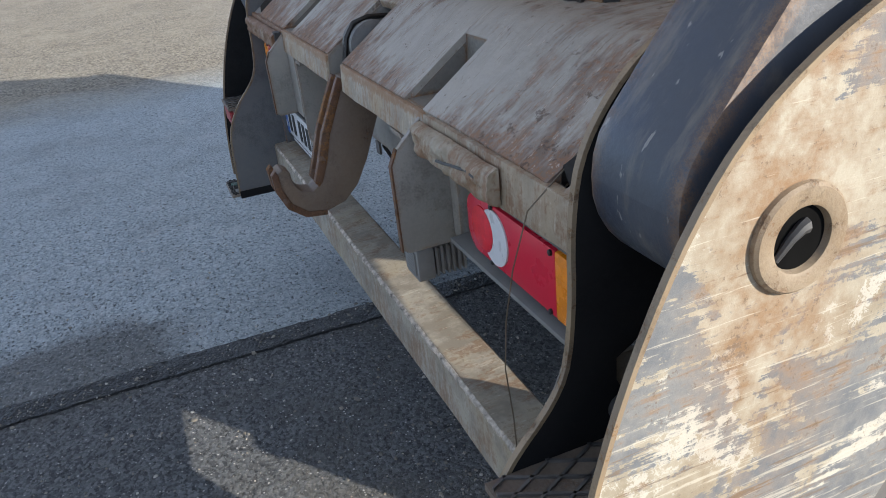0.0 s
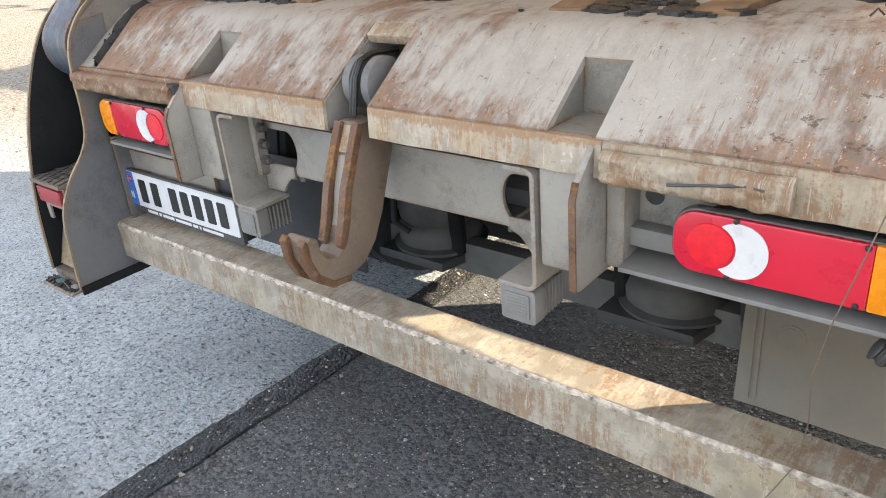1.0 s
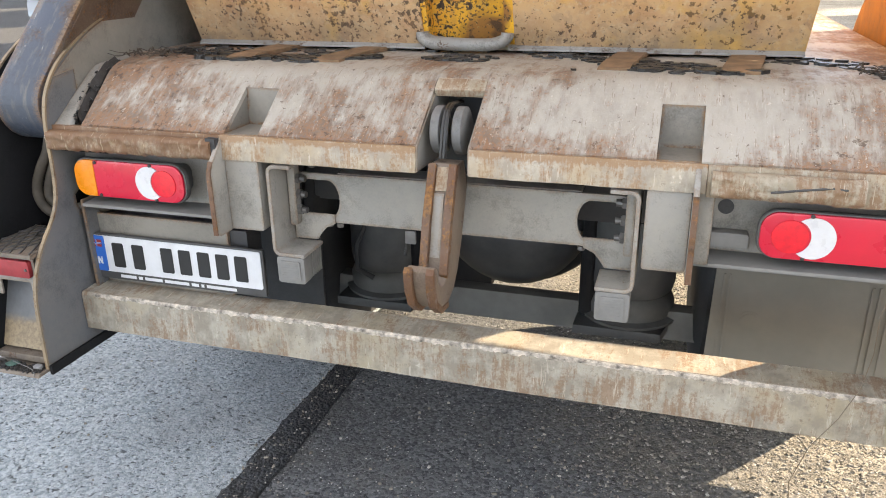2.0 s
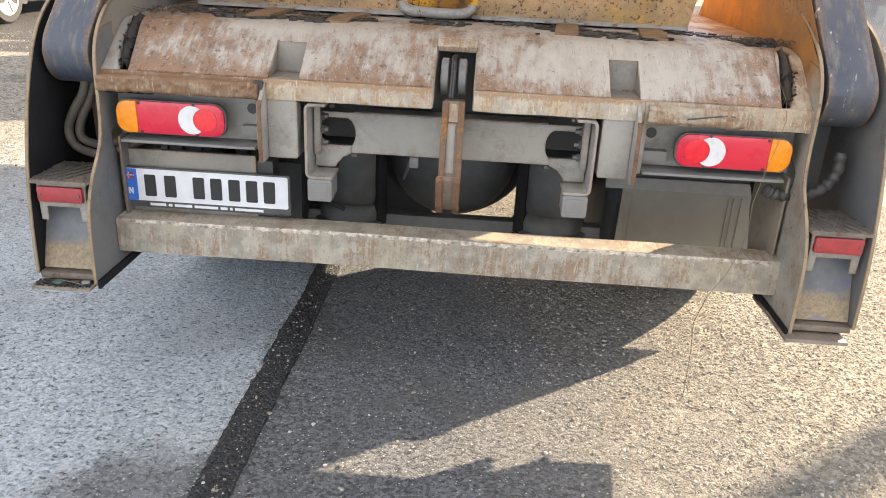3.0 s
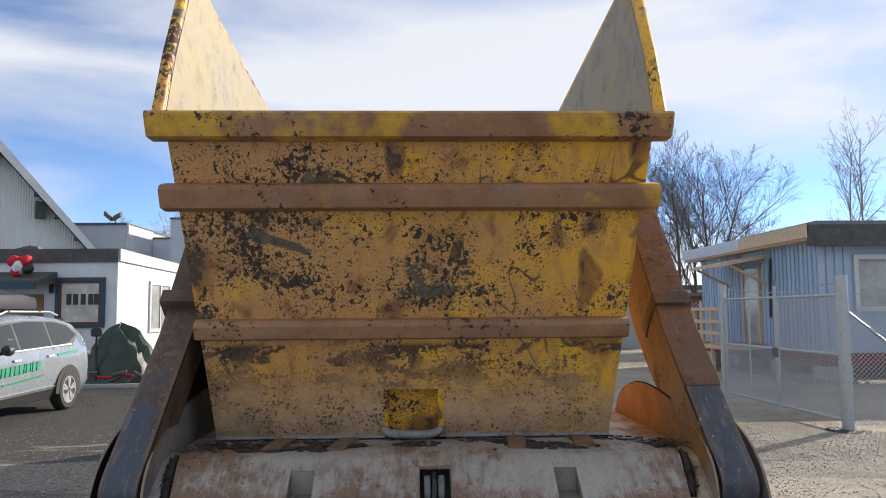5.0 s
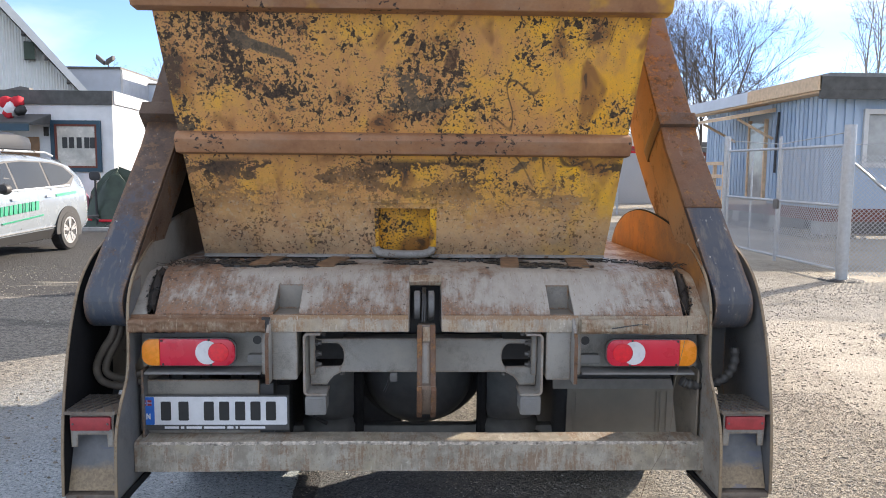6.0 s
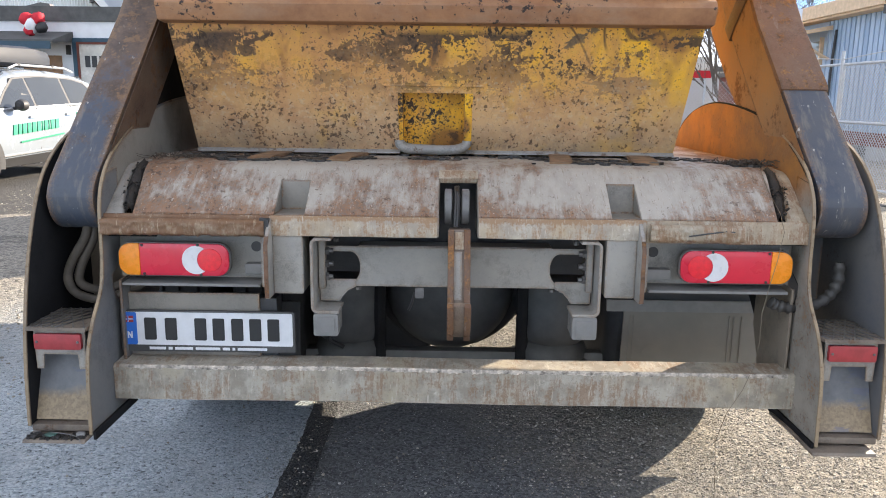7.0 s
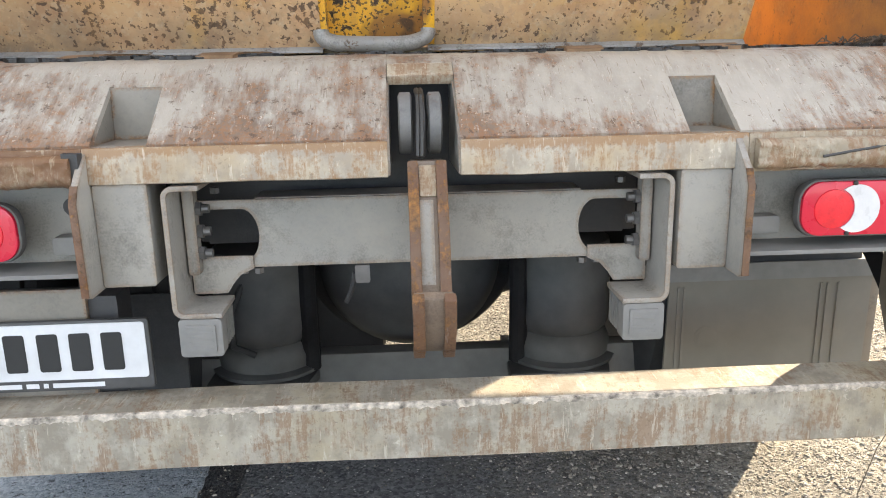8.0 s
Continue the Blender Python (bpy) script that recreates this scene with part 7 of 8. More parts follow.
        pane("door_handle", [(-0.28, 0.91), (-0.10, 0.915), (-0.10, 0.945), (-0.28, 0.94)], s, M_ALLOY, 0.030)
        for yc in (-1.40, 1.42):
            arch = [(yc + 0.43 * math.cos(radians(a)), 0.33 + 0.43 * math.sin(radians(a))) for a in range(-14, 195, 11)]
            bm = B()
            va = [bm.verts.new((s * 0.935, y, z)) for y, z in arch]
            vb = [bm.verts.new((s * 0.78, y, z)) for y, z in arch]
            bm.faces.new(va)
            bm.faces.new(vb[::-1])
            for i in range(len(arch)):
                j = (i + 1) % len(arch)
                bm.faces.new((va[i], va[j], vb[j], vb[i]))
            part("wheel_arch", bm, M_TRIM, car)
            wheel = part("tyre", turned(B(), [(-0.10, 0.22), (-0.10, 0.30), (-0.07, 0.34), (0.07, 0.34), (0.105, 0.31), (0.108, 0.24), (0.09, 0.22)], (s * 0.84, yc, 0.34), "x", 40, s), M_RUBBER, car)
            part("rim", turned(B(), [(0.0, 0.235), (0.012, 0.23), (0.012, 0.205), (-0.03, 0.20)], (s * 0.934, yc, 0.34), "x", 32, s), M_ALLOY, wheel)
            part("hub_shadow", turned(B(), [(0, 0.20), (0.002, 0.20)], (s * 0.925, yc, 0.34), "x", 28, s), M_TRIM, wheel)
            for k in range(5):
                for d in (-9, 9):
                    a = radians(72 * k + 90 + d)
                    c, n = Vector((0, math.cos(a), math.sin(a))), Vector((0, -math.sin(a), math.cos(a)))
                    o = Vector((s * 0.934, yc, 0.34))
                    pts = [o + c * 0.03 + n * 0.016, o + c * 0.21 + n * 0.022, o + c * 0.21 - n * 0.022, o + c * 0.03 - n * 0.016]
                    bm = B()
                    va, vb = [bm.verts.new(p) for p in pts], [bm.verts.new(p + Vector((s * 0.012, 0, 0))) for p in pts]
                    bm.faces.new(va[::-1])
                    bm.faces.new(vb)
                    for i in range(4):
                        j = (i + 1) % 4
                        bm.faces.new((va[i], va[j], vb[j], vb[i]))
                    part("spoke", bm, M_ALLOY, wheel)
        mirror = part("mirror", turned(B(), [(-0.09, 0.03), (-0.06, 0.07), (0.0, 0.085), (0.06, 0.075), (0.09, 0.035)], (s * 1.03, -0.62, 1.10), "y", 16), M_TRIM, car)
        part("mirror_arm", tube(B(), [(s * 0.90, -0.60, 1.05), (s * 1.0, -0.61, 1.06)], 0.025, 8), M_TRIM, mirror)
        part("headlamp", prism(B(), [(s * 0.52, 0.80), (s * 0.84, 0.88), (s * 0.86, 0.96), (s * 0.55, 0.88)], "y", -2.31, -2.16), M_GLASS, car, "clear headlamp")
        part("fog_lamp", prism(B(), [(s * 0.56, 0.44), (s * 0.82, 0.48), (s * 0.82, 0.62), (s * 0.60, 0.58)], "y", -2.325, -2.25), M_TRIM, car)
        part("tail_light", prism(B(), [(s * 0.50, 0.98), (s * 0.76, 1.0), (s * 0.75, 1.10), (s * 0.50, 1.08)], "y", 2.14, 2.30), M_RED, car)
        part("roof_rail", tube(B(), [(s * 0.62, -0.2, 1.62), (s * 0.62, 0.0, 1.675), (s * 0.62, 1.3, 1.67), (s * 0.62, 1.55, 1.61)], 0.018, 8), M_ALLOY, car)
    v = [(-0.68, -1.06, 1.165), (0.68, -1.06, 1.165), (0.57, -0.26, 1.555), (-0.57, -0.26, 1.555)]
    for name, quad, n in (("windscreen", v, Vector((0, -0.012, 0.022))), ("back_window", [(0.62, 2.11, 1.30), (-0.62, 2.11, 1.30), (-0.55, 1.87, 1.545), (0.55, 1.87, 1.545)], Vector((0, 0.02, 0.012)))):
        bm = B()
        a = [bm.verts.new(Vector(p) + n) for p in quad]
        b = [bm.verts.new(Vector(p) - n) for p in quad]
        bm.faces.new(a)
        bm.faces.new(b[::-1])
        for i in range(4):
            j = (i + 1) % 4
            bm.faces.new((a[i], a[j], b[j], b[i]))
        part(name, bm, M_GLASS, car)
    part("grille", prism(B(), rounded(-0.45, 0.45, 0.56, 0.80, 0.05), "y", -2.34, -2.30), M_TRIM, car)
    part("lower_grille", prism(B(), rounded(-0.55, 0.55, 0.30, 0.46, 0.04), "y", -2.33, -2.27), M_TRIM, car)
    # door lettering as plain blocks, and a thin slanted line below it
    x = -0.72
    for w in (0.085, 0.065, 0.090, 0.085, 0.090, 0.090, 0.028, 0.085, 0.022, 0.090, 0.095):
        pane("lettering_block", [(x, 0.69 + 0.05 * (x + 0.6)), (x + w, 0.69 + 0.05 * (x + w + 0.6)), (x + w + 0.02, 0.83 + 0.05 * (x + w + 0.6)), (x + 0.02, 0.83 + 0.05 * (x + 0.6))], 1, M_GREEN, 0.011, car)
        x += w + 0.036
    pane("lettering_line", [(-0.55, 0.565), (0.60, 0.64), (0.60, 0.66), (-0.55, 0.585)], 1, M_GREEN, 0.011, car)
    pane("lettering_line", [(1.05, 0.93), (1.75, 0.965), (1.75, 1.005), (1.05, 0.97)], 1, M_GREEN, 0.011, car)
    bm, rows = B(), []
    for y, w, h in ((-0.72, 0.24, 0.08), (-0.66, 0.32, 0.14), (-0.35, 0.39, 0.22), (0.2, 0.42, 0.28), (1.1, 0.42, 0.30), (1.48, 0.39, 0.26), (1.58, 0.32, 0.15)):
        z = 1.70
        ring = [(-w, z + 0.02), (-w * 0.9, z), (w * 0.9, z), (w, z + 0.02), (w * 1.02, z + h * 0.45), (w * 0.92, z + h * 0.85), (w * 0.5, z + h), (-w * 0.5, z + h), (-w * 0.92, z + h * 0.85), (-w * 1.02, z + h * 0.45)]
        rows.append([bm.verts.new((x - 0.10, y, zz)) for x, zz in ring])
    for a, b in zip(rows, rows[1:]):
        for i in range(10):
            j = (i + 1) % 10
            bm.faces.new((a[i], a[j], b[j], b[i]))
    bm.faces.new(rows[0][::-1])
    bm.faces.new(rows[-1])
    part("roof_box", bm, M_BOXGREY, car, "dark grey roof box", angle=50)
    for y in (0.05, 0.95):
        part("roof_bar", box(B(), -0.64, 0.64, y - 0.03, y + 0.03, 1.665, 1.70), M_TRIM, car)


build_car()


# ---- white buildings behind the car ----
def window_on(parent, x0, x1, z0, z1, y, frame_mat, glass_mat, name="window"):
    """A framed window in a wall that faces -y."""
    w = 0.09
    win = part(name, box(B(), x0 + w, x1 - w, y - 0.03, y - 0.02, z0 + w, z1 - w), glass_mat, parent)
    for a, b, c, d in ((x0, x1, z1 - w, z1), (x0, x1, z0, z0 + w), (x0, x0 + w, z0 + w, z1 - w), (x1 - w, x1, z0 + w, z1 - w)):
        part("window_frame", box(B(), a, b, y - 0.07, y - 0.005, c, d), frame_mat, win)
    return win


def build_annex():
    annex = thing("office_annex", (-9.2, 18.5, GROUND), "low white rendered annex with a dark fascia", "building")
    x0, x1, y0, y1, top = -11.05, -7.40, 15.95, 23.5, 3.20
    bm = B()
    box(bm, x0, x1, y0, y0 + 0.25, GROUND - 0.05, top - 0.30)
    part("front_wall", bm, M_RENDER_WALL, annex)
    part("side_wall", box(B(), x1 - 0.25, x1, y0 + 0.2505, y1, GROUND - 0.05, top - 0.30), M_RENDER_WALL, annex)
    part("side_wall", box(B(), x0, x0 + 0.25, y0 + 0.2505, y1, GROUND - 0.05, top - 0.30), M_RENDER_WALL, annex)
    part("roof", box(B(), x0, x1, y0, y1, top - 0.2995, top - 0.05), M_SOFFIT, annex)
    part("fascia", box(B(), x0 - 0.03, x1 + 0.03, y0 - 0.06, y0 - 0.002, top - 0.33, top), M_FASCIA, annex)
    part("parapet", prism(B(), [(y0, top), (y1, top - 0.15), (y1, top - 0.4), (y0, top - 0.30)], "x", x1 + 0.002, x1 + 0.06), M_RENDER_WALL, annex)
    win = window_on(annex, -8.86, -7.68, 1.28, 2.50, y0, M_TEAL, M_CURTAIN)
    for i, x in enumerate((-8.60, -8.44, -8.26, -8.08, -7.95)):
        part("sign_bar", box(B(), x, x + 0.12, y0 - 0.034, y0 - 0.031, 1.84, 2.10), M_BLACK, win)
    for a, b, c, d in ((-8.77, -7.77, 2.36, 2.41), (-8.77, -7.77, 1.37, 1.42), (-8.77, -8.72, 1.42, 2.36), (-7.82, -7.77, 1.42, 2.36)):
        part("inner_frame", box(B(), a, b, y0 - 0.055, y0 - 0.031, c, d), M_BROWN_BEAM, win)
    part("door", box(B(), -10.05, -9.15, y0 - 0.04, y0 - 0.002, GROUND, 2.10), M_DOOR, annex, "brown wooden door")
    part("meter_box", box(B(), -9.02, -8.92, y0 - 0.05, y0 - 0.002, 2.12, 2.34), M_BLACK, annex)
    canopy = part("door_canopy", prism(B(), [(y0 - 0.002, 2.64), (y0 - 0.95, 2.40), (y0 - 0.95, 2.34), (y0 - 0.002, 2.40)], "x", -10.65, -8.85), M_FASCIA, annex, "dark canopy over the door")
    part("canopy_edge", box(B(), -10.60, -8.90, y0 - 0.98, y0 - 0.952, 2.20, 2.36), M_TEAL, canopy)
    # window in the sunlit side wall
    side = part("side_window", box(B(), x1 + 0.001, x1 + 0.02, 18.2, 19.7, 1.20, 2.40), M_DULL_GLASS, annex)
    for a, b, c, d in ((18.1, 19.8, 2.40, 2.50), (18.1, 19.8, 1.10, 1.20), (18.1, 18.2, 1.20, 2.40), (19.7, 19.8, 1.20, 2.40), (18.92, 18.98, 1.20, 2.40)):
        part("window_frame", box(B(), x1 + 0.001, x1 + 0.05, a, b, c, d), M_VERGE, side)
    part("roof_litter", prism(B(), [(-10.0 + 0.09 * i, top + 0.005) for i in range(8)] + [(-9.4, top + 0.07), (-9.6, top + 0.10), (-9.8, top + 0.05)], "y", y0 + 0.1, y0 + 0.3), M_SOFFIT, annex)
    # stuffed bundle on the canopy
    rng = random.Random(3)
    bundle = thing("stuffed_bundle", (-9.50, 15.45, 2.56), "red and white stuffed cloth bundle lying on the canopy", "decoration")
    for (x, z, r), mat, name in ((((-9.62, 2.86, 0.15)), M_CLOTH_RED, "red_lump"), ((-9.35, 2.88, 0.14), M_CLOTH_RED, "red_lump"), ((-9.50, 2.74, 0.17), M_CLOTH_WHITE, "white_lump"), ((-9.56, 2.62, 0.12), M_CLOTH_RED, "red_lump"), ((-9.30, 2.68, 0.13), M_BLACK, "dark_lump")):
        part(name, turned(B(), [(-r, 0.02), (-r * 0.7, r * 0.7), (0, r), (r * 0.7, r * 0.75), (r, 0.03)], (x, 15.42, z), "z", 14), mat, bundle, rough=0.04, angle=70)


def build_barn():
    barn = own("corrugated_barn", (-14.04, 22.0, 0.0), 25.8, "tall white corrugated barn with a steep gable roof", "building")
    rx, rz, y0, y1 = 0.353, 6.972, 0.0, 14.0
    slope, half = 1.157, 2.577
    sides = {1: (slope, half), -1: (0.31, 5.2)}
    # corrugated gable sheet
    bm = B()
    xs = [rx - sides[-1][1] + 0.04 * i for i in range(int((half + sides[-1][1]) / 0.04) + 1)]
    low, high, low2, high2 = [], [], [], []
    for i, x in enumerate(xs):
        d = 0.018 * (i % 2)
        z = rz - sides[1 if x > rx else -1][0] * abs(x - rx) - 0.12
        low.append(bm.verts.new((x, y0 - d, GROUND)))
        high.append(bm.verts.new((x, y0 - d, z)))
        low2.append(bm.verts.new((x, y0 + 0.06, GROUND)))
        high2.append(bm.verts.new((x, y0 + 0.06, z)))
    for i in range(len(xs) - 1):
        bm.faces.new((low[i], low[i + 1], high[i + 1], high[i]))
        bm.faces.new((low2[i], high2[i], high2[i + 1], low2[i + 1]))
        bm.faces.new((high[i], high[i + 1], high2[i + 1], high2[i]))
    part("gable_sheet", bm, M_CORRUGATED, barn, "white corrugated cladding", angle=15)
    for s in (-1, 1):
        fall, reach = sides[s]
        a = (rx, rz)
        b = (rx + s * (reach + 0.35), rz - fall * (reach + 0.35))
        n = Vector((s * fall, 1)).normalized() * 0.16
        part("roof_slope", prism(B(), [a, b, (b[0] + n.x * 0.6, b[1] + n.y * 0.6), (a[0], a[1] + 0.20)], "y", y0 - 0.55, y1), M_SLATE, barn)
        part("verge_board", prism(B(), [(a[0], a[1] - 0.14), (b[0], b[1] - 0.14), (b[0] + n.x * 0.7, b[1] + n.y * 0.7), (a[0], a[1] + 0.24)], "y", y0 - 0.60, y0 - 0.552), M_CORRUGATED, barn, "pale verge board")
        part("soffit", prism(B(), [(a[0], a[1] - 0.10), (b[0], b[1] - 0.10), (b[0], b[1] - 0.005), (a[0], a[1] - 0.005)], "y", y0 - 0.551, y0 - 0.02), M_SOFFIT, barn)
        part("long_wall", box(B(), *sorted((rx + s * reach, rx + s * (reach - 0.1))), y0 + 0.061, y1, GROUND, rz - fall * reach), M_CORRUGATED, barn)
    for i in range(4):
        x = rx + 1.0 + 0.62 * i
        part("purlin_end", box(B(), x, x + 0.10, y0 - 0.50, y0 - 0.03, rz - slope * (x - rx) - 0.30, rz - slope * (x - rx) - 0.13), M_SOFFIT, barn)
    part("nest_box", box(B(), rx + 1.05, rx + 1.35, y0 - 0.30, y0 - 0.03, rz - slope * 1.2 - 0.80, rz - slope * 1.2 - 0.25), M_TARP, barn, "small green box under the eave")


def build_back_block():
    block = thing("flat_roofed_block", (-11.5, 34.0, GROUND), "pale blue flat-roofed block behind the annex", "building")
    part("wall", box(B(), -17.0, -12.6, 30.0, 38.0, GROUND, 5.42), M_PALE_BLUE, block)
    part("coping", box(B(), -17.0, -12.56, 29.95, 38.0, 5.4205, 5.52), M_SOFFIT, block)
    part("wall", box(B(), -12.599, -10.9, 33.0, 40.0, GROUND, 5.1), M_PALE_BLUE, block)
    part("coping", box(B(), -12.559, -10.9, 32.95, 40.0, 5.1005, 5.18), M_SOFFIT, block)
    part("wall", box(B(), -12.59, -12.50, 30.0, 33.0, GROUND, 5.42), M_RENDER_WALL, block)
    part("wall", box(B(), -10.899, -6.0, 30.5, 40.0, GROUND, 5.72), M_PALE_BLUE, block)
    part("coping", box(B(), -10.93, -6.0, 30.45, 40.0, 5.7205, 5.80), M_SOFFIT, block)
    lamp = thing("floodlight", (-13.1, 29.6, 5.5), "pair of floodlights on the roof edge", "floodlight")
    part("post", tube(B(), [(-13.1, 30.1, 5.5), (-13.1, 30.0, 5.75)], 0.03, 8), M_SOFFIT, lamp)
    for dx, t in ((-0.22, 0.12), (0.16, -0.1)):
        part("lamp_head", prism(B(), [(-13.1 + dx - 0.15, 5.68 + t), (-13.1 + dx + 0.15, 5.68 - t), (-13.1 + dx + 0.18, 5.85 - t), (-13.1 + dx - 0.12, 5.88 + t)], "y", 29.7, 29.95), M_SOFFIT, lamp, bevel=0.01)


def build_heap():
    kerb = solid("kerb", box(B(), -9.0, -3.2, 14.3, 14.45, GROUND - 0.05, GROUND + 0.09), M_KERB, "low concrete kerb before the annex", "kerb", "structure", bevel=0.01)
    heap = thing("tarpaulin_heap", (-7.02, 15.25, GROUND), "dark green tarpaulin draped over a heap", "tarpaulin")
    bm, rows = B(), []
    for i in range(25):
        a = 2 * math.pi * i / 24
        row = []
        for j in range(9):
            r = (1 - j / 8) ** 0.6
            z = 1.36 * (1 - r ** 2.6) + 0.10 * noise.noise(Vector((3 * math.cos(a), 3 * math.sin(a), j * 0.7)))
            row.append(bm.verts.new((-7.02 + 0.95 * r * math.cos(a) * (1 + 0.12 * math.sin(5 * a)), 15.25 + 0.6 * r * math.sin(a), GROUND + max(0, z * (0.9 + 0.12 * math.sin(3 * a))))))
        rows.append(row)
    for a, b in zip(rows, rows[1:]):
        for j in range(8):
            bm.faces.new((a[j], b[j], b[j + 1], a[j + 1]))
    part("sheet", bm, M_TARP, heap, rough=0.05, angle=25)
    for i in range(9):
        rng = random.Random(i)
        x = -7.75 + 0.16 * i
        part("loose_rod", tube(B(), [(x, 14.62 + 0.1 * rng.random(), GROUND + 0.05 + 0.3 * rng.random()), (x + 0.3, 14.7, GROUND + 0.1 + 0.3 * rng.random())], 0.02 + 0.02 * rng.random(), 6), M_SOFFIT if i % 3 else M_CLOTH_RED, heap)
    sack = thing("pink_sack", (-7.92, 15.35, GROUND), "pink sack leaning beside the tarpaulin", "sack")
    part("bag", turned(B(), [(0, 0.15), (0.1, 0.21), (0.5, 0.20), (0.75, 0.12), (0.85, 0.03)], (-7.92, 15.35, GROUND), "z", 16), M_PINK, sack, rough=0.03, angle=60)
    jack = thing("pallet_truck", (-7.35, 14.6, GROUND), "hand pallet truck with an upright handle", "pallet truck")
    part("handle", tube(B(), [(-7.35, 14.75, GROUND + 0.10), (-7.34, 14.70, 0.70), (-7.32, 14.66, 1.12)], 0.03, 8), M_TRIM, jack)
    part("grip", prism(B(), rounded(-7.45, -7.20, 1.10, 1.30, 0.07), "y", 14.63, 14.68), M_TRIM, jack, bevel=0.01)
    part("fork", box(B(), -7.5, -7.2, 14.76, 15.3 - 0.45, GROUND, GROUND + 0.12), M_CLOTH_RED, jack, bevel=0.01)


build_annex()
build_barn()
build_back_block()
build_heap()


# ---- blue house, fence and gate ----
def build_house():
    house = thing("blue_house", (12.0, 18.0, GROUND), "blue boarded house raised on concrete blocks", "house")
    x0, x1, y0, y1, zb, zt = 8.90, 15.2, 14.0, 21.0, 0.62, 3.16
    win = (9.78, 11.1, 1.62, 2.74)
    part("wall", box(B(), x0 + 0.03, win[0], y0 + 0.03, y0 + 0.18, zb, zt), M_BOARD, house)
    part("wall", box(B(), win[1], x1, y0 + 0.03, y0 + 0.18, zb, zt), M_BOARD, house)
    part("wall", box(B(), win[0], win[1], y0 + 0.03, y0 + 0.18, zb, win[2]), M_BOARD, house)
    part("wall", box(B(), win[0], win[1], y0 + 0.03, y0 + 0.18, win[3], zt), M_BOARD, house)
    part("wall", box(B(), x0 + 0.03, x0 + 0.18, y0 + 0.1805, y1, zb, zt), M_BOARD, house)
    part("wall", box(B(), x0 + 0.18, x1, y1 - 0.15, y1, zb, zt), M_BOARD, house)
    w = part("window", box(B(), win[0], win[1], y0 + 0.08, y0 + 0.09, win[2], win[3]), M_DULL_GLASS, house)
    for a, b, c, d in ((win[0] - 0.05, win[1] + 0.05, win[3] - 0.03, win[3] + 0.08), (win[0] - 0.05, win[1] + 0.05, win[2] - 0.08, win[2] + 0.03), (win[0] - 0.05, win[0] + 0.05, win[2] + 0.03, win[3] - 0.03), (win[1] - 0.05, win[1] + 0.05, win[2] + 0.03, win[3] - 0.03)):
        part("window_frame", box(B(), a, b, y0 - 0.04, y0 + 0.10, c, d), M_VERGE, w)
    part("wall_foot", box(B(), x0 + 0.05, x1, y0 + 0.05, y0 + 0.15, zb - 0.30, zb - 0.001), M_BROWN_BEAM, house)
    part("wall_foot", box(B(), x0 + 0.05, x0 + 0.15, y0 + 0.151, y1, zb - 0.30, zb - 0.001), M_BROWN_BEAM, house)
    for x, y in ((9.05, 14.1), (9.05, 16.2), (9.05, 18.5), (9.05, 20.6), (11.2, 14.1), (13.4, 14.1)):
        part("pier", box(B(), x - 0.10, x + 0.62, y, y + 0.40, GROUND - 0.05, zb - 0.3005), M_BLOCK, house, bevel=0.01)
    # dark block fills the void between the piers, standing for its shade
    part("crawl_space", box(B(), x0 + 0.9, x1, y0 + 0.9, y1 - 0.4, GROUND, zb - 0.31), M_SOFFIT, house)
    # low pitched roof: eaves, verge of bare pine, dark edge
    part("roof", prism(B(), [(x0 - 0.35, zt + 0.02), (x0 - 0.35, zt + 0.28), (12.0, zt + 0.33), (x1 + 0.3, zt + 0.28), (x1 + 0.3, zt + 0.02)], "y", y0 - 0.30, y1 + 0.5), M_SLATE, house)
    part("verge", box(B(), x0 - 0.38, x1 + 0.3, y0 - 0.36, y0 - 0.302, zt + 0.04, zt + 0.31), M_FASCIA, house)
    part("verge", box(B(), x0 - 0.36, x1 + 0.3, y0 - 0.355, y0 - 0.303, zt - 0.16, zt + 0.0395), M_FASCIA, house)
    part("eave_board", box(B(), x0 - 0.42, x0 - 0.352, y0 - 0.36, 17.2, zt + 0.02, zt + 0.32), M_NEWWOOD, house, "bare pine eave board")
    part("eave_board", box(B(), x0 - 0.42, x0 - 0.352, 17.201, y1 + 0.5, zt + 0.02, zt + 0.32), M_PALE_BLUE, house)
    part("eave_soffit", box(B(), x0 - 0.351, x0 + 0.02, y0 - 0.29, y1 + 0.5, zt - 0.03, zt + 0.018), M_NEWWOOD, house)
    # corrugated sheet roof over the front part
    wave = [(x0 + 0.05 + 0.05 * i, zt + 0.44 + 0.018 * (i % 2)) for i in range(124)]
    part("ridge_roof", prism(B(), wave + [(wave[-1][0], zt + 0.30), (wave[0][0], zt + 0.30)], "y", y0 + 0.1, y0 + 3.5), M_CORR_ROOF, house, "grey corrugated sheet roof")
    # side door, canopy on braces, landing with rails
    door = part("side_door", box(B(), x0 - 0.02, x0 + 0.028, 16.95, 17.85, 0.70, 2.70), M_DULL_GLASS, house, "pale glazed side door")
    for a, b in ((16.87, 16.95), (17.85, 17.93)):
        part("door_frame", box(B(), x0 - 0.05, x0 + 0.028, a, b, 0.70, 2.78), M_NEWWOOD, door)
    canopy = part("side_canopy", prism(B(), [(x0 - 0.02, 3.02), (x0 - 1.15, 2.80), (x0 - 1.15, 2.72), (x0 - 0.02, 2.92)], "y", 16.4, 18.9), M_NEWWOOD, house, "bare pine canopy on braces")
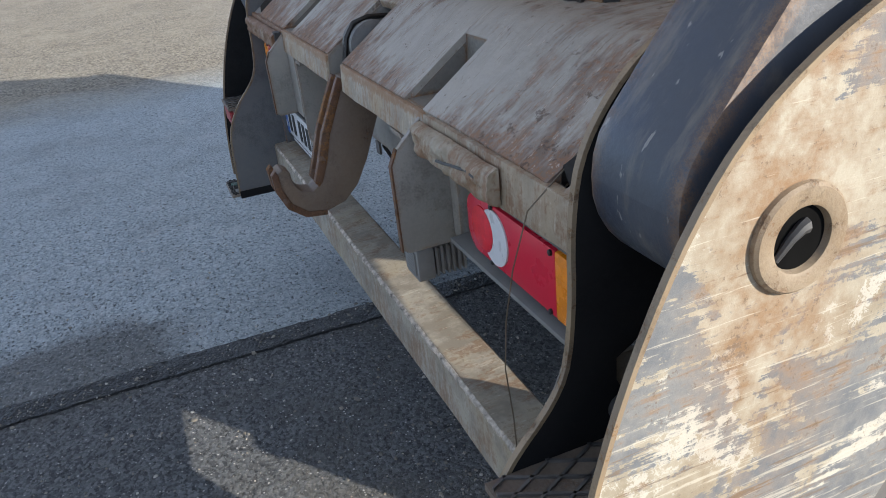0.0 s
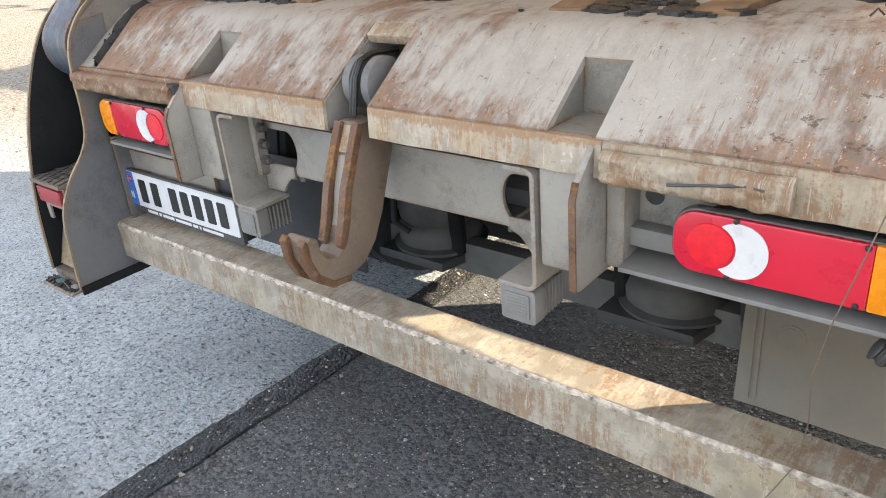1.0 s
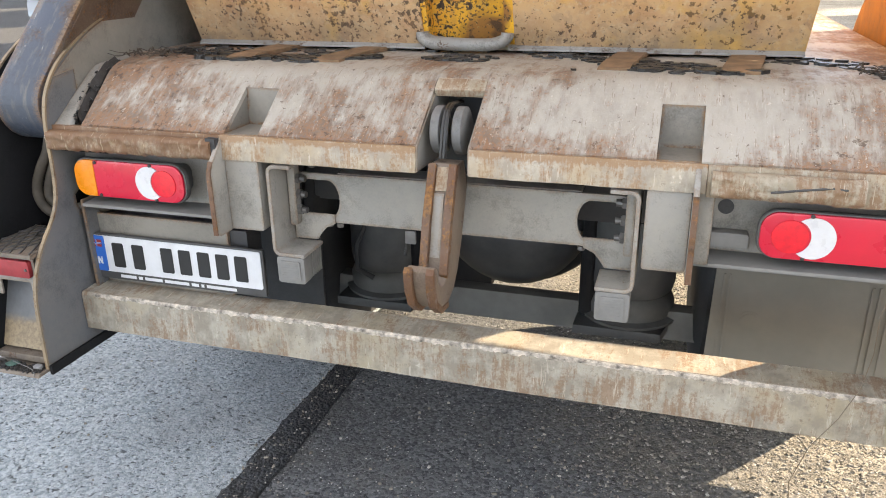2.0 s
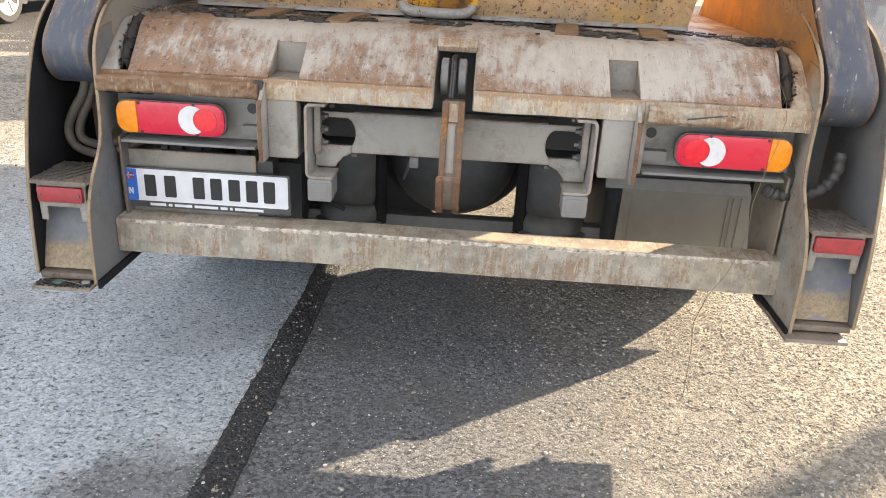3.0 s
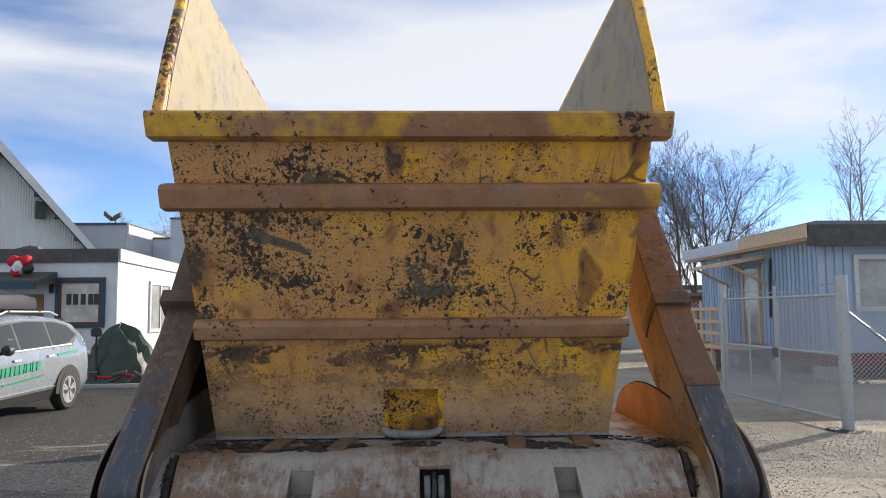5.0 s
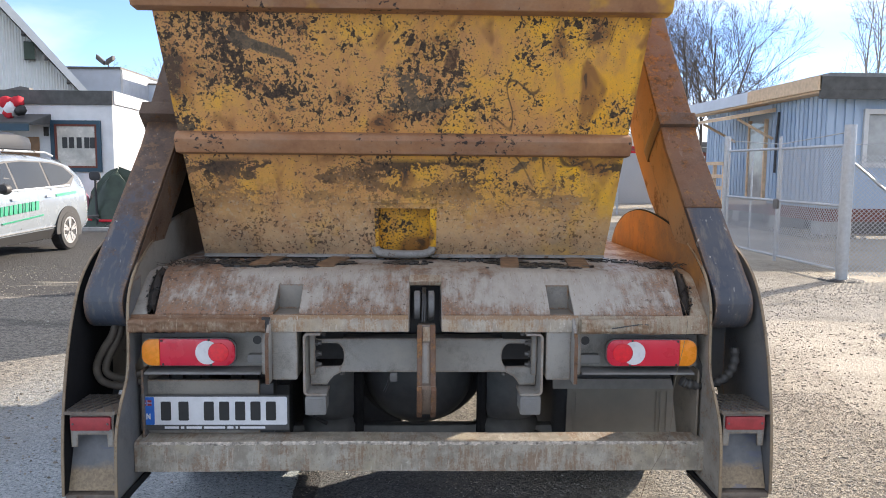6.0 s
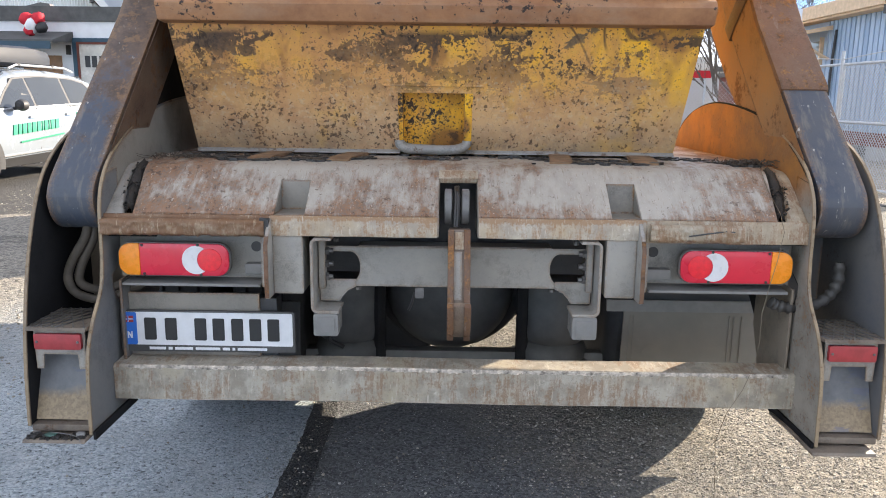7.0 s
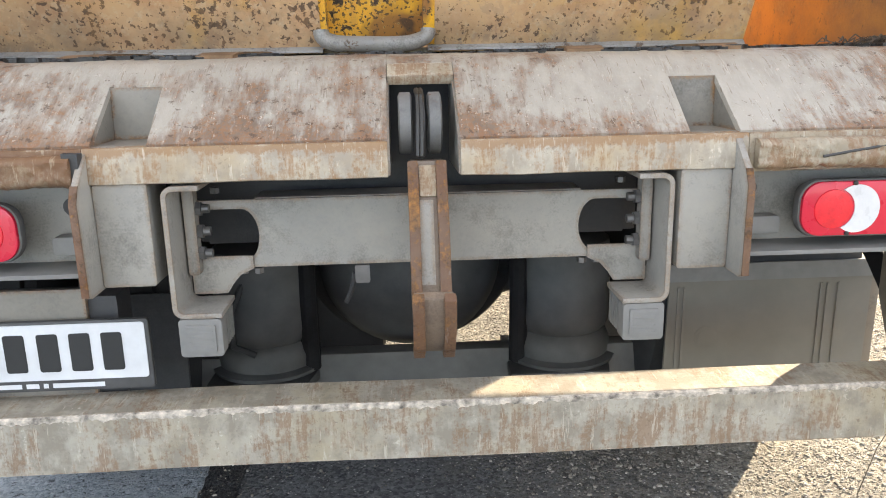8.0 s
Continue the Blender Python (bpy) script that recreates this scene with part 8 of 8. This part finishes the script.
    for y in (16.5, 18.8):
        part("brace", tube(B(), [(x0 - 0.02, y, 2.25), (x0 - 0.95, y, 2.74)], 0.035, 6), M_NEWWOOD, canopy)
    landing = part("landing", box(B(), x0 - 1.2, x0 - 0.06, 16.6, 18.6, 0.58, 0.68), M_NEWWOOD, house, "small wooden landing with rails")
    for y in (16.65, 17.3, 17.95, 18.55):
        part("rail_post", box(B(), x0 - 1.18, x0 - 1.10, y, y + 0.08, GROUND, 1.65), M_NEWWOOD, landing)
    for z in (0.95, 1.25, 1.58):
        part("rail", box(B(), x0 - 1.22, x0 - 1.181, 16.6, 18.65, z, z + 0.09), M_NEWWOOD, landing)
    part("stair_string", prism(B(), [(18.6, 0.62), (20.2, GROUND), (20.4, GROUND), (18.6, 0.80)], "x", x0 - 1.2, x0 - 1.12), M_NEWWOOD, landing)
    part("wall_pipe", tube(B(), [(x0 - 0.03, 16.2, 2.9), (x0 - 0.06, 16.2, 2.3), (x0 - 0.05, 16.25, 1.4)], 0.03, 6), M_TRIM, house)
    # upright boards
    mesh = mesh_of("board", box(B(), -0.075, 0.075, -0.014, 0.014, 0, zt - zb - 0.002), M_BOARD, 0.0)
    mesh2 = mesh_of("board", box(B(), -0.014, 0.014, -0.075, 0.075, 0, zt - zb - 0.002), M_BOARD, 0.0)

    def board(me, at):
        ob = new("board", me)
        ob.parent = house
        ob.matrix_parent_inverse = Matrix.Translation(house.location).inverted()
        ob.location = at

    x = x0 + 0.09
    while x < x1:
        if not win[0] - 0.14 < x < win[1] + 0.14:
            board(mesh, (x, y0 + 0.0145, zb + 0.001))
        x += 0.20
    y = y0 + 0.12
    while y < y1:
        if not 16.78 < y < 18.02:
            board(mesh2, (x0 + 0.0145, y, zb + 0.001))
        y += 0.20
    # grey stones under the house
    rng = random.Random(12)
    bm = B()
    for _ in range(900):
        x, y, r = 8.3 + abs(rng.gauss(0, 0.5)), rng.uniform(13.3, 20), rng.uniform(0.03, 0.09)
        v = [bm.verts.new((x + r * p[0], y + r * p[1], GROUND + 0.02 + r * p[2])) for p in ((1, 0.1, 0), (0.1, 1, 0.1), (-1, 0, 0), (0, -1, 0), (0.2, 0.2, 0.9))]
        for q in ((0, 1, 4), (1, 2, 4), (2, 3, 4), (3, 0, 4)):
            bm.faces.new([v[i] for i in q])
    solid("rubble", bm, M_PEBBLE, "coarse grey stones at the foot of the house", "stones", "stuff")


def mesh_panel(a, b, z0, z1, pitch=0.062, r=0.0055):
    """Woven diamond wire between two points of the plan."""
    a, b = Vector((*a, 0)), Vector((*b, 0))
    length, way = (b - a).length, (b - a).normalized()
    bm = B()

    def strand(u0, w0, u1, w1):
        p, q = a + way * u0 + Vector((0, 0, w0)), a + way * u1 + Vector((0, 0, w1))
        d = (q - p).normalized()
        side = Vector((way.y, -way.x, 0))
        up = d.cross(side)
        rows = [[bm.verts.new(e + r * (math.cos(k) * side + math.sin(k) * up)) for k in (0.5, 2.6, 4.7)] for e in (p, q)]
        for i in range(3):
            j = (i + 1) % 3
            bm.faces.new((rows[0][i], rows[0][j], rows[1][j], rows[1][i]))

    h = z1 - z0
    n = int((length + h) / pitch)
    for i in range(1, n):
        u = i * pitch
        lo, hi = max(0, u - h), min(length, u)
        if hi > lo:
            strand(lo, z0 + (u - lo), hi, z0 + (u - hi))
            strand(length - lo, z0 + (u - lo), length - hi, z0 + (u - hi))
    return bm


def build_fence():
    pa, pb = (5.55, 11.10), (5.67, 7.35)
    mid = (0.5 * (pa[0] + pb[0]) + 0.0, 9.15)

    def post(name, at, r, top, parent):
        return part(name, tube(B(), [(*at, GROUND - 0.02), (*at, top - 0.03), (*at, top)], r, 14), M_GALV, parent, bevel=0.0)

    gate = thing("yard_gate", (5.6, 9.2, GROUND), "galvanised two-leaf gate with chain-link mesh, closed", "gate")
    post("post", pa, 0.055, 2.06, gate)
    post("post", pb, 0.075, 2.06, gate)
    part("post_base", turned(B(), [(0, 0.30), (0.01, 0.28), (0.015, 0.08)], (*pb, GROUND), "z", 20), M_TAR, gate)
    part("top_wire", tube(B(), [(*pa, 1.98), (mid[0], mid[1], 1.86), (*pb, 1.97)], 0.008, 6), M_GALV, gate)
    for n, (a, b) in enumerate(((pa, mid), (mid, pb))):
        va, vb = Vector((*a, 0)), Vector((*b, 0))
        way = (vb - va).normalized()
        p, q = va + way * (0.10 if n == 0 else 0.03), vb - way * (0.03 if n == 0 else 0.12)
        leaf = part("gate_leaf", tube(B(), [(*p.xy, 0.10), (*p.xy, 1.80)], 0.022, 10), M_GALV, gate, "tubular gate leaf")
        part("stile", tube(B(), [(*q.xy, 0.02 if n == 0 else 0.10), (*q.xy, 1.98 if n == 0 else 1.80)], 0.024, 10), M_GALV, leaf)
        for z in (0.11, 0.98, 1.79):
            part("rail", tube(B(), [(*p.xy, z), (*q.xy, z)], 0.021, 10), M_GALV, leaf)
        if n == 0:
            c = (p + q) / 2
            part("stile", tube(B(), [(*c.xy, 0.11), (*c.xy, 1.79)], 0.018, 8), M_GALV, leaf)
        tagged(part("wire_mesh", mesh_panel(p.xy, q.xy, 0.12, 1.78 if n else 0.97), M_GALV, leaf), kind="stuff")
    part("latch", prism(B(), rounded(9.10, 9.25, 0.85, 1.0, 0.02), "x", mid[0] - 0.04, mid[0] - 0.01), M_SOFFIT, gate)
    fence = thing("chain_link_fence", (8.0, 7.2, GROUND), "chain-link fence on steel posts", "fence")
    ends = [pb, (8.3, 7.05), (10.9, 6.8)]
    for a, b in zip(ends, ends[1:]):
        if b:
            post("post", b, 0.045, 2.0, fence)
        tagged(part("wire_mesh", mesh_panel(a, b, 0.04, 1.66), M_GALV, fence), kind="stuff")
        part("top_wire", tube(B(), [(*a, 1.80), (*b, 1.80)], 0.007, 6), M_GALV, fence)
    part("brace", tube(B(), [(5.75, 7.34, 1.55), (7.5, 7.12, 0.05)], 0.016, 8), M_GALV, fence)
    far = thing("far_fence", (4.2, 22.0, GROUND), "pale mesh fence far across the yard", "fence")
    for x in (2.2, 3.6, 5.0, 6.4, 7.8, 9.2):
        post("post", (x, 22.0), 0.04, 1.9, far)
    tagged(part("wire_mesh", mesh_panel((2.2, 22.0), (9.2, 22.0), 0.05, 1.85, 0.12, 0.006), M_GALV, far), kind="stuff")
    hut = thing("far_shed", (5.0, 40.0, GROUND), "low grey shed far across the yard", "shed")
    part("wall", box(B(), 0.5, 15.5, 38.0, 44.0, GROUND, 2.7), M_SHED, hut)
    part("roof", box(B(), 0.3, 15.7, 37.8, 44.2, 2.701, 2.95), M_SLATE, hut)
    part("door", box(B(), 3.0, 5.2, 37.95, 37.999, GROUND, 2.3), M_PALE_BLUE, hut)
    stored = thing("site_container", (8.2, 31.0, GROUND), "white container with a red band far across the yard", "container")
    part("shell", box(B(), 5.6, 10.6, 30.0, 32.4, GROUND, 2.15), M_SHED, stored, bevel=0.03)
    part("red_band", box(B(), 5.58, 10.62, 29.98, 32.42, 2.1505, 2.45), M_CLOTH_RED, stored, "red painted band", bevel=0.02)
    part("top_box", box(B(), 5.6, 10.6, 30.0, 32.4, 2.4505, 3.0), M_CORRUGATED, stored, bevel=0.03)
    cont = thing("dark_container", (11.7, 26.0, GROUND), "dark brown container behind the stair", "container")
    part("shell", box(B(), 10.1, 13.4, 25.0, 27.5, GROUND, 2.1), M_BROWN_BEAM, cont, bevel=0.02)
    part("lid", box(B(), 10.0, 13.5, 24.9, 27.6, 2.101, 2.25), M_SOFFIT, cont)
    pole = thing("utility_pole", (9.9, 6.19, GROUND), "plain wooden utility pole", "pole")
    part("shaft", tube(B(), [(9.9, 6.19, GROUND), (9.9, 6.19, 7.5)], 0.10, 14, 0.08), M_WOOD, pole)


build_house()
build_fence()


# ---- bare trees ----
def build_tree(name, at, height, stems, mat, seed, label, lean=0.3, spread=0.6, droop=0.0, thick=1.0, low=0.25, counts=(9, 7, 6, 4), ratio=0.55):
    """Stems that fork into limbs, branches and thin twigs."""
    rng = random.Random(seed)
    tree = thing(name, at, label, "tree")
    wood, fine = B(), B()

    def grow(p, way, length, r, level):
        bm = wood if level < 2 else fine
        pts, q, d = [p], Vector(p), Vector(way)
        n = 7 if level < 2 else 4 if level < 4 else 3
        rise = 0.05 if level < 3 else 0.02
        for _ in range(n):
            d = (d + Vector((rng.gauss(0, 0.07), rng.gauss(0, 0.07), rng.gauss(rise - droop * level * 0.07, 0.04)))).normalized()
            q = q + d * length / n
            pts.append(q.copy())
        tube(bm, pts, r, 8 if level == 0 else 5 if level < 2 else 3, max(0.003, r * 0.28))
        if level >= 4 or length < 0.15:
            return
        for i in range(counts[level]):
            f = (i + rng.random()) / counts[level]
            f = (low if level == 0 else 0.20) + (1 - (low if level == 0 else 0.20)) * f * 0.98
            k = min(n - 1, int(f * n))
            start = pts[k].lerp(pts[k + 1], f * n - k)
            along = (pts[k + 1] - pts[k]).normalized()
            side = Vector((rng.gauss(0, 1), rng.gauss(0, 1), rng.gauss(0.05, 0.35))).normalized()
            side = (side - along * side.dot(along)).normalized()
            turn = (along + side * spread * rng.uniform(0.65, 1.25)).normalized()
            grow(start, turn, length * ratio * rng.uniform(0.8, 1.15) * (1.2 - 0.6 * f), max(0.0035, r * (1 - 0.65 * f) * rng.uniform(0.42, 0.60)), level + 1)

    for i in range(stems):
        a = 2 * math.pi * i / stems + seed
        grow(Vector(at) + Vector((0.25 * math.cos(a), 0.25 * math.sin(a), -0.05)), Vector((lean * math.cos(a), lean * math.sin(a), 1)).normalized(), height * rng.uniform(0.75, 0.95), 0.115 * thick * height / 9, 0)
    part("trunk", wood, mat, tree, angle=60)
    tagged(part("twig_crown", fine, mat, tree, angle=60), kind="stuff")


build_tree("bare_tree", (10.9, 27.0, GROUND), 7.4, 5, M_BARK, 5, "bare many-stemmed tree behind the blue house", lean=0.50, spread=0.72, low=0.12, counts=(12, 8, 6, 4))
build_tree("birch_tree", (21.4, 33.5, GROUND), 11.5, 2, M_BIRCH, 8, "tall bare birch with pale trunk", lean=0.06, spread=0.75, droop=0.55, thick=0.55, low=0.30, counts=(20, 7, 5, 3), ratio=0.36)
build_tree("bare_tree", (-19.0, 52.0, GROUND), 8.0, 4, M_BARK, 11, "bare tree far behind the flat-roofed block", lean=0.4, spread=0.7, thick=0.8)
